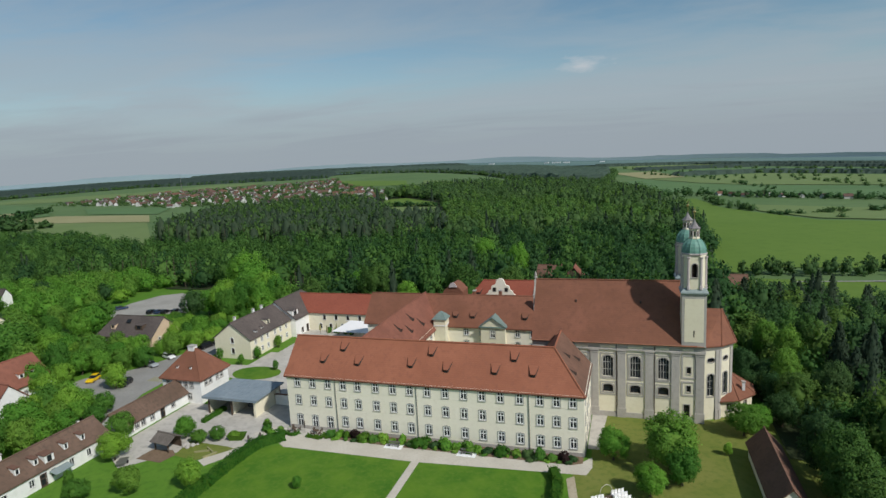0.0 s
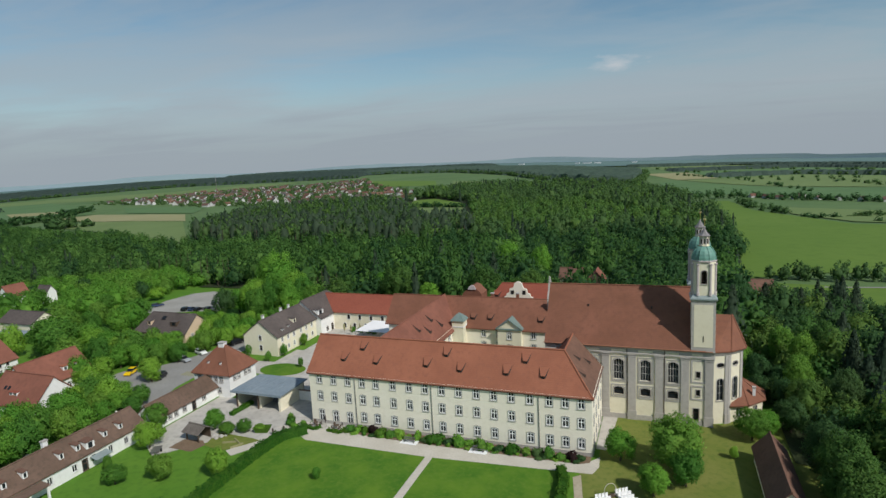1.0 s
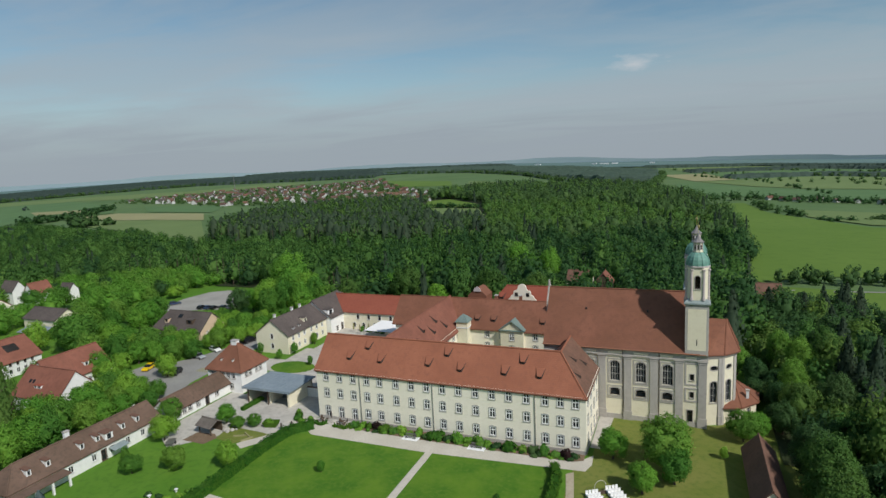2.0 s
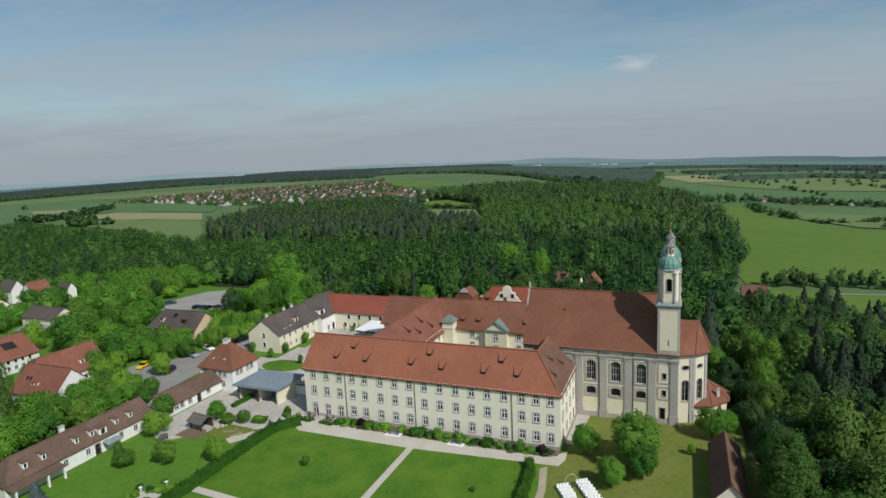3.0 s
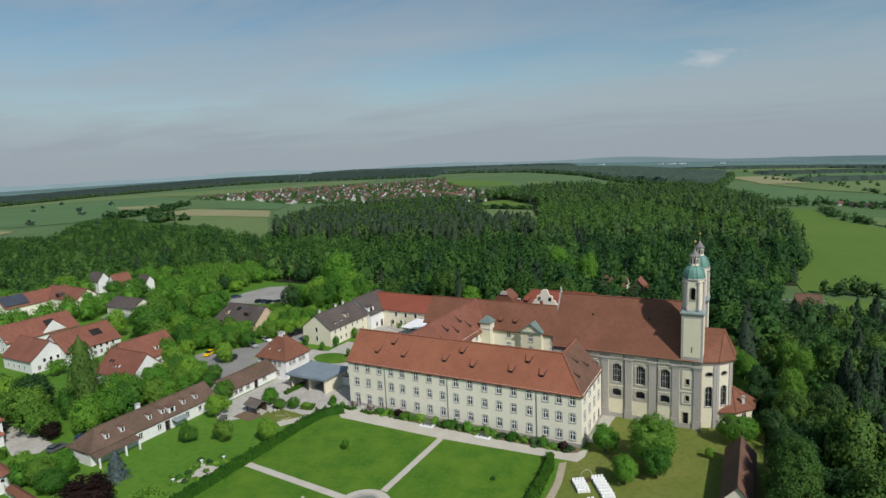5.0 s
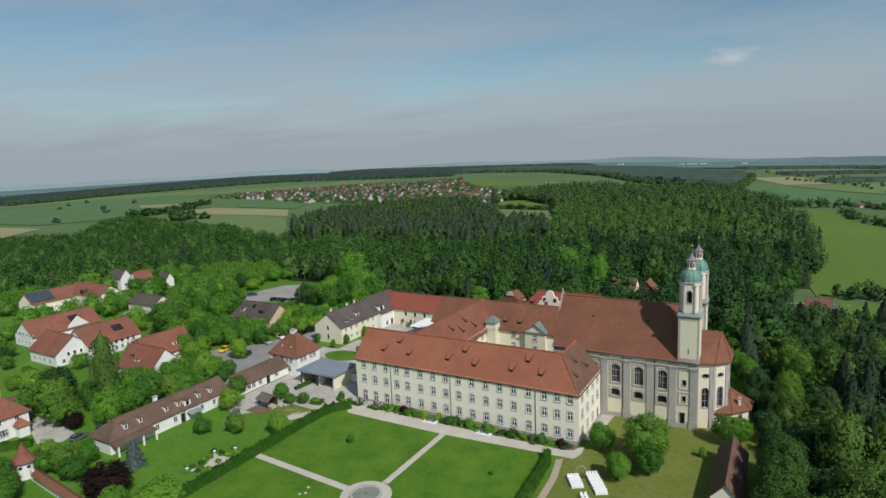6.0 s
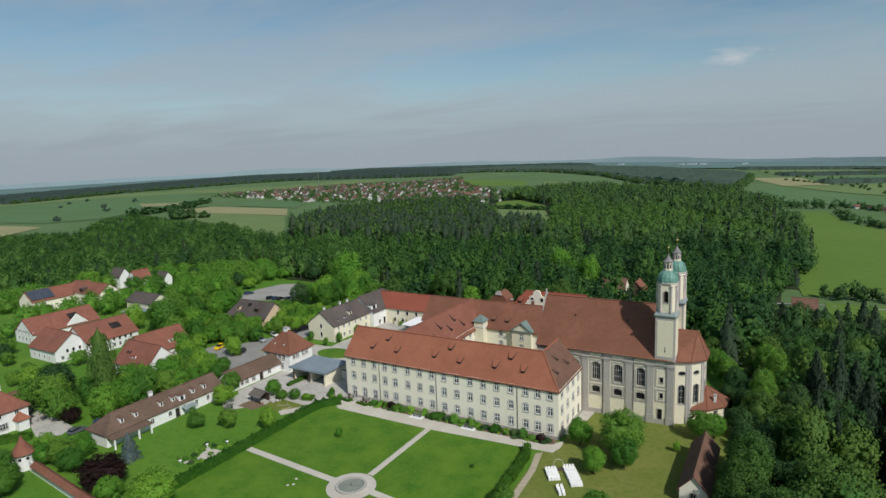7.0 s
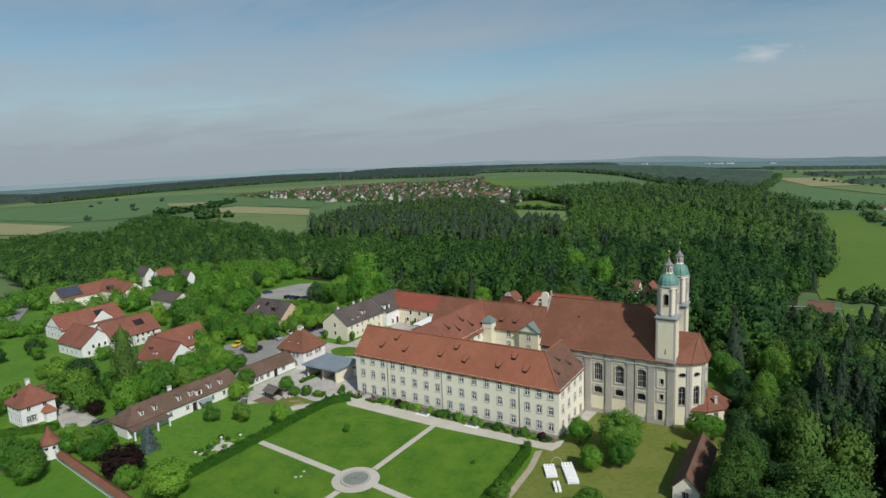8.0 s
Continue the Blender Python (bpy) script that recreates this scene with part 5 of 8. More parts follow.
def trunk_geo(h, r, seed):
    rng = random.Random(seed)
    g = Geo()
    pts = [(0, 0, 0)]
    for i in range(1, 5):
        pts.append((rng.uniform(-0.06, 0.06) * i, rng.uniform(-0.06, 0.06) * i, h * i / 4))
    for i in range(4):
        g.tube(pts[i], pts[i + 1], r * (1 - 0.2 * i), 6, r * (0.8 - 0.2 * i))
    for i in range(5):
        a = rng.random() * 6.28
        z = h * (0.4 + 0.1 * i)
        k = min(3, int(z / h * 4))
        g.tube((pts[k][0], pts[k][1], z), (math.cos(a) * h * 0.3, math.sin(a) * h * 0.3, z + h * 0.3), r * 0.35, 4, r * 0.1)
    return g


TREE_MESHES = {}


def leaf_crown(seed, n, size, kind, mat):
    pts, nrm = crown_cloud(seed, n, size, kind, 58 if n > 5000 else 44)
    return quads_mesh("crown", pts, mat, nrm)


def tree(x, y, radius, height, mat="leaf", kind="broad", seed=0, name="tree", label="green leafy tree standing in the grass", category="tree", light=False, bare=0.16):
    """A tree: trunk with limbs and a crown of leaf sprays. Crowns of one kind share a few meshes."""
    v = seed % 4
    key = (kind, mat, v, light)
    if key not in TREE_MESHES:
        n, size = {"broad": (7600, 0.037), "conifer": (2600, 0.055), "column": (4200, 0.042)}[kind] if not light else (4400, 0.045)
        TREE_MESHES[key] = (leaf_crown(100 + 7 * v + len(kind), n, size, kind, M[mat]), trunk_geo(1.0, 0.055, v).mesh("trunk", M["bark"]))
    crown, trunk = TREE_MESHES[key]
    ob = thing(name, label, category, pose(x, y, land(x, y), 0, 0, (seed * 67) % 360))
    lift = height * bare
    part("trunk", trunk, None, ob, at=Matrix.Diagonal((height * 0.55, height * 0.55, height * 0.62, 1)))
    part("crown", crown, None, ob, at=Matrix.Translation((0, 0, lift)) @ Matrix.Diagonal((radius, radius, (height - lift) / 2, 1)))
    return ob


def woodland(name, spots, mat, kind, quads, size, label, seed, core=7):
    """Many trees as one mass; spots: rows of x, y, z, radius, height."""
    rng = np.random.default_rng(seed)
    forms = [crown_cloud(seed * 31 + i, quads, size, kind, core) for i in range(5)]
    out, lie = [], []
    for i, (x, y, z, r, h) in enumerate(spots):
        f, fn = forms[i % 5]
        a = rng.random() * 6.283
        c, s = math.cos(a), math.sin(a)
        q = np.empty_like(f)
        q[:, 0] = x + r * (c * f[:, 0] - s * f[:, 1])
        q[:, 1] = y + r * (s * f[:, 0] + c * f[:, 1])
        q[:, 2] = z + h * 0.06 + f[:, 2] * h * 0.47
        out.append(q)
        lie.append(np.stack([c * fn[:, 0] - s * fn[:, 1], s * fn[:, 0] + c * fn[:, 1], fn[:, 2]], 1))
    if not out:
        return None
    ob = new(name, quads_mesh(name, np.concatenate(out), M[mat], np.concatenate(lie)))
    return tagged(ob, label, "trees", "", "stuff")


def inside(x, y, poly):
    hit, j = False, len(poly) - 1
    for i in range(len(poly)):
        (xi, yi), (xj, yj) = poly[i], poly[j]
        if (yi > y) != (yj > y) and x < (xj - xi) * (y - yi) / (yj - yi) + xi:
            hit = not hit
        j = i
    return hit


def scatter(poly, gap, seed, holes=()):
    """Uneven places about gap metres apart inside a polygon."""
    rng = random.Random(seed)
    xs, ys = [p[0] for p in poly], [p[1] for p in poly]
    out = []
    y = min(ys)
    row = 0
    while y < max(ys):
        x = min(xs) + (gap / 2 if row % 2 else 0)
        while x < max(xs):
            px, py = x + rng.uniform(-0.42, 0.42) * gap, y + rng.uniform(-0.42, 0.42) * gap
            if inside(px, py, poly) and not any(inside(px, py, h) for h in holes):
                out.append((px, py))
            x += gap
        y += gap * 0.88
        row += 1
    return out


# ---- woods ----
NEAR_WOOD = [(37, -34), (100, -44), (130, 40), (104, 118), (62, 134), (44, 120), (36, 100), (32, 60), (34, 34), (34, 20), (34.5, 14), (37, 4), (38, -4), (37, -14)]
WOOD_GAP = [(47, -4), (58, -9), (67, 2), (60, 13), (50, 8)]
BACK_WOOD = [(-190, 112), (-150, 112), (-136, 96), (-126, 92), (-104, 84), (-60, 80), (-10, 76), (20, 62), (34, 60), (36, 110), (34, 160), (44, 210), (56, 300), (-60, 300), (-210, 300), (-340, 262), (-400, 280), (-520, 345), (-590, 345), (-790, 410), (-760, 345), (-620, 230), (-430, 130), (-330, 128), (-240, 150)]
HOUSE_CLEARING = [(-36, 108), (-2, 108), (-6, 162), (-38, 162)]
DEEP_WOOD = [(-403, 323), (-330, 296), (-250, 288), (-165, 285), (-60, 300), (56, 300), (57, 359), (45, 484), (26, 672), (-21, 877), (-150, 944), (-271, 1026), (-347, 946), (-360, 800), (-356, 735), (-345, 640), (-400, 622), (-420, 575), (-430, 520), (-470, 490), (-460, 425), (-430, 380)]
WEST_WOOD = [(-330, 126), (-296, 60), (-345, 45), (-420, 62), (-520, 85), (-640, 112), (-700, 180), (-640, 235), (-430, 128)]
CLEARING = [(-350, 735), (-323, 757), (-240, 665), (-180, 500), (-150, 410), (-172, 392), (-192, 388), (-235, 470), (-348, 640)]
SPRUCE_STAND = [(-385, 314), (-330, 290), (-250, 282), (-165, 278), (-118, 306), (-150, 390), (-235, 470), (-345, 610), (-400, 600), (-425, 520), (-450, 440), (-420, 370)]
YOUNG_WOOD = [(-217, 577), (-136, 600), (-86, 625), (4, 460), (40, 400), (54, 335), (7, 350), (-51, 372), (-93, 340), (-129, 328), (-150, 410)]
YOUNG_PINES = [(-560, 200), (-430, 138), (-330, 150), (-250, 178), (-250, 215), (-400, 215), (-560, 262)]
rng = random.Random(4)
mix = {k: [] for k in ("a", "b", "c", "d")}
back = {k: [] for k in ("a", "b", "c", "d")}
for x, y in scatter(NEAR_WOOD, 7.1, 1, (WOOD_GAP,)):
    if y < 4 and x < 60:
        odds, r, h = (0.58, 0.06, 0.32, 0.04), rng.uniform(3.6, 6.0), rng.uniform(7, 15)
    elif x < 45 and y < 80:
        odds, r, h = (0.48, 0.34, 0.16, 0.02), rng.uniform(3.2, 5.2), rng.uniform(8, 13)
    else:
        odds, r, h = (0.34, 0.20, 0.36, 0.10) if x < 47 and y < 60 else (0.10, 0.0, 0.52, 0.38), rng.uniform(3.4, 5.6), rng.uniform(9, 19) if y < 50 else rng.uniform(7, 14)
    k = rng.choices("abcd", odds)[0]
    if x < 44:
        h = min(h, rng.uniform(7, 11))
    mix[k].append((x, y, land(x, y) - 1.0, r * (0.85 if k == "d" else 1), h * (1.18 if k == "d" else 1)))
for x, y in scatter(BACK_WOOD, 9.0, 2, (HOUSE_CLEARING, DEEP_WOOD)) + scatter(WEST_WOOD, 9.0, 7):
    if inside(x, y, YOUNG_PINES):
        odds, r, h = (0.52, 0.28, 0.04, 0.16), rng.uniform(3.0, 4.4), rng.uniform(8.5, 11.5)
    elif x < -150:
        odds, r, h = (0.50, 0.34, 0.14, 0.02), rng.uniform(3.6, 7.0), rng.uniform(8, 17) if x > -430 else rng.uniform(7, 13)
    else:
        odds, r, h = (0.50, 0.10, 0.34, 0.06) if x < -70 else (0.34, 0.03, 0.57, 0.06), rng.uniform(4.2, 8.0), rng.uniform(9, 20)
    k = rng.choices("abcd", odds)[0]
    back[k].append((x, y, land(x, y) - 1.0, r * (0.75 if k == "d" else 1), h))
WOOD = (("a", "leaf_wood", "broad", "dense green broadleaf woodland round the convent"), ("b", "leaf_young", "broad", "light green trees within the woodland"),
        ("c", "leaf_dark", "broad", "dark green trees within the woodland"), ("d", "needles", "conifer", "dark conifers within the woodland"))
for i, (k, mat, kind, label) in enumerate(WOOD):
    woodland("woodland", mix[k], mat, kind, 900, 0.066, label, 11 + i, 22)
    woodland("hill_woodland", back[k], mat, kind, 250, 0.088, label, 31 + i, 14)
far = {k: [] for k in ("a", "b", "c", "d")}
stems = Geo()
for x, y in scatter(DEEP_WOOD, 10.5, 3, (CLEARING, SPRUCE_STAND)):
    if inside(x, y, YOUNG_WOOD):
        odds, r, h = (0.60, 0.22, 0.16, 0.02), rng.uniform(4.4, 6.4), rng.uniform(12, 16)
    elif y > 600:
        odds, r, h = (0.16, 0.0, 0.74, 0.10), rng.uniform(5.5, 9.5), rng.uniform(11, 23)
    else:
        odds, r, h = (0.16, 0.01, 0.68, 0.15), rng.uniform(4.6, 8.2), rng.uniform(11, 23)
    k = rng.choices("abcd", odds)[0]
    far[k].append((x, y, land(x, y) - 1.0, r * (0.75 if k == "d" else 1), h))
far["e"] = []
for x, y in scatter(SPRUCE_STAND, 7.4, 8, (CLEARING,)):
    k = rng.choices("acde", (0.10, 0.36, 0.10, 0.44) if y < 400 else (0.34, 0.44, 0.04, 0.18))[0]
    h = rng.uniform(17, 23)
    far[k].append((x, y, land(x, y) - 1.0, rng.uniform(4.2, 5.8) if k in "de" else rng.uniform(4.4, 6.4), h))
    if y < 325:
        z = land(x, y)
        stems.tube((x, y - 2.6, z), (x, y - 2.2, z + h * 0.72), 0.28, 4, 0.15)
for x, y in scatter([(-300, 131), (-240, 152), (-190, 114), (-150, 114), (-126, 94), (-100, 86), (-104, 92), (-128, 100), (-190, 122), (-240, 160)], 4.6, 18):
    z = land(x, y)
    stems.tube((x, y, z), (x + rng.uniform(-0.6, 0.6), y, z + rng.uniform(8, 13)), 0.20, 4, 0.08)
tagged(new("wood_stems", stems.mesh("wood_stems", M["bark"])), "thin bare stems along the wood's edge", "trees", "", "stuff")
for i, (k, mat, kind, label) in enumerate(WOOD + (("e", "needles", "column", "dark spruce stand within the woodland"),)):
    woodland("far_woodland", far[k], mat, kind, 70, 0.145, "distant " + label.split(" within")[0].split(" round")[0], 21 + i, 6)


def canopy(name, poly, step, height, mat, label, seed):
    """A far wood as one uneven canopy of treetops that comes down to the ground at its edge."""
    rng = random.Random(seed)
    xs, ys = [p[0] for p in poly], [p[1] for p in poly]
    x0, y0 = min(xs) - step, min(ys) - step
    nx, ny = int((max(xs) - x0) / step) + 2, int((max(ys) - y0) / step) + 2
    index, pts, faces = {}, [], []
    within = [[inside(x0 + i * step, y0 + j * step, poly) for i in range(nx)] for j in range(ny)]

    def corner(i, j):
        if (i, j) not in index:
            x, y = x0 + (i + rng.uniform(-0.35, 0.35)) * step, y0 + (j + rng.uniform(-0.35, 0.35)) * step
            index[(i, j)] = len(pts)
            pts.append((x, y, land(x, y) + (height * rng.uniform(0.74, 1.14) if within[j][i] else -1.5)))
        return index[(i, j)]

    for j in range(ny - 1):
        for i in range(nx - 1):
            if within[j][i] or within[j][i + 1] or within[j + 1][i] or within[j + 1][i + 1]:
                faces.append((corner(i, j), corner(i + 1, j), corner(i + 1, j + 1), corner(i, j + 1)))
    return tagged(new(name, Geo().add(pts, faces).mesh(name, M[mat])), label, "trees", "", "stuff")


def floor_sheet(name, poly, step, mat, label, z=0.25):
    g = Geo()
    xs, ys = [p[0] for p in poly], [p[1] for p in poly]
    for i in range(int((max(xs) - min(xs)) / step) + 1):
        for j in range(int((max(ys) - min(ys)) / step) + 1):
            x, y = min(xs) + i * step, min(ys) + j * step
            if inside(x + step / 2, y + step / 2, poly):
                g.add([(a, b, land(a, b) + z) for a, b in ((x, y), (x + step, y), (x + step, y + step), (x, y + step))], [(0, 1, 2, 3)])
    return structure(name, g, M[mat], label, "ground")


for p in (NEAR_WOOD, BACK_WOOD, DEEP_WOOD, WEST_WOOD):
    floor_sheet("forest_floor", p, 10, "floor_shade", "forest floor with the trees' shade in its dark colour")


# ---- houses west of the convent ----
def wins(side, us, zs, style="small"):
    return [(side, u, z, style) for u in us for z in zs]


block("care_home", "white gabled house with red tiled roof", "house", -175, -159.3, -20.0, -8.5, 4.2, 8.8, "x", "white", "roof_worn",
           wins("e", (2.2, 4.6, 6.9, 9.3), (0.7,)) + wins("e", (3.8, 5.7, 7.7), (3.0 - 0.3,), "row") + wins("s", (3, 6, 9, 12), (0.8,)))
hb = block("care_home_range", "white house range with long red roof and dark roof hatch", "house", -170, -156.3, -11.5, 6.2, 4.6, 9.4, "y", "white", "roof_worn",
           wins("e", (9, 11, 13, 15), (0.9,)) + wins("e", (9, 11, 13, 15), (3.0,), "row") + wins("n", (4, 9), (1.2,)))
part("roof_hatch", Geo().box(-1.4, -1.7, -0.3, 1.4, 1.7, 0.5), M["dark"], hb, "dark roof hatch", at=pose(-160.3, 0.5, 6.9, 0, 35, 0))
hd = block("red_roofed_house", "white house with red roof and dark roof hatch", "house", -201, -188.4, -12.5, 11.0, 4.2, 8.8, "y", "white", "roof_worn", wins("e", (4, 8, 16, 20), (1.2,)) + wins("s", (2.5, 5, 7.5, 10), (1.0, 3.4)))
part("roof_hatch", Geo().box(-1.2, -1.6, -0.3, 1.2, 1.6, 0.5), M["dark"], hd, "dark roof hatch", at=pose(-191.8, 3.0, 6.6, 0, 35, 0))
part("cross_gable", Geo().extrude([(-1.0, 4.2), (6.6, 4.2), (2.8, 7.8)], "x", -188.9, -188.2), M["white"], hd)
hc = block("south_house", "white house with red roof, dormers and gabled front", "house", -132, -116.5, -17.0, -6.5, 4.0, 9.2, "x", "white", "roof_worn",
           wins("s", (1.8, 4.0, 6.2, 8.4, 10.6, 13.0), (0.9,)) + wins("e", (3.0, 5.2, 7.6), (0.8,)) + wins("e", (4.0, 6.4), (3.2 - 0.6,), "row") + wins("e", (8,), (0.8,)))
for x in (-125.4, -124.0):
    gabled_dormer(hc, x, -15.6, 5.2, 0, 1.0, 0.95, 1.3, "white", "roof_new")
for x in (-127.4, -128.6):
    skylight(hc, x, -14.5, 6.5, 0, 44.7, 0.7, 0.9)
hc2 = block("south_house_wing", "white wing with red roof and round-headed dormers", "house", -139.0, -128.2, -9.0, 6.5, 4.0, 9.0, "y", "white", "roof_worn", wins("e", (9, 11.5), (1.0,)))
for y in (0.4, 2.8):
    gabled_dormer(hc2, -129.4, y, 4.9, 90, 1.3, 1.3, 1.5, "white", "roof_red")
part("balcony", Geo().box(-116.4, -9.6, 2.5, -114.8, -6.8, 2.7).box(-114.9, -9.6, 2.7, -114.8, -6.8, 3.5), M["wood"], hc, "dark timber balcony at the gable")

he = block("farmhouse", "long farmhouse with red tiled roof", "house", -266, -254, 18.0, 47.0, 2.6, 6.8, "y", "cream", "roof_worn", wins("e", (4, 8, 12, 16), (1.0,)), z0=-3)
part("solar_panels", Geo().box(-3.2, -5.0, 0.0, 3.2, 5.0, 0.12), M["solar"], he, "dark blue-grey solar panels on the roof", at=pose(-256.8, 23.0, 5.0, 0, 35.0, 0))
he2 = block("farmhouse_wing", "farmhouse wing with red roof and dark gable", "house", -262, -234, 36.5, 47.5, 3.6, 7.6, "x", "cream", "roof_worn", wins("s", (5, 9, 14, 20), (1.0,)) + wins("e", (3, 6, 9), (1.0,), "small_dark"), z0=-3)
gabled_dormer(he2, -248, 36.6, 2.6, 0, 3.4, 3.0, 4.0, "wood", "roof_grey")
hf = block("low_house", "low house with dark grey roof and a glazed lean-to", "house", -207, -190, 33.5, 43.0, 4.3, 7.2, "x", "ochre", "roof_grey", wins("s", (2, 4.5, 7, 9.5, 12, 14.5), (1.6,)), z0=-2)
part("lean_to", Geo().slab([(-204, 33.4, 1.8), (-191, 33.4, 1.8), (-191, 28.6, 0.4), (-204, 28.6, 0.4)], 0.2), M["flat_roof"], hf, "dark glazed lean-to roof")
hg = block("brown_house", "house with broad dark brown roof and peach walls", "house", -148, -127.6, 38.0, 49.0, 3.2, 7.9, "x", "peach", "roof_grey", wins("s", (3, 7, 11, 15), (1.2,), "small_dark") + wins("e", (3, 6, 9), (1.0,)), hip0=2.5)
skylight(hg, -139, 41.6, 6.7, 0, 37, 1.6, 1.3)
gabled_dormer(hg, -143.5, 39.6, 4.6, 0, 1.6, 1.3, 2.0, "peach", "roof_grey")
gabled_dormer(hg, -133.5, 39.6, 4.6, 0, 2.6, 1.5, 2.6, "wood", "roof_grey")
for x, y, w, d, e, r, rm, wm in ((-287, 73, 9.5, 6.6, 2.0, 6.2, "roof_grey", "white"), (-266, 71, 7, 9, 2.2, 6.6, "roof_worn", "white"), (-252, 78, 7, 4.6, 2.6, 5.6, "roof_grey", "white"), (-206, 66, 7, 6, 1.2, 3.0, "roof_brown", "ochre")):
    block("cottage", "small light-walled cottage with pitched roof among trees", "house", x, x + w, y, y + d, e, r, "y" if rm == "roof_worn" else "x", wm, rm, wins("s", (w * 0.3, w * 0.7), (-1.6, 1.0)) + wins("e", (d * 0.35, d * 0.7), (-1.6, 1.2)), z0=-4, group="cottages by the wood")

villa = block("villa", "white villa with brown-red hipped roof", "house", -124.2, -116.9, -55.2, -47.4, 5.6, 9.4, "x", "white", "roof_worn", wins("s", (1.4, 3.6, 5.8), (0.9, 3.5)) + wins("e", (1.6, 2.7), (1.0,), "shutter") + wins("e", (1.8, 5.4), (3.7,)), hip0=3.5, hip1=3.5)
chimney(villa, -121.0, -51.3, 8.9, 10.5, 0.8, 0.8)
skylight(villa, -121.9, -54.0, 7.1, 0, 39, 0.8, 0.9)
part("porch", Geo().box(-116.9, -50.6, 0, -114.9, -48.4, 2.7), M["white"], villa)
g = Geo()
a, b, c, d, e = (-117.0, -51.0, 2.7), (-114.5, -51.0, 2.7), (-114.5, -48.0, 2.7), (-117.0, -48.0, 2.7), (-116.5, -49.5, 4.4)
for p, q in ((a, b), (b, c), (c, d)):
    g.slab([p, q, e], 0.12)
part("porch_roof", g, M["roof_red"], villa)
block("garage", "small white garage with brown roof", "garage", -135.5, -130.0, -46.5, -41.0, 2.6, 4.2, "y", "white", "roof_brown")

gate = thing("gate_tower", "round white garden tower with pointed red tent roof", "tower")
GT = (-94.5, -58.9)
part("wall", Geo().lathe(*GT, [(1.75, 0), (1.75, 3.7)], 12), M["white"], gate)
part("roof", Geo().lathe(*GT, [(2.35, 3.55), (2.2, 3.75), (1.2, 5.0), (0.55, 6.1), (0.08, 7.2)], 12), M["roof_worn"], gate, "bell-shaped red tile roof")
for a in (-90, 0, -45):
    ox, oy = GT[0] + 1.7 * math.cos(radians(a)), GT[1] + 1.7 * math.sin(radians(a))
    part("window", Geo().lathe(0, 0, [(0.32, -0.08), (0.32, 0.1)], 10), M["dark"], gate, at=pose(ox, oy, 2.6, 0, 0, a) @ pose(0, 0, 0, 0, 90))
gw = thing("garden_wall", "long white garden wall with brown tiled coping", "wall")
dirw = Vector((-50.0 + 92.0, -62.9 + 58.9, 0)).normalized()
ang = math.degrees(math.atan2(dirw.y, dirw.x))
part("body", Geo().box(0, -0.2, 0, 42, 0.2, 2.2), M["white"], gw, at=pose(-92.0, -58.9, 0, 0, 0, ang))
part("coping", Geo().slab([(2.5, -0.95, 2.15), (42, -0.95, 2.15), (42, 0, 2.85), (2.5, 0, 2.85)], 0.12).slab([(42, 0.95, 2.15), (2.5, 0.95, 2.15), (2.5, 0, 2.85), (42, 0, 2.85)], 0.12), M["roof_old"], gw, at=pose(-92.0, -58.9, 0, 0, 0, ang))
w2 = thing("lane_wall", "low cream wall with tiled coping beside the lane", "wall")
part("body", Geo().box(-95.3, -52.0, 0, -94.9, -45.4, 1.7), M["ochre"], w2)
part("coping", Geo().box(-95.45, -52.0, 1.7, -94.75, -45.4, 1.85), M["roof_brown"], w2)

# far single houses
block("wood_house", "house with brown roof below the churchyard wood", "house", 44, 53, 164, 173, -6.6, -3.2, "x", "ochre", "roof_brown", z0=-12)
block("rear_house", "house with grey roof and solar panels behind the church", "house", -30, -20, 146, 154, 0.4, 4.0, "x", "cream", "roof_brown", z0=-12)
block("rear_house", "timber house with red gable among the trees", "house", -18, -11.5, 144, 152, 0.2, 4.0, "y", "wood", "roof_worn", z0=-12)


# ---- garden ----
def leafy(points, seed, size, mat, name="leaves", jitter=0.35):
    """Leaf sprays at given (place, outward normal) rows."""
    rng = np.random.default_rng(seed)
    c = np.array([p for p, _ in points], dtype=float)
    shade = np.array([q for _, q in points], dtype=float)
    shade /= np.linalg.norm(shade, axis=1)[:, None]
    nrm = shade + jitter * rng.normal(size=(len(points), 3))
    nrm /= np.linalg.norm(nrm, axis=1)[:, None]
    shade = shade + 0.4 * nrm
    u = np.cross(nrm, rng.normal(size=nrm.shape))
    u /= np.linalg.norm(u, axis=1)[:, None]
    w = np.cross(nrm, u)
    s = size * (0.6 + 0.8 * rng.random(len(c)))[:, None]
    return quads_mesh(name, np.stack([c - u * s, c - w * s, c + u * s, c + w * s], 1).reshape(-1, 3), M[mat], np.repeat(shade, 4, axis=0))


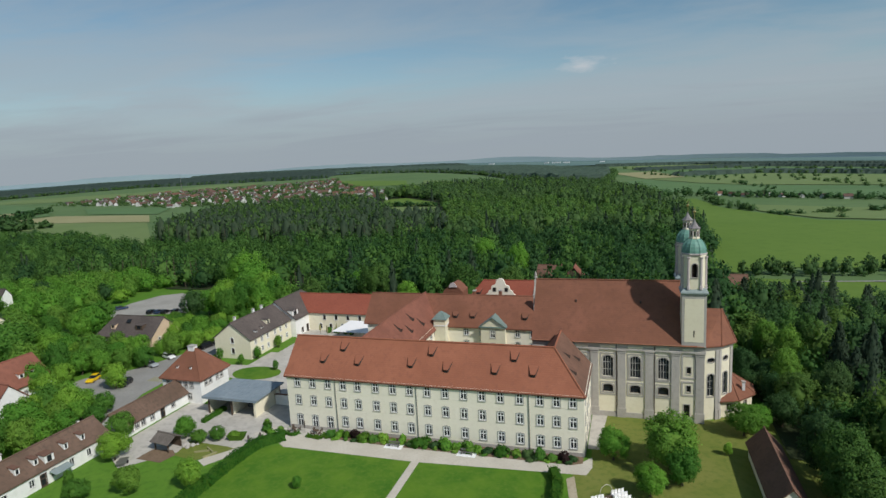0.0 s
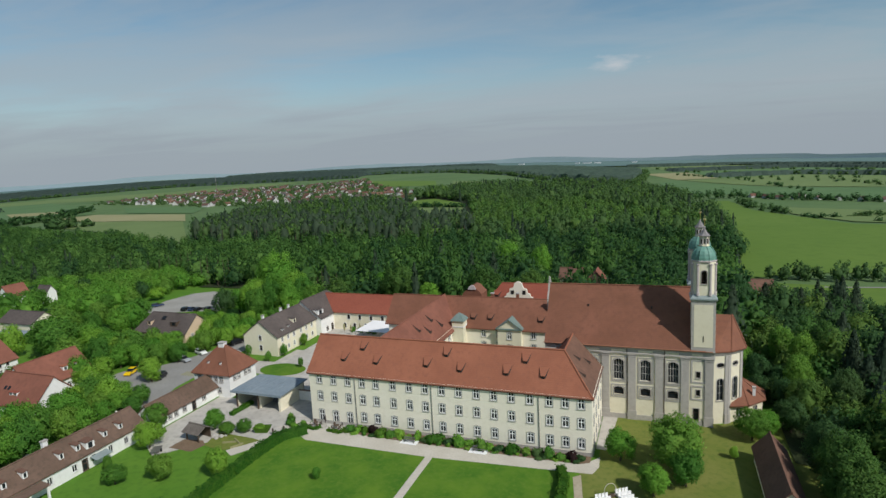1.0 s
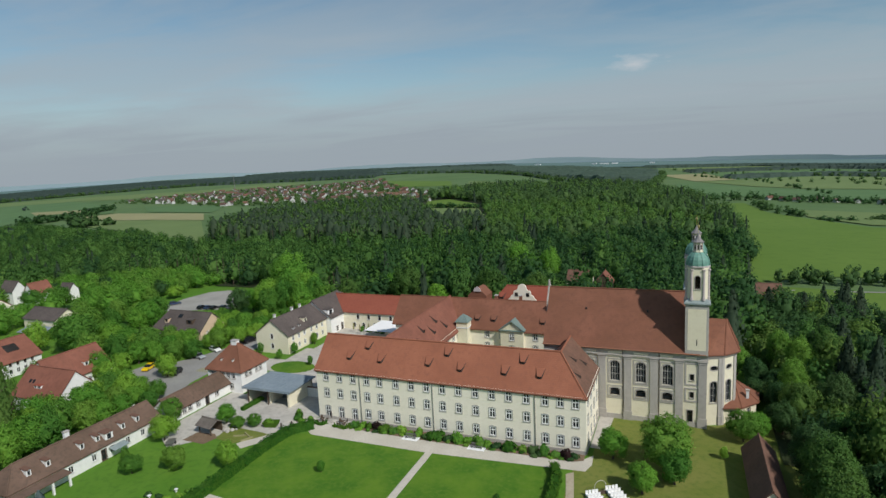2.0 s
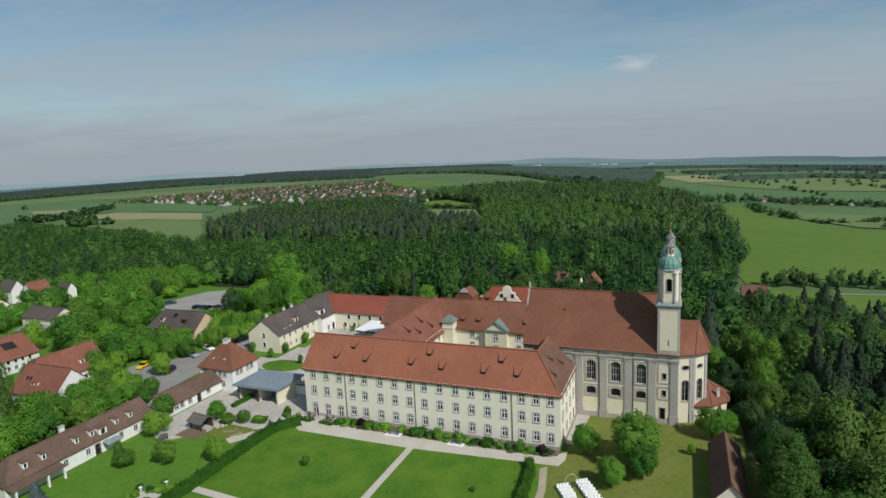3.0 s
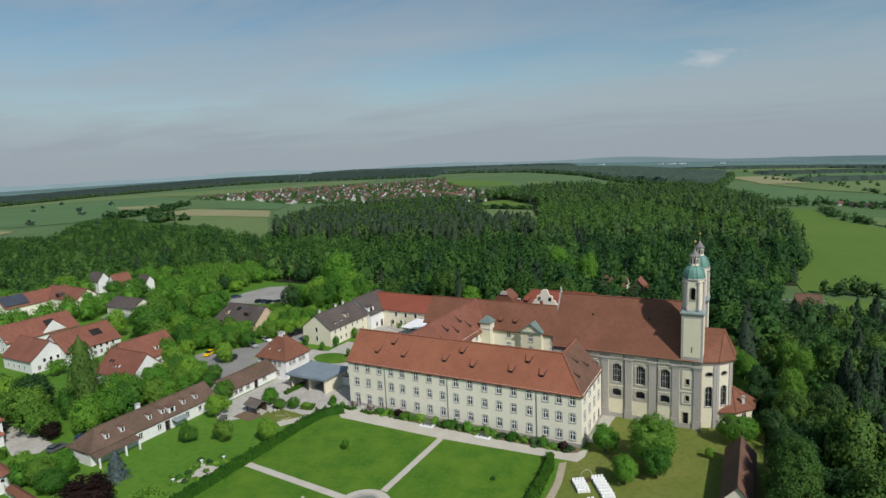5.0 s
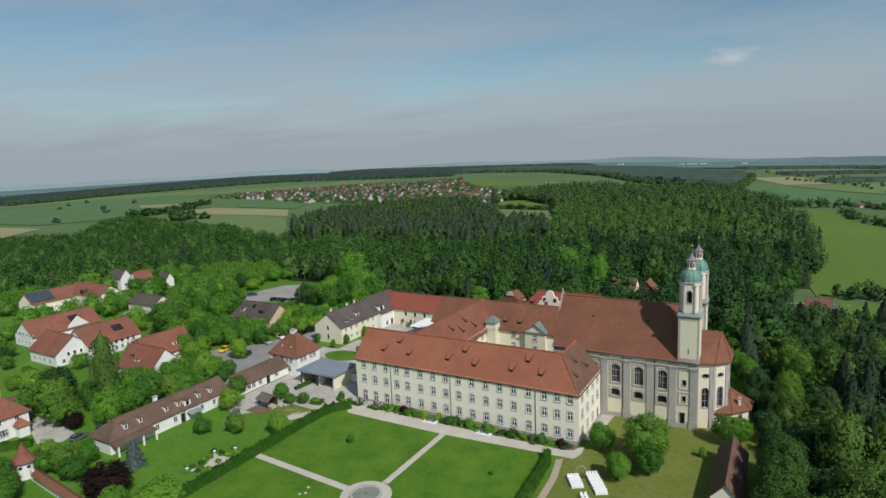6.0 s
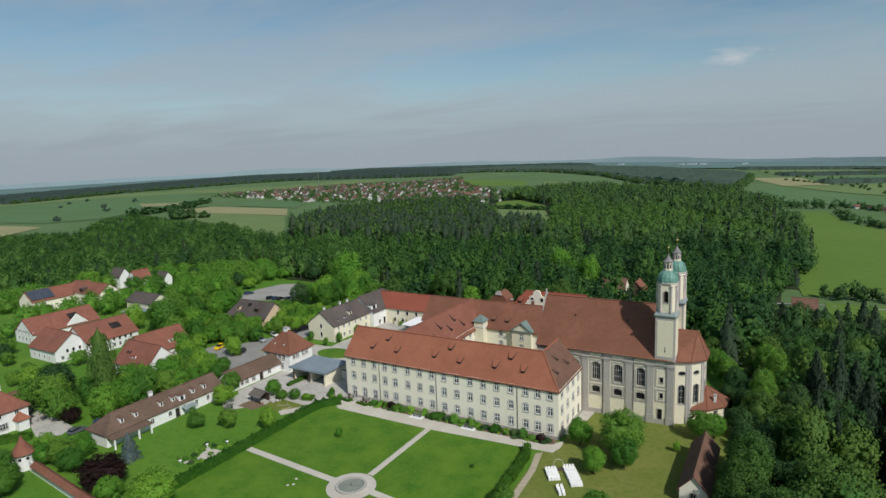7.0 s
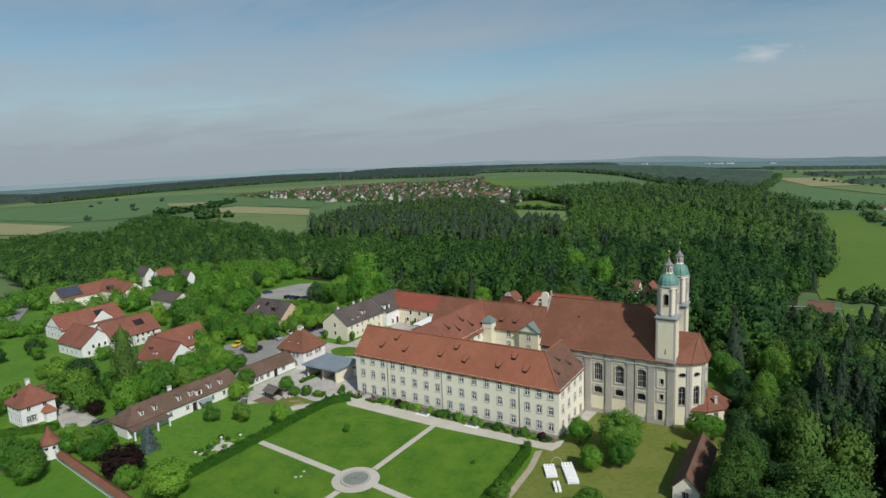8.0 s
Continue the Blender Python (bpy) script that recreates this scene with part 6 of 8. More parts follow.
def hedge(path, w, h, label, seed):
    ob = thing("hedge", label, "hedge")
    core, pts = Geo(), []
    rng = random.Random(seed)
    for (xa, ya), (xb, yb) in zip(path, path[1:]):
        ln = math.hypot(xb - xa, yb - ya)
        dx, dy = (xb - xa) / ln, (yb - ya) / ln
        nx, ny = -dy, dx
        k = w / 2 - 0.12
        core.prism([(xa - nx * k, ya - ny * k), (xb - nx * k, yb - ny * k), (xb + nx * k, yb + ny * k), (xa + nx * k, ya + ny * k)], 0, h - 0.12)
        for _ in range(int(ln * (w + 2 * h) * 14)):
            t, s = rng.random() * ln, rng.random() * (w + 2 * h)
            bulge = 1 + 0.10 * math.sin(t * 1.7) + rng.uniform(-0.08, 0.08)
            if s < h:
                o, z, n = -w / 2 * bulge, s * bulge, (-nx, -ny, 0.3)
            elif s < h + w:
                o, z, n = s - h - w / 2, h * bulge, (0, 0, 1)
            else:
                o, z, n = w / 2 * bulge, (s - h - w) * bulge, (nx, ny, 0.3)
            pts.append(((xa + dx * t + nx * o, ya + dy * t + ny * o, z), n))
    part("core", core, M["hedge"], ob)
    part("leaves", leafy(pts, seed, 0.17, "hedge"), None, ob)
    return ob


hedge([(-55.4, -4.9), (-58.6, -8.6), (-59.2, -14), (-59.0, -52)], 1.7, 1.7, "clipped green hedge along the lawn edge", 5)
hedge([(-4.6, -6.6), (-3.4, -9.5), (-2.9, -18), (-2.4, -32)], 1.5, 1.5, "clipped green hedge beside the churchyard", 6)
hedge([(-76.4, -2.2), (-76.0, 4.4)], 1.1, 0.9, "short low hedge in the yard", 7)
hedge([(-57.6, -2.8), (-54.4, -3.4), (-53.8, -2.2)], 0.7, 0.6, "low box hedge round the terrace", 8)
hedge([(-51.6, -3.1), (-48.6, -3.5), (-48.2, -1.8)], 0.7, 0.6, "low box hedge round the terrace", 9)
hedge([(-118.0, -61.4), (-112.4, -56.0), (-108.2, -51.2)], 1.8, 1.6, "clipped hedge before the villa", 10)

BUSH = {}


def bush(x, y, r, h, mat, seed, name="bush", label="rounded green bush", category="bush"):
    key = (mat, seed % 3)
    if key not in BUSH:
        rng = random.Random(seed)
        pts = []
        lobes = [Vector((0, 0, 0.25))] + [Vector((math.cos(t) * 0.42, math.sin(t) * 0.42, rng.uniform(0.05, 0.45))) for t in [rng.uniform(0, 6.28) for _ in range(5)]]
        for i in range(760):
            c = rng.choice(lobes)
            d = Vector((rng.gauss(0, 1), rng.gauss(0, 1), rng.gauss(0.25, 1))).normalized()
            p = c + d * (0.42 + 0.12 * noise.noise(d * 2.3 + Vector((seed, 0, 0))) + rng.uniform(0, 0.18))
            if p.z > 0.02:
                pts.append((tuple(p), tuple(d + p * 0.4)))
        BUSH[key] = leafy(pts, seed, 0.115, mat)
    ob = thing(name, label, category, pose(x, y, land(x, y), 0, 0, seed * 53 % 360))
    part("leaves", BUSH[key], None, ob, at=Matrix.Diagonal((r, r, h, 1)))
    part("stem", Geo().tube((0, 0, 0), (0, 0, h * 0.7), 0.06, 5), M["bark"], ob)
    return ob


sheet("flower_border", [(-47.6, -0.1), (-47.6, -2.9), (-36, -3.3), (-20, -3.3), (-2, -3.1), (-0.2, -2.2), (-0.2, -0.1)], 0.05, "soil", "bare earth border with shrubs along the wall", "border")
rng = random.Random(8)
for i, (x, r, h, mat) in enumerate(((-47.0, 1.0, 1.5, "leaf"), (-45.4, 0.9, 1.2, "leaf_light"), (-43.8, 0.9, 1.3, "hedge"), (-42.2, 1.1, 1.8, "leaf_purple"), (-40.2, 1.3, 1.5, "hedge"), (-38.0, 1.0, 1.3, "leaf"),
                                    (-36.4, 0.9, 1.6, "leaf_light"), (-34.6, 0.8, 0.8, "leaf"), (-32.6, 0.9, 1.7, "leaf_light"), (-30.8, 0.9, 1.0, "leaf"), (-28.8, 1.7, 1.6, "hedge"), (-26.2, 1.0, 1.2, "leaf_dark"),
                                    (-24.2, 1.2, 2.0, "leaf_light"), (-22.2, 1.0, 1.2, "leaf_light"), (-20.0, 1.3, 1.9, "leaf"), (-18.2, 0.9, 1.2, "leaf_light"), (-16.4, 1.0, 1.0, "leaf_dark"), (-13.4, 1.6, 1.6, "hedge"),
                                    (-11.2, 0.9, 1.1, "leaf"), (-9.4, 1.0, 1.3, "leaf_dark"), (-7.4, 1.0, 2.0, "leaf"), (-5.4, 1.0, 1.2, "leaf"), (-3.4, 1.1, 1.6, "leaf_purple"), (-1.8, 0.8, 1.0, "leaf_dark"))):
    bush(x, -1.75 + rng.uniform(-0.3, 0.2), r * 1.2, h * 1.0, mat, 20 + i, label="dark red-leaved shrub in the border" if mat == "leaf_purple" else "green shrub in the border by the wall", name="shrub", category="shrub")
for i in range(26):
    x = -47.2 + i * 1.8 + rng.uniform(-0.4, 0.4)
    if min(abs(x + 33.6), abs(x + 19.9)) > 2.1:
        bush(x, -2.75 + rng.uniform(-0.3, 0.3), rng.uniform(0.5, 0.95), rng.uniform(0.4, 0.85), rng.choice(("leaf", "leaf_light", "hedge", "leaf", "leaf_dark")), 60 + i, name="shrub", category="shrub", label="low green cushion shrub beside the gravel walk")

for i, (x, y, r, h, mat) in enumerate(((-60.6, -2.6, 1.2, 1.3, "leaf"), (-59.2, -3.6, 1.0, 1.1, "leaf_light"), (-61.8, -1.2, 1.1, 1.5, "hedge"), (-58.4, -1.6, 0.8, 0.9, "leaf"), (-62.6, 0.2, 0.9, 1.1, "leaf_light"))):
    bush(x, y, r, h, mat, 140 + i, label="green bush at the corner of the wing")
fountain = thing("fountain", "round garden fountain with stone rim and still water", "fountain", pose(*FOUNTAIN, 0))
part("water", Geo().lathe(0, 0, [(2.55, 0.0), (2.55, 0.22)], 40), M["water"], fountain, "murky pool water")
for i in range(24):
    a = 2 * math.pi * i / 24
    g = Geo()
    s = 2 * math.pi / 24 * 0.46
    poly = [((r) * math.cos(t), (r) * math.sin(t)) for r, t in ((2.45, -s), (2.95, -s), (2.95, s), (2.45, s))]
    g.prism(poly, 0, 0.36 if i % 3 else 0.42)
    part("rim_stone", g, M["grey" if i % 3 else "trim"], fountain, at=pose(0, 0, 0, 0, 0, math.degrees(a)))
part("spout", Geo().lathe(0, 0, [(0.18, 0), (0.14, 0.5), (0.05, 0.7)], 8), M["metal"], fountain)

# trees that stand singly
T = "green leafy tree standing in the grass"
SINGLE = [  # x, y, radius, height, leaves, kind
    (13.4, -1.2, 5.2, 10.5, "leaf", "broad"), (14.9, -5.4, 3.4, 5.6, "leaf", "broad"), (10.2, -9.6, 2.9, 4.6, "leaf_light", "broad"), (4.6, 0.0, 3.1, 5.0, "leaf_light", "broad"),
    (26.4, 13.2, 3.2, 6.5, "leaf", "broad"), (28.6, 14.6, 2.6, 6.0, "leaf_light", "broad"), (22.8, 5.4, 0.8, 2.6, "leaf_light", "broad"), (-0.5, -27.5, 2.2, 3.6, "leaf", "broad"), (14.5, -24.0, 3.2, 4.4, "leaf", "broad"),
    (-43.8, -19.4, 0.85, 2.4, "leaf_light", "broad"), (-11.5, -17.8, 0.6, 0.7, "leaf", "broad"), (-38.6, -45.0, 0.5, 1.4, "leaf", "broad"),
    (-61.4, -23.4, 2.4, 4.6, "leaf_light", "broad"), (-70.6, -26.8, 2.8, 4.0, "leaf", "broad"), (-77.4, -30.4, 2.3, 3.2, "leaf", "broad"), (-82.2, -18.6, 3.0, 4.8, "leaf_light", "broad"), (-82.4, -27.6, 0.8, 3.4, "leaf", "broad"),
    (-87.6, -11.6, 3.0, 5.0, "leaf", "broad"), (-75.2, -8.4, 2.6, 3.8, "leaf_light", "broad"), (-71.4, -9.2, 1.9, 2.4, "leaf", "broad"), (-68.4, -7.6, 1.9, 2.8, "leaf", "broad"), (-65.4, -6.6, 1.3, 1.6, "leaf_light", "broad"),
    (-98.6, 31.6, 1.0, 3.8, "leaf", "broad"), (-90.2, 29.4, 0.9, 3.2, "leaf_light", "broad"), (-88.6, 34.4, 1.1, 3.8, "leaf_light", "broad"), (-78.6, 27.6, 0.8, 3.0, "leaf", "broad"), (-88.4, 44.0, 1.3, 4.0, "leaf", "broad"),
    (-56.2, -55.6, 4.8, 7.8, "leaf_light", "broad"), (-70.9, -56.2, 5.4, 7.2, "leaf_purple", "broad"), (-77.6, -46.6, 2.5, 6.0, "needles_blue", "conifer"), (-111.7, -31.6, 3.7, 20.5, "leaf_wood", "column"),
    (-88.6, -54.4, 3.2, 5.2, "leaf", "broad"), (-83.6, -55.2, 3.0, 4.6, "leaf", "broad"), (-91.0, -50.6, 2.4, 4.8, "leaf_light", "broad"), (-91.4, -65.0, 4.4, 7.6, "leaf", "broad"), (-97.4, -67.0, 4.2, 8.0, "leaf", "broad"), (-86.6, -66.4, 3.8, 6.4, "leaf", "broad"), (-95.6, -54.0, 2.6, 4.6, "leaf_light", "broad"), (-92.4, -56.2, 2.6, 4.2, "leaf_light", "broad"), (-87.6, -50.6, 2.8, 4.8, "leaf_light", "broad"), (-100.6, -71.0, 4.0, 7.0, "leaf", "broad"), (-65.4, -58.2, 2.8, 4.6, "leaf_light", "broad"), (-130.6, -57.0, 3.4, 6.5, "leaf", "broad"), (-127.6, -61.6, 3.0, 5.0, "leaf_light", "broad"), (-133.4, -50.4, 3.4, 7.0, "leaf", "broad"),
    (-112.6, -42.8, 4.6, 9.0, "leaf", "broad"), (-118.4, -41.0, 5.0, 11.0, "leaf", "broad"), (-124.6, -36.4, 5.0, 11.5, "leaf_dark", "broad"), (-107.6, -42.6, 2.2, 4.4, "leaf_purple", "broad"), (-133.0, -34.6, 4.2, 9.0, "leaf", "broad"), (-150.0, -36.0, 2.2, 4.0, "leaf", "broad"),
    (-150.6, -17.6, 3.0, 4.4, "leaf_light", "broad"), (-148.6, -12.0, 2.6, 3.4, "leaf", "broad"), (-179.0, -26.0, 3.2, 5.0, "leaf_dark", "broad"), (-181.0, -36.0, 3.0, 4.6, "leaf_dark", "broad"), (-172.0, -28.0, 2.4, 4.2, "leaf", "broad"), (-186.0, -22.0, 3.2, 6.0, "leaf", "broad"),
    (-160.0, -28.0, 1.8, 3.4, "leaf", "broad"), (-112.2, -22.4, 4.2, 8.0, "leaf_light", "broad"), (-107.5, -2.1, 2.6, 4.4, "leaf_light", "broad"), (-101.6, -2.4, 2.6, 4.2, "leaf", "broad"), (-103.8, -7.2, 2.8, 4.4, "leaf_light", "broad"), (-98.0, -7.9, 2.4, 4.0, "leaf", "broad"), (-106.6, -9.6, 2.8, 5.0, "leaf", "broad"), (-101.4, -12.6, 2.6, 4.6, "leaf_light", "broad"),
    (-168.6, 29.4, 6.2, 11.5, "leaf", "broad"), (-222.6, 56.9, 6.4, 11.0, "leaf", "broad"), (-306.4, 71.9, 6.6, 12.0, "leaf_light", "broad"), (-130.9, 20.6, 5.2, 9.5, "leaf", "broad"), (-151.3, 23.6, 5.0, 9.5, "leaf_light", "broad"), (-253.6, 66.3, 5.2, 8.0, "leaf", "broad"), (-101.6, -17.5, 3.4, 6.4, "leaf_light", "broad"),
    (-140, 103, 8.0, 19.0, "leaf_light", "broad"), (-150, 110, 6.4, 16.0, "leaf", "broad"), (-88, 97, 5.0, 12.5, "leaf_light", "broad"), (-60, 176, 7.0, 22.0, "leaf_light", "broad"), (-42, 168, 6.2, 20.0, "leaf_light", "broad"), (-52, 172, 5.0, 17.0, "leaf", "broad"),
    (-154, 16, 7.4, 14.0, "leaf", "broad"), (-165, 22, 5.8, 11.5, "leaf", "broad"), (-147, 22, 4.4, 9.0, "leaf_light", "broad"), (-140, 21.5, 4.2, 8.6, "leaf_light", "broad"), (-133, 20, 4.0, 8.2, "leaf_light", "broad"), (-125, 30, 3.6, 7.0, "leaf_light", "broad"),
    (-129, 3.5, 3.6, 8.0, "leaf_light", "broad"), (-121, -0.5, 3.6, 7.4, "leaf_light", "broad"), (-113.4, -1.6, 3.2, 6.4, "leaf_light", "broad"), (-107.5, -16.5, 4.6, 9.0, "leaf_light", "broad"), (-137, 67, 4.2, 11.0, "leaf_dark", "broad"), (-188, 72, 4.2, 7.0, "leaf", "broad"), (-187, 84, 3.6, 6.0, "leaf_light", "broad"), (-190, 62, 4.2, 8.0, "leaf", "broad"),
    (-129, 15.5, 3.2, 7.0, "leaf_light", "broad"), (-125, 17.5, 3.2, 7.0, "leaf_light", "broad"), (-120.6, 20.5, 3.0, 6.4, "leaf", "broad"), (-126, 24.5, 3.2, 6.6, "leaf_light", "broad"), (-127.6, 9.0, 2.8, 6.0, "leaf_light", "broad"),
    (-126, 87, 7.6, 18.0, "leaf_light", "broad"), (-116, 82, 5.6, 15.0, "leaf_light", "broad"), (-108, 80, 4.6, 11.0, "leaf", "broad"), (-99, 82, 5.0, 13.0, "leaf_wood", "broad"), (-64, 84, 5.0, 12.0, "leaf_light", "broad"), (-46, 90, 6.4, 17.0, "leaf_wood", "broad"), (-30, 88, 6.0, 16.0, "leaf_wood", "broad"), (-78, 90, 6.8, 17.0, "leaf_wood", "broad"),
    (47.5, -13.0, 7.4, 15.5, "leaf_wood", "broad"), (43.0, 7.0, 4.6, 12.0, "leaf_wood", "broad"), (61.0, 17.0, 5.4, 21.0, "needles", "conifer"), (55.0, 19.0, 4.6, 19.0, "needles", "conifer"), (68.0, 10.0, 5.2, 22.0, "needles", "conifer"), (49.5, 11.0, 3.0, 12.5, "needles", "conifer"), (63.0, 30.0, 5.0, 21.0, "needles", "conifer"), (54.0, 33.0, 4.2, 17.0, "needles", "conifer"), (71.0, -4.0, 5.0, 20.0, "needles", "conifer"),
    (37.0, 33.0, 3.4, 11.0, "leaf", "broad"), (40.0, 43.0, 3.6, 12.5, "leaf", "broad"), (47.0, 36.0, 4.0, 16.0, "needles", "conifer"), (37.0, 52.0, 3.6, 11.5, "leaf", "broad"), (36.4, 23.0, 3.4, 9.5, "leaf_wood", "broad"), (43.0, 25.0, 3.6, 11.5, "leaf_dark", "broad"), (46.0, 54.0, 4.0, 13.0, "leaf_wood", "broad"), (25.4, 54.0, 3.2, 7.5, "leaf", "broad"), (28.0, 48.6, 3.2, 7.5, "leaf", "broad"), (23.4, 61.0, 3.4, 8.5, "leaf_wood", "broad"),
    (36.0, -5.6, 4.6, 12.5, "leaf_wood", "broad"), (35.8, -12.0, 4.8, 12.0, "leaf_wood", "broad"), (36.0, -18.6, 4.6, 11.5, "leaf_wood", "broad"), (35.6, 0.8, 4.0, 11.0, "leaf_dark", "broad"), (41.0, -22.0, 5.4, 13.0, "leaf_wood", "broad"), (36.6, -25.0, 4.4, 10.0, "leaf_wood", "broad"),
]
for i, (x, y, r, h, mat, kind) in enumerate(SINGLE):
    if kind == "broad" and 2 < r and r > 0.5 * h and h < 6:
        r, h = r * 0.95, h * 1.22
    names = {"needles_blue": ("spruce", "blue-grey spruce beside the long low house"), "needles": ("fir", "tall dark fir in the wood beside the church"), "leaf_purple": ("copper_beech", "dark purple-leaved copper beech"), "leaf_light": ("tree", "light green leafy tree in the grounds")}
    nm, lb = ("poplar", "tall slender poplar beside the white houses") if kind == "column" else names.get(mat, ("tree", T))
    tree(x, y, r, h, mat, kind, i, nm, lb, light=kind == "broad" and x < -95, bare=0.02 if kind == "conifer" else 0.04 if h < 3 or kind == "column" else 0.10)
rng = random.Random(17)
GROVES = [([(-116, -36), (-99.5, -38), (-99.5, -14), (-106, -3), (-113, -6), (-114, -20)], 5.8, (2.6, 4.0), (6.0, 10.0)),
          ([(-142, -38), (-122, -47), (-121, -37), (-140, -28)], 7.0, (3.2, 4.6), (7, 11)),
          ([(-150, -6), (-138, -6), (-138, 8), (-152, 8)], 6.0, (2.4, 3.6), (4, 7)),
          ([(-152, 8), (-124, 9), (-118, 16), (-116, 20), (-156, 20)], 7.0, (2.8, 4.2), (7, 11)),
          ([(-156, 22), (-116, 22), (-112, 30), (-114, 40), (-124, 34), (-150, 32)], 5.2, (2.0, 3.0), (4.6, 7.4)),
          ([(-122, 1), (-112, 0), (-109, 9), (-116, 13), (-123, 10)], 5.0, (2.2, 3.2), (5, 7.5)),
          ([(-30, 112), (-6, 112), (-10, 138), (-32, 140)], 7.0, (3.0, 4.2), (4.0, 6.0)),
          ([(-150, 51), (-112, 51), (-112, 62), (-128, 66), (-150, 63)], 7.0, (2.0, 2.8), (3.2, 5.0)),
          ([(-178, 12), (-162, 10), (-158, 34), (-154, 52), (-178, 56), (-176, 46), (-172, 40)], 8.4, (3.2, 4.8), (7, 11)),
          ([(-196, 14), (-180, 12), (-178, 36), (-190, 31)], 5.2, (1.9, 2.7), (3.2, 5.2)),
          ([(-232, -2), (-206, -2), (-204, 28), (-212, 44), (-190, 48), (-190, 96), (-240, 104), (-232, 60)], 9.0, (3.2, 4.8), (6.5, 11)),
          ([(-320, -6), (-272, -10), (-272, 60), (-300, 96), (-350, 110)], 10, (4.0, 5.8), (7, 11)),
          ([(-272, 86), (-200, 98), (-190, 112), (-240, 148), (-330, 126), (-330, 100)], 9.5, (3.6, 5.0), (6, 9)),
          ([(-136, 80), (-112, 70), (-104, 84), (-126, 92)], 7.0, (3.2, 4.4), (7, 11)),
          ([(-232, -30), (-206, -30), (-206, -10), (-232, -8)], 8.5, (3.2, 4.6), (5, 8)),
          ([(-140, 70), (-120, 66), (-106, 78), (-122, 92), (-138, 96)], 7.4, (3.6, 5.4), (9, 14)),
          ([(-150, 51), (-130, 51), (-126, 60), (-148, 63)], 4.6, (1.8, 2.6), (3, 5)),
          ([(-124, 40), (-110, 34), (-107, 54), (-113, 66), (-125, 58)], 5.0, (2.0, 3.0), (4, 7)),
          ([(-222, 58), (-192, 62), (-190, 104), (-222, 108)], 8.0, (3.4, 4.8), (6, 10)),
          ([(30.5, 20), (35, 12), (36, 34), (33, 60), (29, 44)], 5.5, (2.4, 3.4), (5, 8))]
COTTAGE_GARDEN = [(-250, 90), (-244, 72), (-208, 50), (-204, 58)]
far_grove = {"leaf": [], "leaf_light": [], "leaf_dark": []}
for gi, (poly, gap, rr, hh) in enumerate(GROVES):
    for i, (x, y) in enumerate(scatter(poly, gap, 40 + gi, (COTTAGE_GARDEN,))):
        if abs((x + 118.5) * 0.62 + (y - 7.5) * 0.78) < 6.0 and -12 < (x + 118.5) * 0.78 - (y - 7.5) * 0.62 < 15:
            continue  # the parking place stays open
        mat = rng.choices(("leaf", "leaf_light", "leaf_dark"), (0.34, 0.62, 0.04) if x < 0 else (0.4, 0.0, 0.6))[0]
        r, h = rng.uniform(*rr), rng.uniform(*hh)
        if x < -186 or y > 95:
            far_grove[mat].append((x, y, land(x, y) - 0.6, r, h))
            continue
        tree(x, y, r, h, mat, "broad", rng.randrange(1000), light=True, bare=0.03, label="leafy tree crowded among the houses" if mat != "leaf_light" else "light green leafy tree among the houses")
for i, (mat, spots) in enumerate(far_grove.items()):
    woodland("orchard_trees", spots, mat, "broad", 900, 0.066, "leafy trees crowded behind the farthest houses", 90 + i, 18)


# ---- fields, village and distance ----
def clip(poly, axis, value, keep_above):
    out = []
    for i in range(len(poly)):
        a, b = poly[i - 1], poly[i]
        ia, ib = (a[axis] >= value) == keep_above, (b[axis] >= value) == keep_above
        if ia != ib:
            t = (value - a[axis]) / (b[axis] - a[axis])
            out.append((a[0] + (b[0] - a[0]) * t, a[1] + (b[1] - a[1]) * t))
        if ib:
            out.append(b)
    return out


def drape(name, poly, mat, label, category="field", lift=0.7, step=60.0):
    """A sheet that follows the lie of the land."""
    g = Geo()
    xs, ys = [p[0] for p in poly], [p[1] for p in poly]
    x = math.floor(min(xs) / step) * step
    while x < max(xs):
        col = clip(clip(poly, 0, x, True), 0, x + step, False)
        y = math.floor(min(ys) / step) * step
        while col and y < max(ys):
            cell = clip(clip(col, 1, y, True), 1, y + step, False)
            if len(cell) > 2:
                g.add([(a, b, land(a, b) + lift) for a, b in cell], [tuple(range(len(cell)))])
            y += step
        x += step
    return structure(name, g, M[mat], label, category)


drape("field", [(36, 607), (40, 638), (80, 654), (90, 535), (110, 484), (143, 411), (177, 400), (50.6, 400)], "crop", "far end of the wide green crop field", lift=0.34, step=20)
drape("field", [(177, 400), (300, 352), (300, 224), (77, 222), (49, 205), (46, 240), (53, 312), (50.6, 400)], "crop", "wide even green crop field below the wood", lift=0.34, step=20)
drape("field", [(118, 560), (300, 455), (300, 370), (178, 412), (146, 424), (116, 490)], "crop_pale", "rough pale meadow between field and stream")
drape("field", [(40, 1203), (122, 1010), (184, 935), (349, 890), (470, 840), (560, 1200), (299, 1425), (122, 1260)], "crop_pale", "pale green field in the plain")
drape("field", [(-45, 1599), (36, 1215), (118, 1272), (70, 1660)], "crop_dry", "pale stubble field at the wood's edge")
drape("field", [(60, 1700), (110, 1400), (310, 1480), (600, 1260), (900, 1500), (420, 2050)], "crop_hazed", "field far out in the plain, tinted with blue-green haze")
drape("field", [(-60, 2300), (40, 1800), (380, 2100), (300, 2500)], "crop_pale", "pale green field far out in the plain")
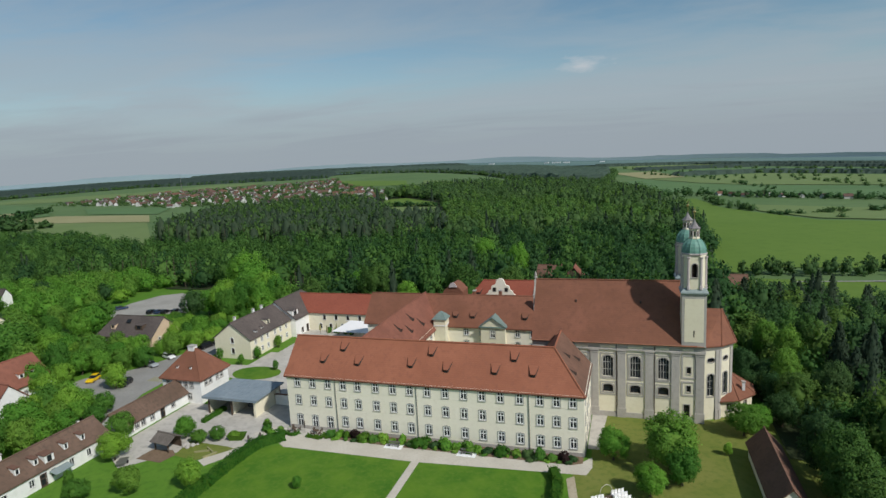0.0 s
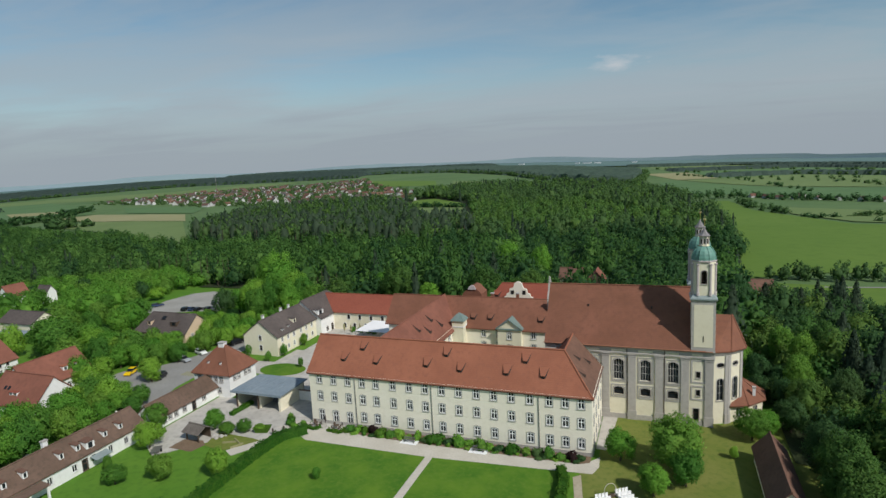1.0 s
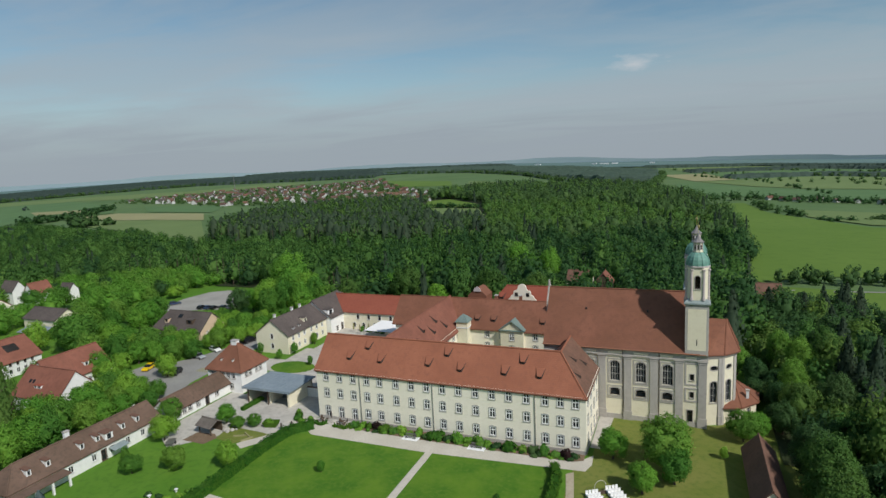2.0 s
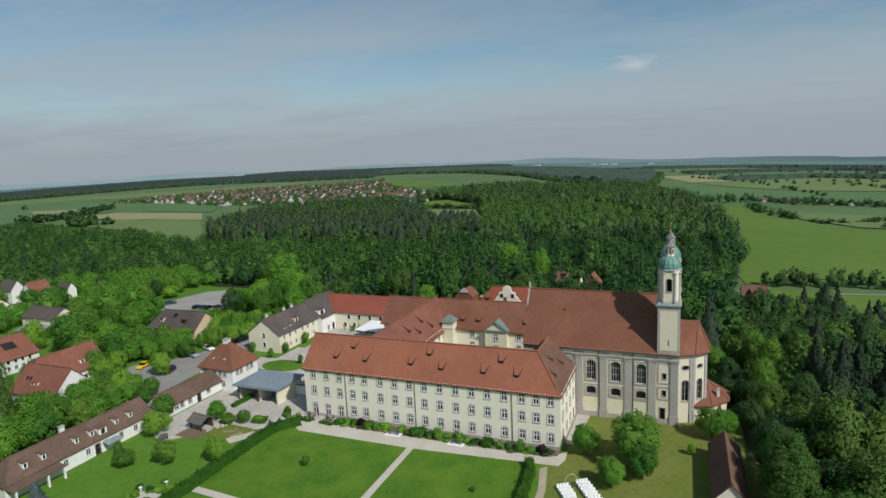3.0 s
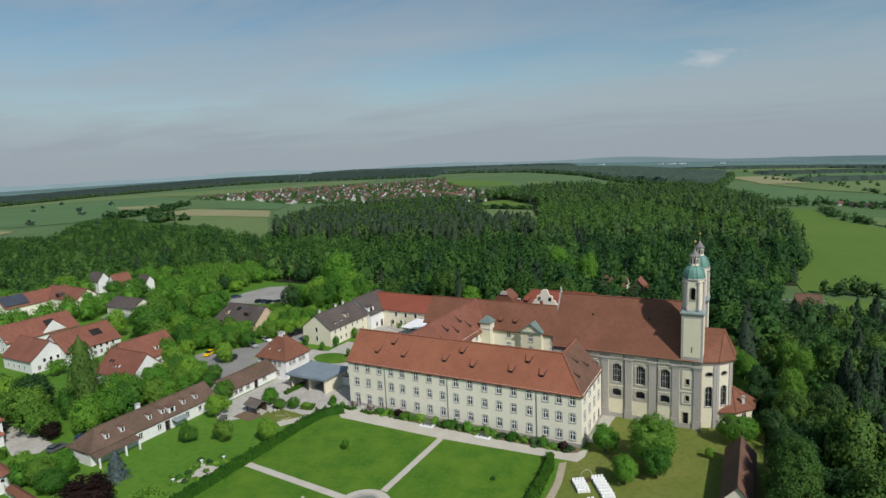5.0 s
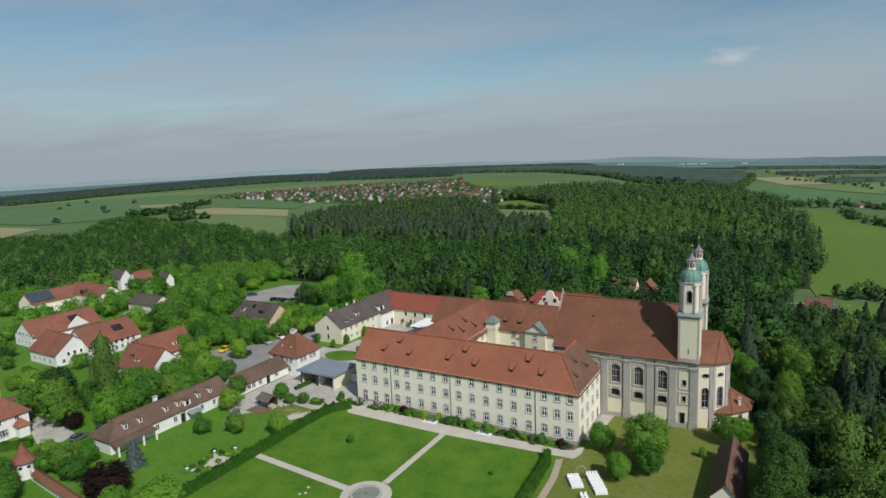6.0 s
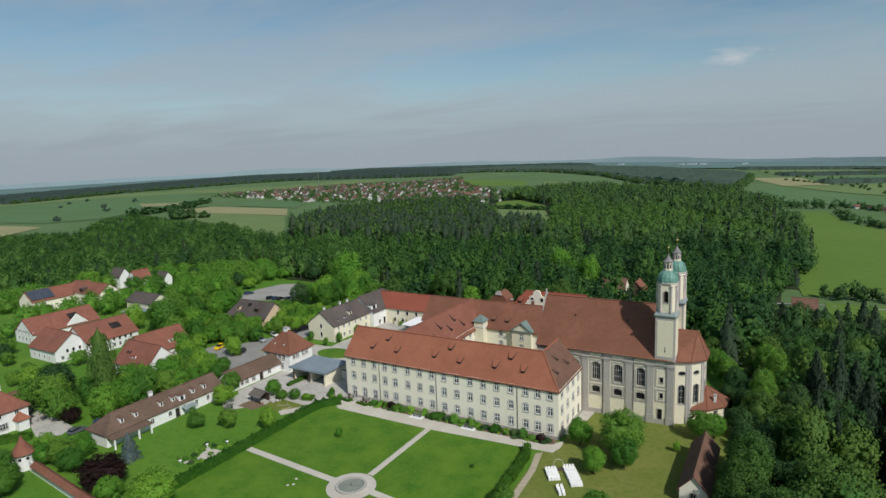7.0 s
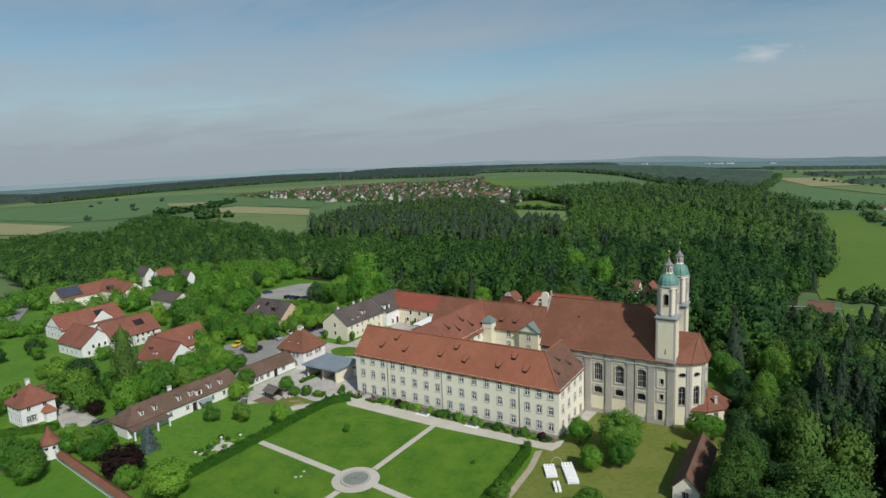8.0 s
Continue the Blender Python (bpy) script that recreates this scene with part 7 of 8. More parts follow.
drape("field", [(20, 800), (105, 745), (210, 680), (262, 645), (440, 560), (460, 820), (345, 870), (180, 915), (112, 990), (30, 1180), (0, 1100)], "crop_hazed", "field in the plain, tinted with blue-green haze")
drape("field", [(57, 196), (120, 190), (120, 150), (70, 138), (57, 168)], "crop", "green meadow strip beyond the wood", lift=0.32, step=20)
drape("field", [(-305, 606), (-222, 594), (-182, 500), (-142, 375), (-152, 344), (-168, 334), (-235, 472)], "crop_pale", "pale green forest clearing", lift=0.6)
drape("field", [(-346, 722), (-323, 752), (-246, 660), (-226, 606), (-308, 620)], "crop", "green forest clearing", lift=0.6)
drape("field", [(-863, 1570), (-567, 1388), (-476, 1157), (-645, 1164)], "crop", "green field beside the village")
drape("field", [(-511, 1366), (-289, 1195), (-242, 1040), (-413, 1099)], "crop_pale", "pale green field beyond the wood")
drape("field", [(-860, 540), (-850, 592), (-641, 568), (-556, 480), (-660, 489), (-755, 489)], "crop_dry", "pale yellow ripening field")
drape("field", [(-736, 485), (-645, 485), (-556, 476), (-400, 320), (-390, 292), (-560, 372), (-700, 420)], "crop_pale", "olive green field")
drape("field", [(-936, 721), (-725, 707), (-640, 583), (-794, 604)], "crop_hazed", "field below the village, tinted with blue-green haze")
drape("field", [(-1621, 480), (-1562, 790), (-1443, 946), (-1023, 732), (-870, 600), (-930, 495), (-860, 401), (-900, 330), (-1200, 330)], "crop_hazed", "wide field tinted with blue-green haze")
drape("field", [(-1826, 640), (-1812, 904), (-1636, 1124), (-1372, 1264), (-1353, 1631), (-1147, 1621), (-1142, 1364), (-1158, 1073), (-1291, 959), (-1440, 960), (-1570, 800), (-1640, 480)], "crop_pale", "pale green field beyond the village road")
drape("field", [(-1139, 640), (-1011, 683), (-935, 633), (-1035, 580)], "crop_dry", "narrow pale stubble strip", lift=1.2)
drape("field", [(-760, 190), (-712, 176), (-650, 104), (-560, 84), (-700, 40)], "crop_pale", "pale green field beyond the wood edge")
drape("field", [(-1200, 300), (-830, 300), (-760, 222), (-1100, 160)], "crop_dry", "pale field in the distance")
drape("field", [(-1150, 150), (-760, 210), (-700, 50), (-1100, -20)], "crop_pale", "pale green field in the distance")
drape("lane", [(-456, 106), (-450, 98), (-300, 12), (-232, -20), (-226, -14), (-294, 20)], "asphalt", "narrow country lane by the wood", "road", lift=0.3, step=20)
drape("lane", [(34, 176), (37, 181), (56, 188.5), (120, 195), (120, 193), (56, 187)], "asphalt", "narrow lane past the house below", "road", lift=0.42, step=20)

VILLAGE = [(-1166, 832), (-1156, 1012), (-1137, 1157), (-1086, 1293), (-951, 1330), (-914, 1667), (-788, 1417), (-600, 1150), (-435, 940), (-345, 720), (-450, 690), (-600, 690), (-770, 690), (-839, 755)]
rng = random.Random(23)
vill_data = []
for k in range(3):
    hw, hl, e, r = (3.9, 5.0, 4.4, 8.2) if k == 0 else (3.6, 6.2, 4.0, 7.4) if k == 1 else (4.4, 7.2, 5.0, 9.2)
    w = Geo().box(-hl, -hw, -3, hl, hw, e).extrude([(-hw, e), (hw, e), (0, r - 0.2)], "x", -hl, hl)
    vill_data.append((w.mesh("wall", M["village"]), [gable_roof(-hl, hl, -hw, hw, e, r, "x", 0.6, 0.5).mesh("roof", M[m]) for m in ("roof_brown", "roof_village", "roof_grey")]))
for i, (x, y) in enumerate(scatter(VILLAGE, 38, 6)):
    wd, rd = vill_data[rng.randrange(3)]
    ob = thing("village_house", "distant white village house with tiled roof", "house", pose(x, y, land(x, y), 0, 0, rng.choice((20, 110, 65, -30)) + rng.uniform(-10, 10)) @ Matrix.Scale(rng.uniform(0.78, 1.04), 4), "houses of the village")
    part("wall", wd, None, ob)
    part("roof", rng.choices(rd, (0.34, 0.42, 0.24))[0], None, ob)
mast = thing("radio_mast", "tall thin mast beyond the village", "mast", pose(-1060, 1110, land(-1060, 1110)))
part("pole", Geo().tube((0, 0, 0), (0, 0, 48), 0.9, 6, 0.4), M["metal"], mast)
for i, (x, y) in enumerate(((112, 706), (124, 690), (136, 678), (150, 672), (160, 690), (172, 664), (188, 652), (206, 636), (226, 628), (12, 728), (22, 735))):
    wd, rd = vill_data[rng.randrange(3)]
    ob = thing("farm_house", "distant farmhouse with tiled roof in the plain", "house", pose(x, y, land(x, y), 0, 0, rng.uniform(0, 180)) @ Matrix.Scale(rng.uniform(0.55, 0.75), 4), "farms in the plain")
    part("wall", wd, None, ob)
    part("roof", rd[rng.choice((0, 1, 1))], None, ob)
for x, y, w, d in ((-400, 3330, 24, 8), (-345, 3360, 18, 7), (-450, 3300, 12, 7), (-150, 3420, 14, 7), (-760, 3250, 16, 7)):
    ob = thing("storage_hall", "large white storage hall far off towards the horizon", "hall", pose(x, y, land(x, y), 0, 0, rng.uniform(-15, 15)), "halls on the horizon")
    part("wall", Geo().box(-w, -d, -4, w, d, 9), M["white"], ob)
    part("roof", Geo().slab([(-w - 1, -d - 1, 9.2), (w + 1, -d - 1, 9.2), (w + 1, d + 1, 10.5), (-w - 1, d + 1, 10.5)], 0.5), M["flat_roof"], ob)


def band(name, poly, gap, mat, label, seed, r=(7, 11), h=(9, 14), quads=26, size=0.42, kind="broad"):
    g = random.Random(seed)
    woodland(name, [(x, y, land(x, y) - 1, g.uniform(*r), g.uniform(*h)) for x, y in scatter(poly, gap, seed)], mat, kind, quads, size, label, seed, 4)


band("village_trees", VILLAGE, 18, "leaf_dark", "dark trees between the village houses", 51, (3.2, 6), (5, 10), 40, 0.22)
canopy("distant_woods", [(-1700, 640), (-1760, 830), (-1850, 1020), (-1840, 1320), (-1760, 1680), (-1330, 1800), (-1100, 1900), (-1343, 2500), (-1500, 2800), (-2200, 2700), (-2600, 2100), (-2500, 1500), (-2200, 800)], 11, 14, "far_hazed_trees", "dark band of distant woods", 52)
canopy("distant_woods", [(-1400, 2400), (-787, 2128), (-447, 1700), (-250, 1290), (-40, 1060), (-50, 1700), (-403, 2346), (-1180, 2809)], 11, 15, "far_hazed_trees", "dark distant woods beyond the hill", 53)
band("hedgerow", [(-835, 441), (-838, 494), (-863, 553), (-956, 678), (-975, 660), (-880, 540), (-860, 440)], 15, "leaf_dark", "hedgerow of dark trees between fields", 55, (6, 10), (9, 14), 60, 0.3)
band("hedgerow", [(-720, 405), (-697, 444), (-660, 440), (-690, 400)], 13, "leaf_dark", "small dark copse by the fields", 56, (6, 9), (11, 16), 60, 0.3)
band("hedgerow", [(-306, 610), (-224, 597), (-222, 606), (-304, 622)], 10, "leaf_dark", "hedge across the clearing", 57, (4, 6), (6, 9), 60, 0.3)
band("hedgerow", [(56, 216), (90, 212), (150, 226), (150, 206), (56, 200)], 6.5, "leaf_dark", "row of dark trees along the field edge", 58, (2.2, 3.2), (6, 10.5), 120, 0.2)
for k, poly in enumerate(([(112, 470), (126, 452), (146, 456), (140, 474)], [(156, 458), (188, 470), (184, 486), (154, 474)], [(200, 478), (262, 500), (264, 520), (198, 494)], [(150, 430), (164, 424), (168, 432), (154, 440)])):
    band("hedgerow", poly, 8.0, "leaf_dark", "bushy growth along the stream", 66 + 20 * k, (2.6, 5.0), (3.0, 6.5), 110, 0.16)
band("hedgerow", [(84, 560), (92, 540), (112, 492), (118, 496), (98, 560), (92, 640), (84, 640)], 9.0, "leaf_dark", "trees at the corner of the crop field", 67, (3.0, 5.0), (5, 9), 90, 0.18)
band("village_trees", [(95, 720), (130, 660), (215, 618), (300, 590), (304, 604), (220, 650), (140, 700), (100, 740)], 11, "leaf_dark", "dark trees round the farms in the plain", 68, (3.2, 5.4), (5, 10), 60, 0.2)
band("village_trees", [(-14, 700), (30, 690), (60, 680), (92, 690), (60, 712), (20, 760), (-20, 780)], 11, "leaf_dark", "trees at the end of the wood", 69, (4.0, 6.4), (8, 14), 70, 0.18)
rng = random.Random(31)


def tree_row(points, gap, label, seed, r=(3.0, 5.0), h=(6, 10)):
    """Trees one by one along a field edge, seen from afar."""
    g, spots = random.Random(seed), []
    for (xa, ya), (xb, yb) in zip(points, points[1:]):
        n = max(1, int(math.hypot(xb - xa, yb - ya) / gap))
        for k in range(n):
            if g.random() < 0.8:
                t = (k + g.uniform(0.1, 0.9)) / n
                x, y = xa + (xb - xa) * t + g.uniform(-3, 3), ya + (yb - ya) * t + g.uniform(-3, 3)
                spots.append((x, y, land(x, y) - 1, g.uniform(*r), g.uniform(*h)))
    woodland("field_trees", spots, "leaf_dark", "broad", 50, 0.22, label, seed, 6)


for i, row in enumerate(([(-1700, 640), (-1760, 830), (-1850, 1020), (-1840, 1320), (-1760, 1680), (-1330, 1800), (-1100, 1900)], [(-1250, 2330), (-787, 2120), (-447, 1690), (-250, 1280), (-40, 1050), (-36, 1400), (-46, 1700)])):
    for k in (0, 1):
        tree_row([(x + 6 * k, y + 9 * k) for x, y in row], 9, "uneven edge of the distant woods", 80 + 2 * i + k, (4.5, 7), (9, 15))
tree_row([(143, 1233), (164, 1091), (181, 912), (192, 790)], 24, "row of round trees between fields of the plain", 70)
tree_row([(300, 1180), (312, 960), (324, 812), (330, 700)], 20, "row of trees along a far field edge", 71)
tree_row([(122, 1260), (240, 1130), (349, 1000), (430, 860), (520, 790)], 20, "row of trees along a far field edge", 72)
tree_row([(60, 1680), (200, 1500), (420, 1380), (600, 1240)], 17, "loose line of trees far out in the plain", 73, (4, 7), (7, 12))
tree_row([(-30, 2000), (200, 1980), (500, 1700), (760, 1500)], 17, "loose line of trees far out in the plain", 74, (5, 8), (7, 12))
tree_row([(40, 1480), (120, 1290), (300, 1250), (420, 1180)], 19, "loose line of trees far out in the plain", 75, (3, 6), (6, 10))
woodland("field_trees", [(x, y, land(x, y) - 1, rng.uniform(5, 8), rng.uniform(7, 11)) for x, y in ((-1410, 640), (-1250, 700), (-980, 640), (-1480, 720), (-1130, 560), (-1020, 500), (-910, 360), (-700, 330), (-1290, 560), (-960, 220), (-820, 200))], "far_hazed_trees", "broad", 60, 0.3, "single dark trees in the fields", 61, 4)
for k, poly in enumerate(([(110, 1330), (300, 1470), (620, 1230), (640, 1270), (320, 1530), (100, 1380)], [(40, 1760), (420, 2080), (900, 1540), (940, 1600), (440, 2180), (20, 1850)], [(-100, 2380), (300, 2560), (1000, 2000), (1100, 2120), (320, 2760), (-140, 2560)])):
    canopy("distant_woods", poly, 10, 9, "far_hazed_trees", "broken dark woods in the far plain", 62 + 10 * k)
canopy("distant_woods", [(-2300, 500), (-1900, 640), (-1960, 800), (-2600, 900), (-2900, 500)], 11, 15, "far_hazed_trees", "distant woods on the far side of the fields", 63)
canopy("distant_woods", [(-2400, 2700), (-1500, 2850), (-1180, 2860), (-700, 2560), (-900, 3100), (-2600, 3400)], 11, 17, "far_hazed_trees", "dark woods along the horizon", 64)

# Haze over the far plain is put into this backdrop's blue-green.
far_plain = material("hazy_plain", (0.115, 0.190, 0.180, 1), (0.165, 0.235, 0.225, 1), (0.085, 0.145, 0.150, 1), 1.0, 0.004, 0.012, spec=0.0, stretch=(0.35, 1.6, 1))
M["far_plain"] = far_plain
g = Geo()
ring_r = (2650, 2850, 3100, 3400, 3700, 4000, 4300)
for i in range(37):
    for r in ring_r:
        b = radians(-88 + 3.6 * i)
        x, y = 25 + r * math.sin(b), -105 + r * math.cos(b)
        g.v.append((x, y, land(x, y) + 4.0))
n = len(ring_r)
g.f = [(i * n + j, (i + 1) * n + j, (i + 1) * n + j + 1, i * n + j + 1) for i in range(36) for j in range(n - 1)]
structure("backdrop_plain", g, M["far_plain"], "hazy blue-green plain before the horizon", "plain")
# The horizon hills carry their haze as a flat pale blue base colour.
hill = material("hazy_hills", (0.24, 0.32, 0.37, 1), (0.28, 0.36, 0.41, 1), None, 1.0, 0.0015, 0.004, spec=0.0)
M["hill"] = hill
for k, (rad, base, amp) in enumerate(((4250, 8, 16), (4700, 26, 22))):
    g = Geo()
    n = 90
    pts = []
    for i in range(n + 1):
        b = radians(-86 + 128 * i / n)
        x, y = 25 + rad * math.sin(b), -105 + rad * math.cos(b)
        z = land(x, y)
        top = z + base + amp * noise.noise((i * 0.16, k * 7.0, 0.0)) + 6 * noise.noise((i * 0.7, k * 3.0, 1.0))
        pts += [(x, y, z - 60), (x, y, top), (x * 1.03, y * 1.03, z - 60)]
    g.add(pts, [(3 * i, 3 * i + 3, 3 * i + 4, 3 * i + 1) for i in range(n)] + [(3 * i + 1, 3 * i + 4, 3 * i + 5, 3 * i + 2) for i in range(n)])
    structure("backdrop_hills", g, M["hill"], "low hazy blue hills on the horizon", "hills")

# ---- cars ----
sheet("parking_bay", [(-127, 7), (-118, 5.4), (-104, 3), (-104, 13), (-126, 14)], 0.031, "asphalt", "asphalt parking bay under the trees", "parking")
CARS = {}


def car(x, y, turn, paint, kind="estate", label=""):
    L, W, H = {"estate": (4.5, 1.8, 1.48), "small": (4.0, 1.72, 1.5), "van": (4.9, 1.9, 1.95)}[kind]
    key = (kind, paint)
    if key not in CARS:
        a = L / 2
        if kind == "van":
            side = [(-a, 0.35), (a, 0.35), (a, 0.85), (a - 0.2, 1.0), (a - 1.0, 1.12), (-a, 1.12)]
            cab = [(-a + 0.04, 1.12), (a - 1.0, 1.12), (a - 1.75, H - 0.08), (a - 2.0, H), (-a + 0.1, H)]
        else:
            side = [(-a, 0.35), (a, 0.35), (a, 0.62), (a - 0.25, 0.80), (a - 1.25, 0.95), (-a + 0.1, 0.98), (-a, 0.8)]
            cab = [(-a + 0.12, 0.97), (a - 1.25, 0.95), (a - 2.05, H - 0.05), (a - 2.5, H), (-a + 0.7, H), (-a + 0.35, H - 0.15)]
        body = Geo().extrude(side, "y", -W / 2, W / 2)
        ro = [(u, z) for u, z in cab if z > H - 0.25]
        roof = Geo().extrude([(u, z + 0.02) for u, z in ro] + [(ro[-1][0], H - 0.3), (ro[0][0], H - 0.3)] if kind == "van" else [(ro[0][0], H - 0.06), (ro[0][0] - 0.45, H + 0.02), (ro[-1][0], H + 0.02), (ro[-1][0] - 0.1, H - 0.12)], "y", -W / 2 + 0.13, W / 2 - 0.13)
        CARS[key] = (body.mesh("body", M[paint]), Geo().extrude(cab, "y", -W / 2 + 0.1, W / 2 - 0.1).mesh("cabin_glass", M["glass_dark"]), roof.mesh("roof", M[paint]))
    body, cab, roof = CARS[key]
    ob = thing("car", label, "car", pose(x, y, 0.03, 0, 0, turn))
    part("body", body, None, ob)
    part("glazing", cab, None, ob)
    part("roof", roof, None, ob)
    for sx in (-1, 1):
        for sy in (-1, 1):
            wheel = part("wheel", WHEEL[0], None, ob, at=pose(sx * L * 0.31, sy * (W / 2 - 0.1), 0.32, 90))
            part("rim", WHEEL[1], None, wheel)
    return ob


M["glass_dark"] = material("tinted_glass", (0.015, 0.018, 0.02, 1), (0.02, 0.024, 0.028, 1), None, 0.08, spec=0.6)
WHEEL = (Geo().lathe(0, 0, [(0.26, -0.12), (0.33, -0.1), (0.33, 0.1), (0.26, 0.12)], 14).mesh("wheel", M["tyre"]), Geo().lathe(0, 0, [(0.2, -0.125), (0.2, 0.125)], 10).mesh("rim", M["metal"]))
for x, y, turn, paint, kind, label in (
        (-122.0, 12.6, -72, "car_yellow", "small", "bright yellow car parked under the trees"), (-114.2, 12.4, -70, "car_silver", "estate", "silver car parked under the trees"), (-111.0, 12.0, -72, "car_black", "small", "black car parked by the lane"),
        (-114.8, 24.2, -15, "car_silver", "small", "silver car beside the lane"), (-114.8, 30.6, -18, "car_white", "small", "white car beside the lane"), (-112.0, 37.0, -18, "car_black", "estate", "black car beside the lane"), (-110.4, 40.6, 80, "car_black", "van", "black van near the guest house"),
        (-104.6, -9.2, 60, "car_white", "small", "white car behind the long low house"), (-103.2, -5.4, 60, "car_black", "estate", "black car behind the long low house"), (-103.6, -14.6, 70, "car_black", "estate", "dark car behind the long low house"), (-103.4, -27.5, 80, "car_grey", "estate", "dark grey car in the lane"),
        (-100.6, -39.2, 95, "car_blue", "small", "dark blue car in the lane"), (-101.4, -44.6, 100, "car_grey", "small", "grey car in the lane"), (-124.8, -43.2, 130, "car_black", "estate", "black car in front of the garage"),
        (-178.0, 68.0, 75, "car_black", "estate", "dark car at the end of the car park"), (-177.6, 75.0, 60, "car_blue", "estate", "dark blue car in the car park"), (-160.4, 72.2, 95, "car_black", "estate", "dark car in a row in the car park"), (-157.6, 72.6, 95, "car_blue", "small", "dark blue car in a row in the car park"), (-154.9, 72.8, 95, "car_black", "small", "dark car in a row in the car park"),
        (-151.2, 74.2, 98, "car_black", "estate", "dark car in a row in the car park"), (-148.8, 75.0, 98, "car_grey", "small", "grey car in a row in the car park"), (-154.0, 82.0, 60, "car_grey", "estate", "grey car at the car park edge"), (-132.0, 9.0, 15, "car_blue", "estate", "dark blue car half hidden by trees"),
        (-70.5, 8.0, 90, "car_grey", "small", "grey car inside the open shed")):
    car(x, y, turn, paint, kind, label)
cross = thing("zebra_crossing", "worn yellow road marking stripes", "road marking", kind="structure")
for i in range(6):
    part("stripe", Geo().box(-107.6 + i * 0.75, 15.2, 0.034, -107.2 + i * 0.75, 18.0, 0.04), M["crop_dry"], cross)

# ---- small things in the garden and yard ----
chair = thing("wedding_chair", "chair with white cloth cover on the churchyard grass", "chair", pose(5.4, -11.2, 0.02, 0, 0, -57), "rows of white chairs")
part("seat", Geo().box(-0.23, -0.23, 0.40, 0.23, 0.23, 0.48), M["cloth"], chair)
part("skirt", Geo().prism([(-0.24, -0.24), (0.24, -0.24), (0.24, 0.24), (-0.24, 0.24)], 0.04, 0.40), M["cloth"], chair)
part("backrest", Geo().extrude([(-0.26, 0.42), (-0.20, 0.42), (-0.22, 0.98), (-0.29, 0.98)], "y", -0.22, 0.22), M["cloth"], chair)
for sx in (-1, 1):
    for sy in (-1, 1):
        part("leg", Geo().box(sx * 0.2 - 0.02, sy * 0.2 - 0.02, 0, sx * 0.2 + 0.02, sy * 0.2 + 0.02, 0.4), M["wood"], chair)
row_dir, seat_dir = Vector((0.53, -0.85)), Vector((0.85, 0.53))
for i in range(7):
    for j in range(4):
        p = Vector((4.9, -10.9)) + row_dir * 0.98 * i + seat_dir * 0.56 * j
        if i or j:
            copy_thing(chair, pose(p.x, p.y, 0.02, 0, 0, -57 + (i * 7 + j * 3) % 5 - 2))
        else:
            chair.matrix_basis = pose(p.x, p.y, 0.02, 0, 0, -57)
for i in range(4):
    for j in range(4):
        p = Vector((2.1, -13.2)) + row_dir * 0.98 * i + seat_dir * 0.56 * j
        copy_thing(chair, pose(p.x, p.y, 0.02, 0, 0, -57 + (i * 5 + j * 3) % 5 - 2))
for i in range(3):
    for j in range(2):
        p = Vector((6.0, -18.0)) + row_dir * 0.9 * i + seat_dir * 0.7 * j
        copy_thing(chair, pose(p.x, p.y, 0.02, 0, 0, -57))
arch = thing("wedding_arch", "slender round wooden arch with greenery on the grass", "arch", pose(3.9, -11.6, 0, 0, 0, 33))
g = Geo()
for i in range(16):
    a, b = radians(-40 + 260 * i / 16), radians(-40 + 260 * (i + 1) / 16)
    g.tube((1.0 * math.cos(a), 0, 1.15 + 1.15 * math.sin(a)), (1.0 * math.cos(b), 0, 1.15 + 1.15 * math.sin(b)), 0.045, 5)
part("hoop", g, M["gravel"], arch)
part("foot", Geo().box(-0.9, -0.25, 0, 0.9, 0.25, 0.42), M["wood"], arch)
for x, y in ((-33.6, -3.3), (-19.9, -3.3)):
    sheet("bench_pad", [(x - 1.7, y - 0.9), (x + 1.7, y - 0.9), (x + 1.7, y + 0.9), (x - 1.7, y + 0.9)], 0.056, "cloth", "pale slab under a garden bench", "paving")
    b = thing("garden_bench", "weathered grey garden bench facing the lawn", "bench", pose(x, y, 0.057), "benches by the walk")
    for k in range(3):
        part("slat", Geo().box(-1.1, -0.25 + k * 0.17, 0.42, 1.1, -0.11 + k * 0.17, 0.46), M["metal"], b)
    for k in range(2):
        part("back_slat", Geo().box(-1.1, 0.28, 0.58 + 0.2 * k, 1.1, 0.32, 0.72 + 0.2 * k), M["metal"], b)
    for s in (-0.95, 0.95):
        part("leg", Geo().box(s - 0.05, -0.25, 0, s + 0.05, 0.32, 0.42), M["metal"], b)

hut = thing("garden_hut", "open timber hut with grey shingle roof in the yard", "hut", pose(-75.6, -12.6, 0, 0, 0, -8))
for sx in (-1.7, 1.7):
    for sy in (-1.4, 1.4):
        part("post", Geo().box(sx - 0.1, sy - 0.1, 0, sx + 0.1, sy + 0.1, 2.1), M["wood"], hut)
part("roof", gable_roof(-2.0, 2.0, -1.6, 1.6, 2.1, 3.0, "x", 0.4, 0.4, thick=0.12), M["shingle"], hut)
part("back_wall", Geo().box(-1.7, 1.3, 0, 1.7, 1.4, 2.0), M["wood"], hut)
sheet("sand_patch", [(-78.6, -17.4), (-73.0, -17.6), (-72.2, -14.6), (-74.0, -13.2), (-78.2, -13.8)], 0.047, "soil", "bare sandy patch before the hut", "ground")
sheet("gravel_track", [(-66.6, -15.4), (-64.2, -16.8), (-60.4, -11.0), (-59.4, -7.4), (-62.0, -7.6), (-64.4, -11.6)], 0.038, "gravel", "worn gravel track beside the hedge", "path")
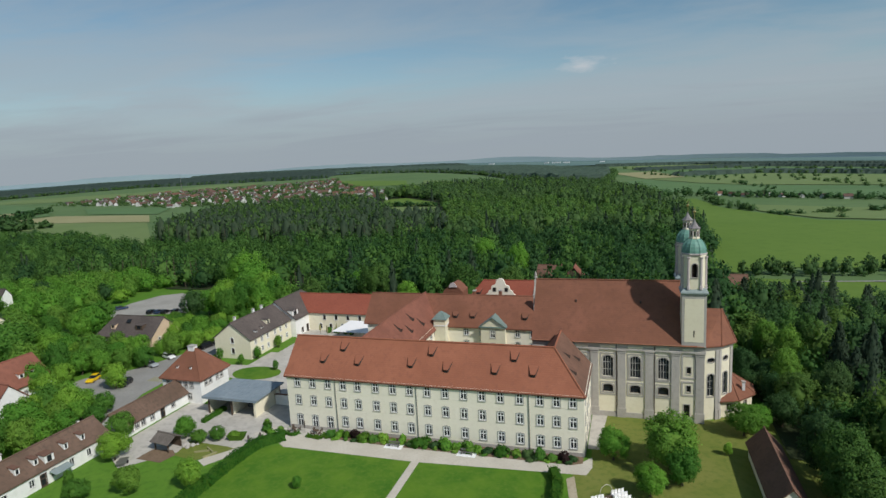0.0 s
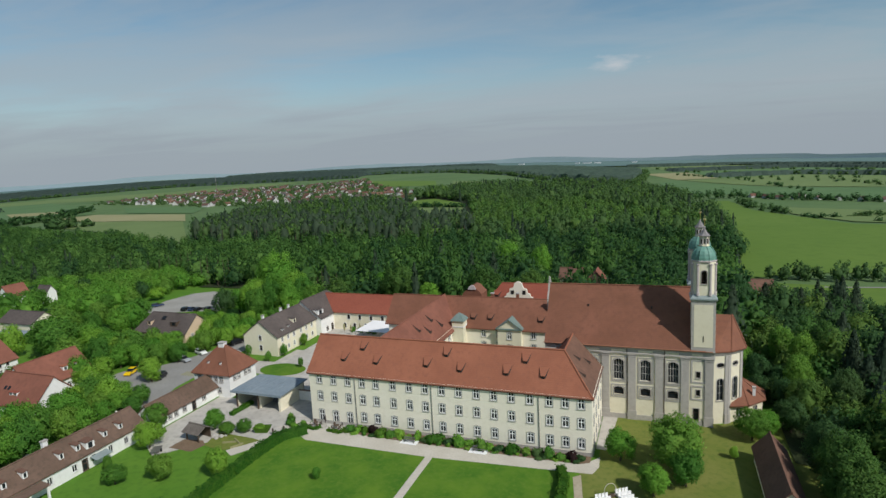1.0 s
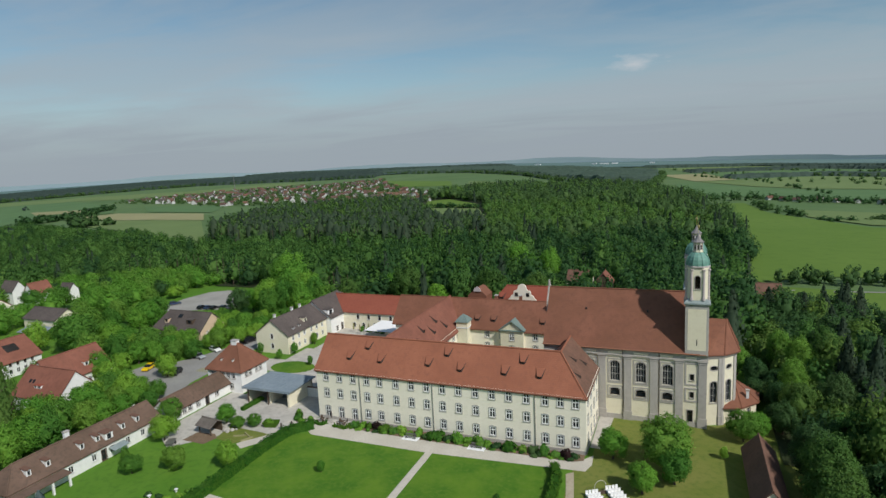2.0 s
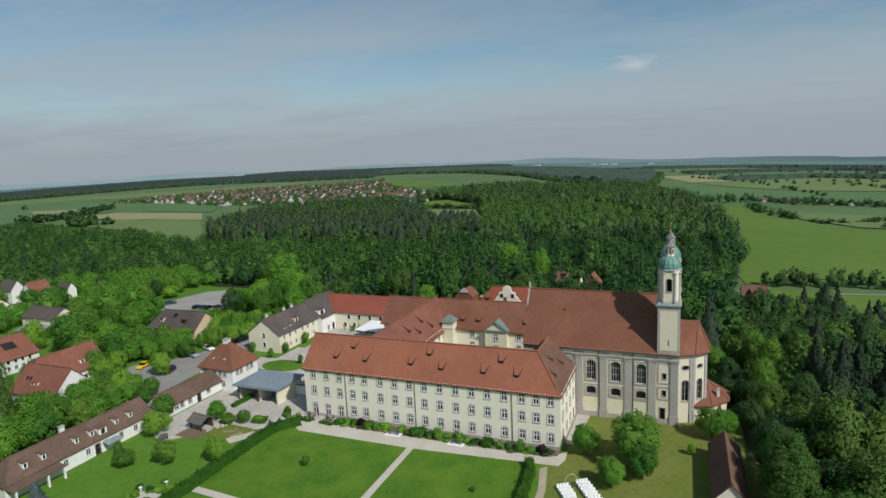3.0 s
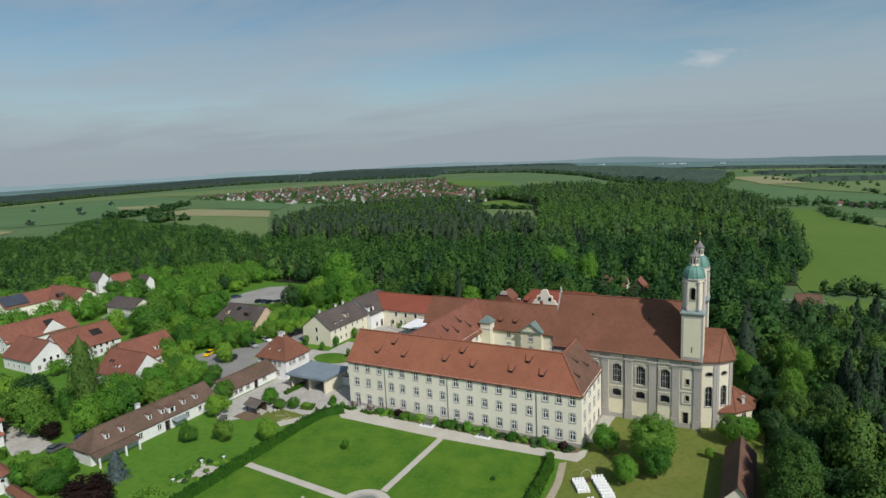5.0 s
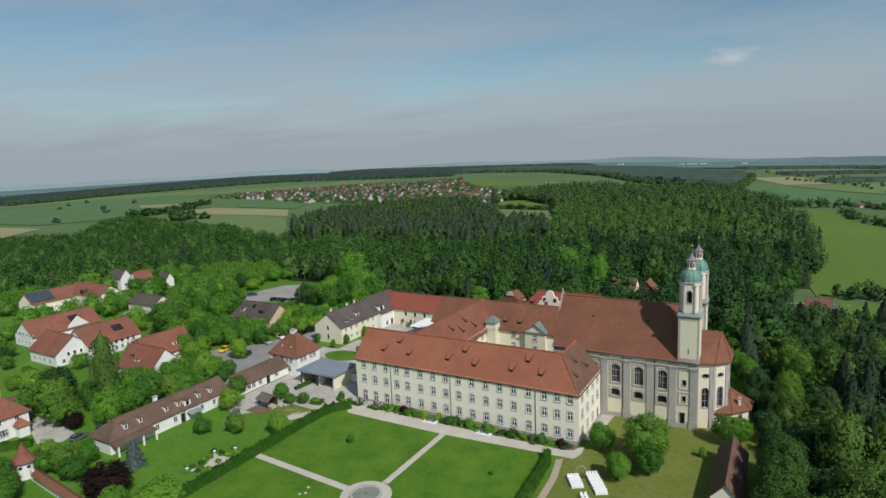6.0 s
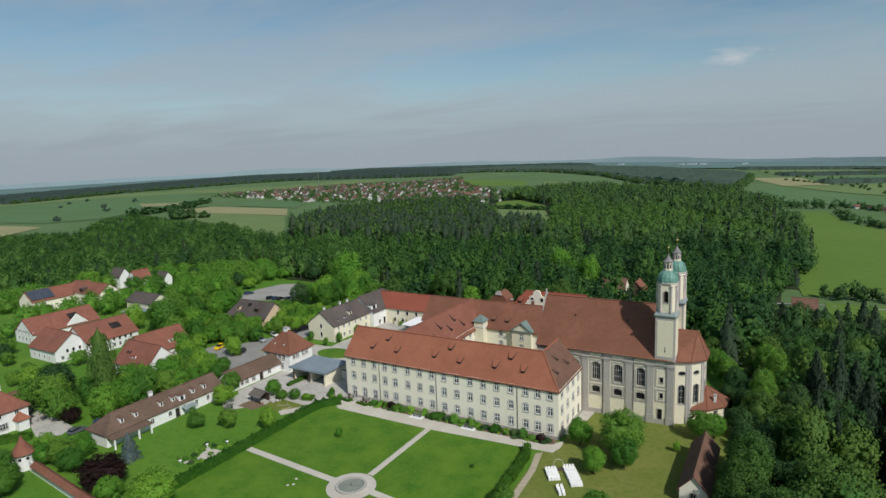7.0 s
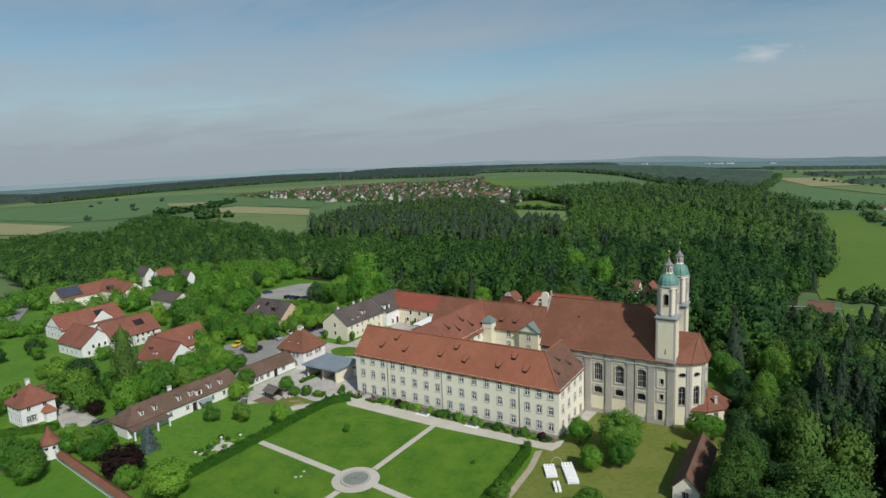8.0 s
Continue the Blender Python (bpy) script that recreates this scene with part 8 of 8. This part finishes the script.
sheet("yard_grass", [(-73.4, -9.4), (-64.6, -9.8), (-62.6, -10.2), (-64.8, -13.0), (-67.4, -15.6), (-72.4, -14.8)], 0.044, "dry", "scrubby grass island in the yard", "grass")
rng = random.Random(12)
for i in range(9):
    x, y, s = -72.6 + rng.uniform(-1.4, 1.8), -11.6 + rng.uniform(-1.2, 1.4), rng.uniform(0.3, 0.7)
    me = Geo().lathe(0, 0, [(s * 0.8, 0), (s, s * 0.4), (s * 0.6, s * 0.9), (s * 0.15, s * 1.05)], 7, rng.random())
    tagged(new("boulder", me.mesh("boulder", M["grey"])), "grey boulder beside the garden hut", "boulder", "boulders by the hut").matrix_basis = pose(x, y, 0.02, rng.uniform(-12, 12), rng.uniform(-12, 12), rng.uniform(0, 360))
for x, y, t in ((-68.0, -12.6, 25), (-66.8, -11.8, -30), (-65.6, -13.4, 60)):
    tagged(new("timber_beam", Geo().box(-1.3, -0.14, 0, 1.3, 0.14, 0.28).mesh("timber_beam", M["crop_dry"])), "pale squared timber lying in the grass", "timber").matrix_basis = pose(x, y, 0.05, 0, 0, t)
trailer = thing("flat_trailer", "small grey flat trailer parked on grass", "trailer", pose(-79.6, -19.4, 0.02, 0, 0, -60))
part("bed", Geo().box(-1.3, -0.8, 0.5, 1.3, 0.8, 0.62), M["metal"], trailer)
for sy in (-0.85, 0.85):
    part("wheel", Geo().lathe(0, 0, [(0.3, -0.1), (0.3, 0.1)], 12), M["tyre"], trailer, at=pose(0, sy, 0.3, 90))
part("drawbar", Geo().tube((1.3, 0, 0.5), (2.4, 0, 0.25), 0.05), M["metal"], trailer)
skip = thing("waste_skip", "dark green open skip at the yard edge", "skip", pose(-64.6, -6.8, 0.02, 0, 0, 15))
part("tub", Geo().add([(-1.2, -0.7, 0), (1.2, -0.7, 0), (1.2, 0.7, 0), (-1.2, 0.7, 0), (-1.7, -0.9, 1.1), (1.7, -0.9, 1.1), (1.7, 0.9, 1.1), (-1.7, 0.9, 1.1), (-1.05, -0.6, 0.1), (1.05, -0.6, 0.1), (1.05, 0.6, 0.1), (-1.05, 0.6, 0.1)],
                      [(0, 3, 2, 1), (0, 1, 5, 4), (1, 2, 6, 5), (2, 3, 7, 6), (3, 0, 4, 7), (8, 9, 10, 11), (4, 5, 9, 8), (5, 6, 10, 9), (6, 7, 11, 10), (7, 4, 8, 11)]), M["hedge"], skip)
for x, y in ((-61.4, -7.6), (-59.8, -6.2)):
    st = thing("stone_stele", "slim dark stone post at the path fork", "post", pose(x, y, 0.03), "posts at the path fork")
    part("shaft", Geo().lathe(0, 0, [(0.20, 0), (0.24, 0.5), (0.22, 1.15), (0.13, 1.5)], 8), M["roof_grey"], st)
    part("base", Geo().box(-0.3, -0.3, 0, 0.3, 0.3, 0.1), M["grey"], st)

# terrace before the garden doors
sheet("terrace", [(-57.2, -0.1), (-47.8, -0.1), (-47.8, -3.0), (-57.2, -2.6)], 0.046, "paving", "small paved terrace before the garden doors", "terrace")
for i, (x, y) in enumerate(((-55.2, -1.7), (-50.2, -1.8))):
    tb = thing("terrace_table", "dark round terrace table", "table", pose(x, y, 0.05), "terrace furniture")
    part("top", Geo().lathe(0, 0, [(0.5, 0.70), (0.5, 0.74)], 14), M["wood"], tb)
    part("stem", Geo().tube((0, 0, 0), (0, 0, 0.7), 0.05), M["wood"], tb)
    for k in range(4):
        a = radians(40 + 90 * k + 15 * i)
        ch = thing("terrace_chair", "dark terrace chair at a round table", "chair", pose(x + 0.95 * math.cos(a), y + 0.95 * math.sin(a), 0.05, 0, 0, math.degrees(a) - 90), "terrace furniture")
        part("seat", Geo().box(-0.24, -0.24, 0.42, 0.24, 0.24, 0.47), M["wood"], ch)
        part("backrest", Geo().box(-0.24, 0.2, 0.47, 0.24, 0.25, 0.95), M["wood"], ch)
        for sx in (-0.2, 0.2):
            for sy in (-0.2, 0.2):
                part("leg", Geo().box(sx - 0.02, sy - 0.02, 0, sx + 0.02, sy + 0.02, 0.42), M["wood"], ch)
pr = thing("closed_parasol", "closed dark parasol on the terrace", "parasol", pose(-52.9, -1.6, 0.05))
part("pole", Geo().tube((0, 0, 0), (0, 0, 2.7), 0.03), M["metal"], pr)
part("cloth", Geo().lathe(0, 0, [(0.05, 0.9), (0.16, 1.2), (0.13, 2.2), (0.03, 2.65)], 8), M["roof_grey"], pr)
part("foot", Geo().lathe(0, 0, [(0.3, 0), (0.3, 0.08)], 10), M["grey"], pr)
sail = thing("awning_sail", "large white awning over the forecourt", "awning", pose(-69.5, 56.0, 0))
part("cloth", Geo().slab([(-6.5, -3.2, 2.6), (5.5, -3.6, 2.7), (6.5, 3.4, 3.9), (-3.5, 3.2, 4.2)], 0.05), M["cloth"], sail)
for x, y, z in ((-6.5, -3.2, 2.6), (5.5, -3.6, 2.7), (6.5, 3.4, 3.9), (-3.5, 3.2, 4.2)):
    part("mast", Geo().tube((x, y, 0), (x, y, z + 0.1), 0.06), M["metal"], sail)
for x, y in ((-79.6, 56.5), (-77.4, 58.4), (-75.2, 56.0), (-82.5, 57.5)):
    pr = thing("closed_parasol", "closed cream parasol in the forecourt", "parasol", pose(x, y, 0.03), "forecourt parasols")
    part("pole", Geo().tube((0, 0, 0), (0, 0, 3.2), 0.04), M["metal"], pr)
    part("cloth", Geo().lathe(0, 0, [(0.08, 0.9), (0.30, 1.3), (0.24, 2.6), (0.04, 3.3)], 8), M["crop_dry"], pr)
    part("foot", Geo().lathe(0, 0, [(0.4, 0), (0.4, 0.1)], 10), M["grey"], pr)
for i, (x, y, r) in enumerate(((-78.0, 59.4, 1.2), (-74.6, 59.2, 1.0), (-80.6, 59.6, 1.1), (-72.6, 58.8, 0.9))):
    bush(x, y, r, 1.6, "leaf", 90 + i, label="green bush before the long hall")

# flower garden with star-shaped paths
star = Geo()
cx, cy = -63.8, -37.6
for a, ln in ((60, 5.5), (-110, 5.5), (150, 3.4), (-35, 3.2)):
    d, n = Vector((math.cos(radians(a)), math.sin(radians(a)))), Vector((-math.sin(radians(a)), math.cos(radians(a))))
    c = Vector((cx, cy))
    star.add([(p.x, p.y, 0.05) for p in (c - n * 0.5, c + d * ln - n * 0.4, c + d * ln + n * 0.4, c + n * 0.5)], [(0, 1, 2, 3)])
for i in range(20):
    a, b = 2 * math.pi * i / 20, 2 * math.pi * (i + 1) / 20
    star.add([(cx + r * math.cos(t), cy + r * math.sin(t), 0.056) for r, t in ((0.9, a), (2.1, a), (2.1, b), (0.9, b))], [(0, 1, 2, 3)])
structure("flower_garden_path", star, M["gravel"], "pale star-shaped paths of the flower garden", "path")
for i, (a, d) in enumerate(((0, 0), (20, 2.9), (100, 3.0), (170, 3.2), (215, 3.2), (290, 3.0), (330, 3.4), (40, 4.6), (80, 4.4), (235, 4.8), (265, 4.4), (5, 3.0), (60, 3.2), (130, 3.6), (190, 3.6), (250, 3.4), (310, 3.4), (20, 4.2), (75, 6.0), (45, 6.2), (255, 6.2), (225, 6.0), (150, 5.2), (-35, 5.0), (105, 5.6))):
    bush(cx + d * math.cos(radians(a)), cy + d * math.sin(radians(a)), 0.75, 0.6, ("leaf", "leaf_dark", "leaf_light")[i % 3], 110 + i, name="flower_bush", label="low flowering bush in the garden bed", category="bush")
for i, (a, d) in enumerate(((55, 5.9), (-115, 5.9), (150, 3.9), (-35, 3.8), (95, 4.9))):
    v = thing("white_urn", "small white garden urn", "urn", pose(cx + d * math.cos(radians(a)), cy + d * math.sin(radians(a)), 0.03), "urns of the flower garden")
    part("bowl", Geo().lathe(0, 0, [(0.16, 0), (0.1, 0.2), (0.3, 0.5), (0.34, 0.62)], 10), M["cloth"], v)
for x, y in ((-39.9, -39.1), (-39.1, -38.4), (-40.0, -36.7)):
    v = thing("stepping_stone", "pale flat stone in the lawn", "stone", pose(x, y, 0.02), "stones in the lawn")
    part("top", Geo().lathe(0, 0, [(0.28, 0), (0.26, 0.1)], 9), M["gravel"], v)
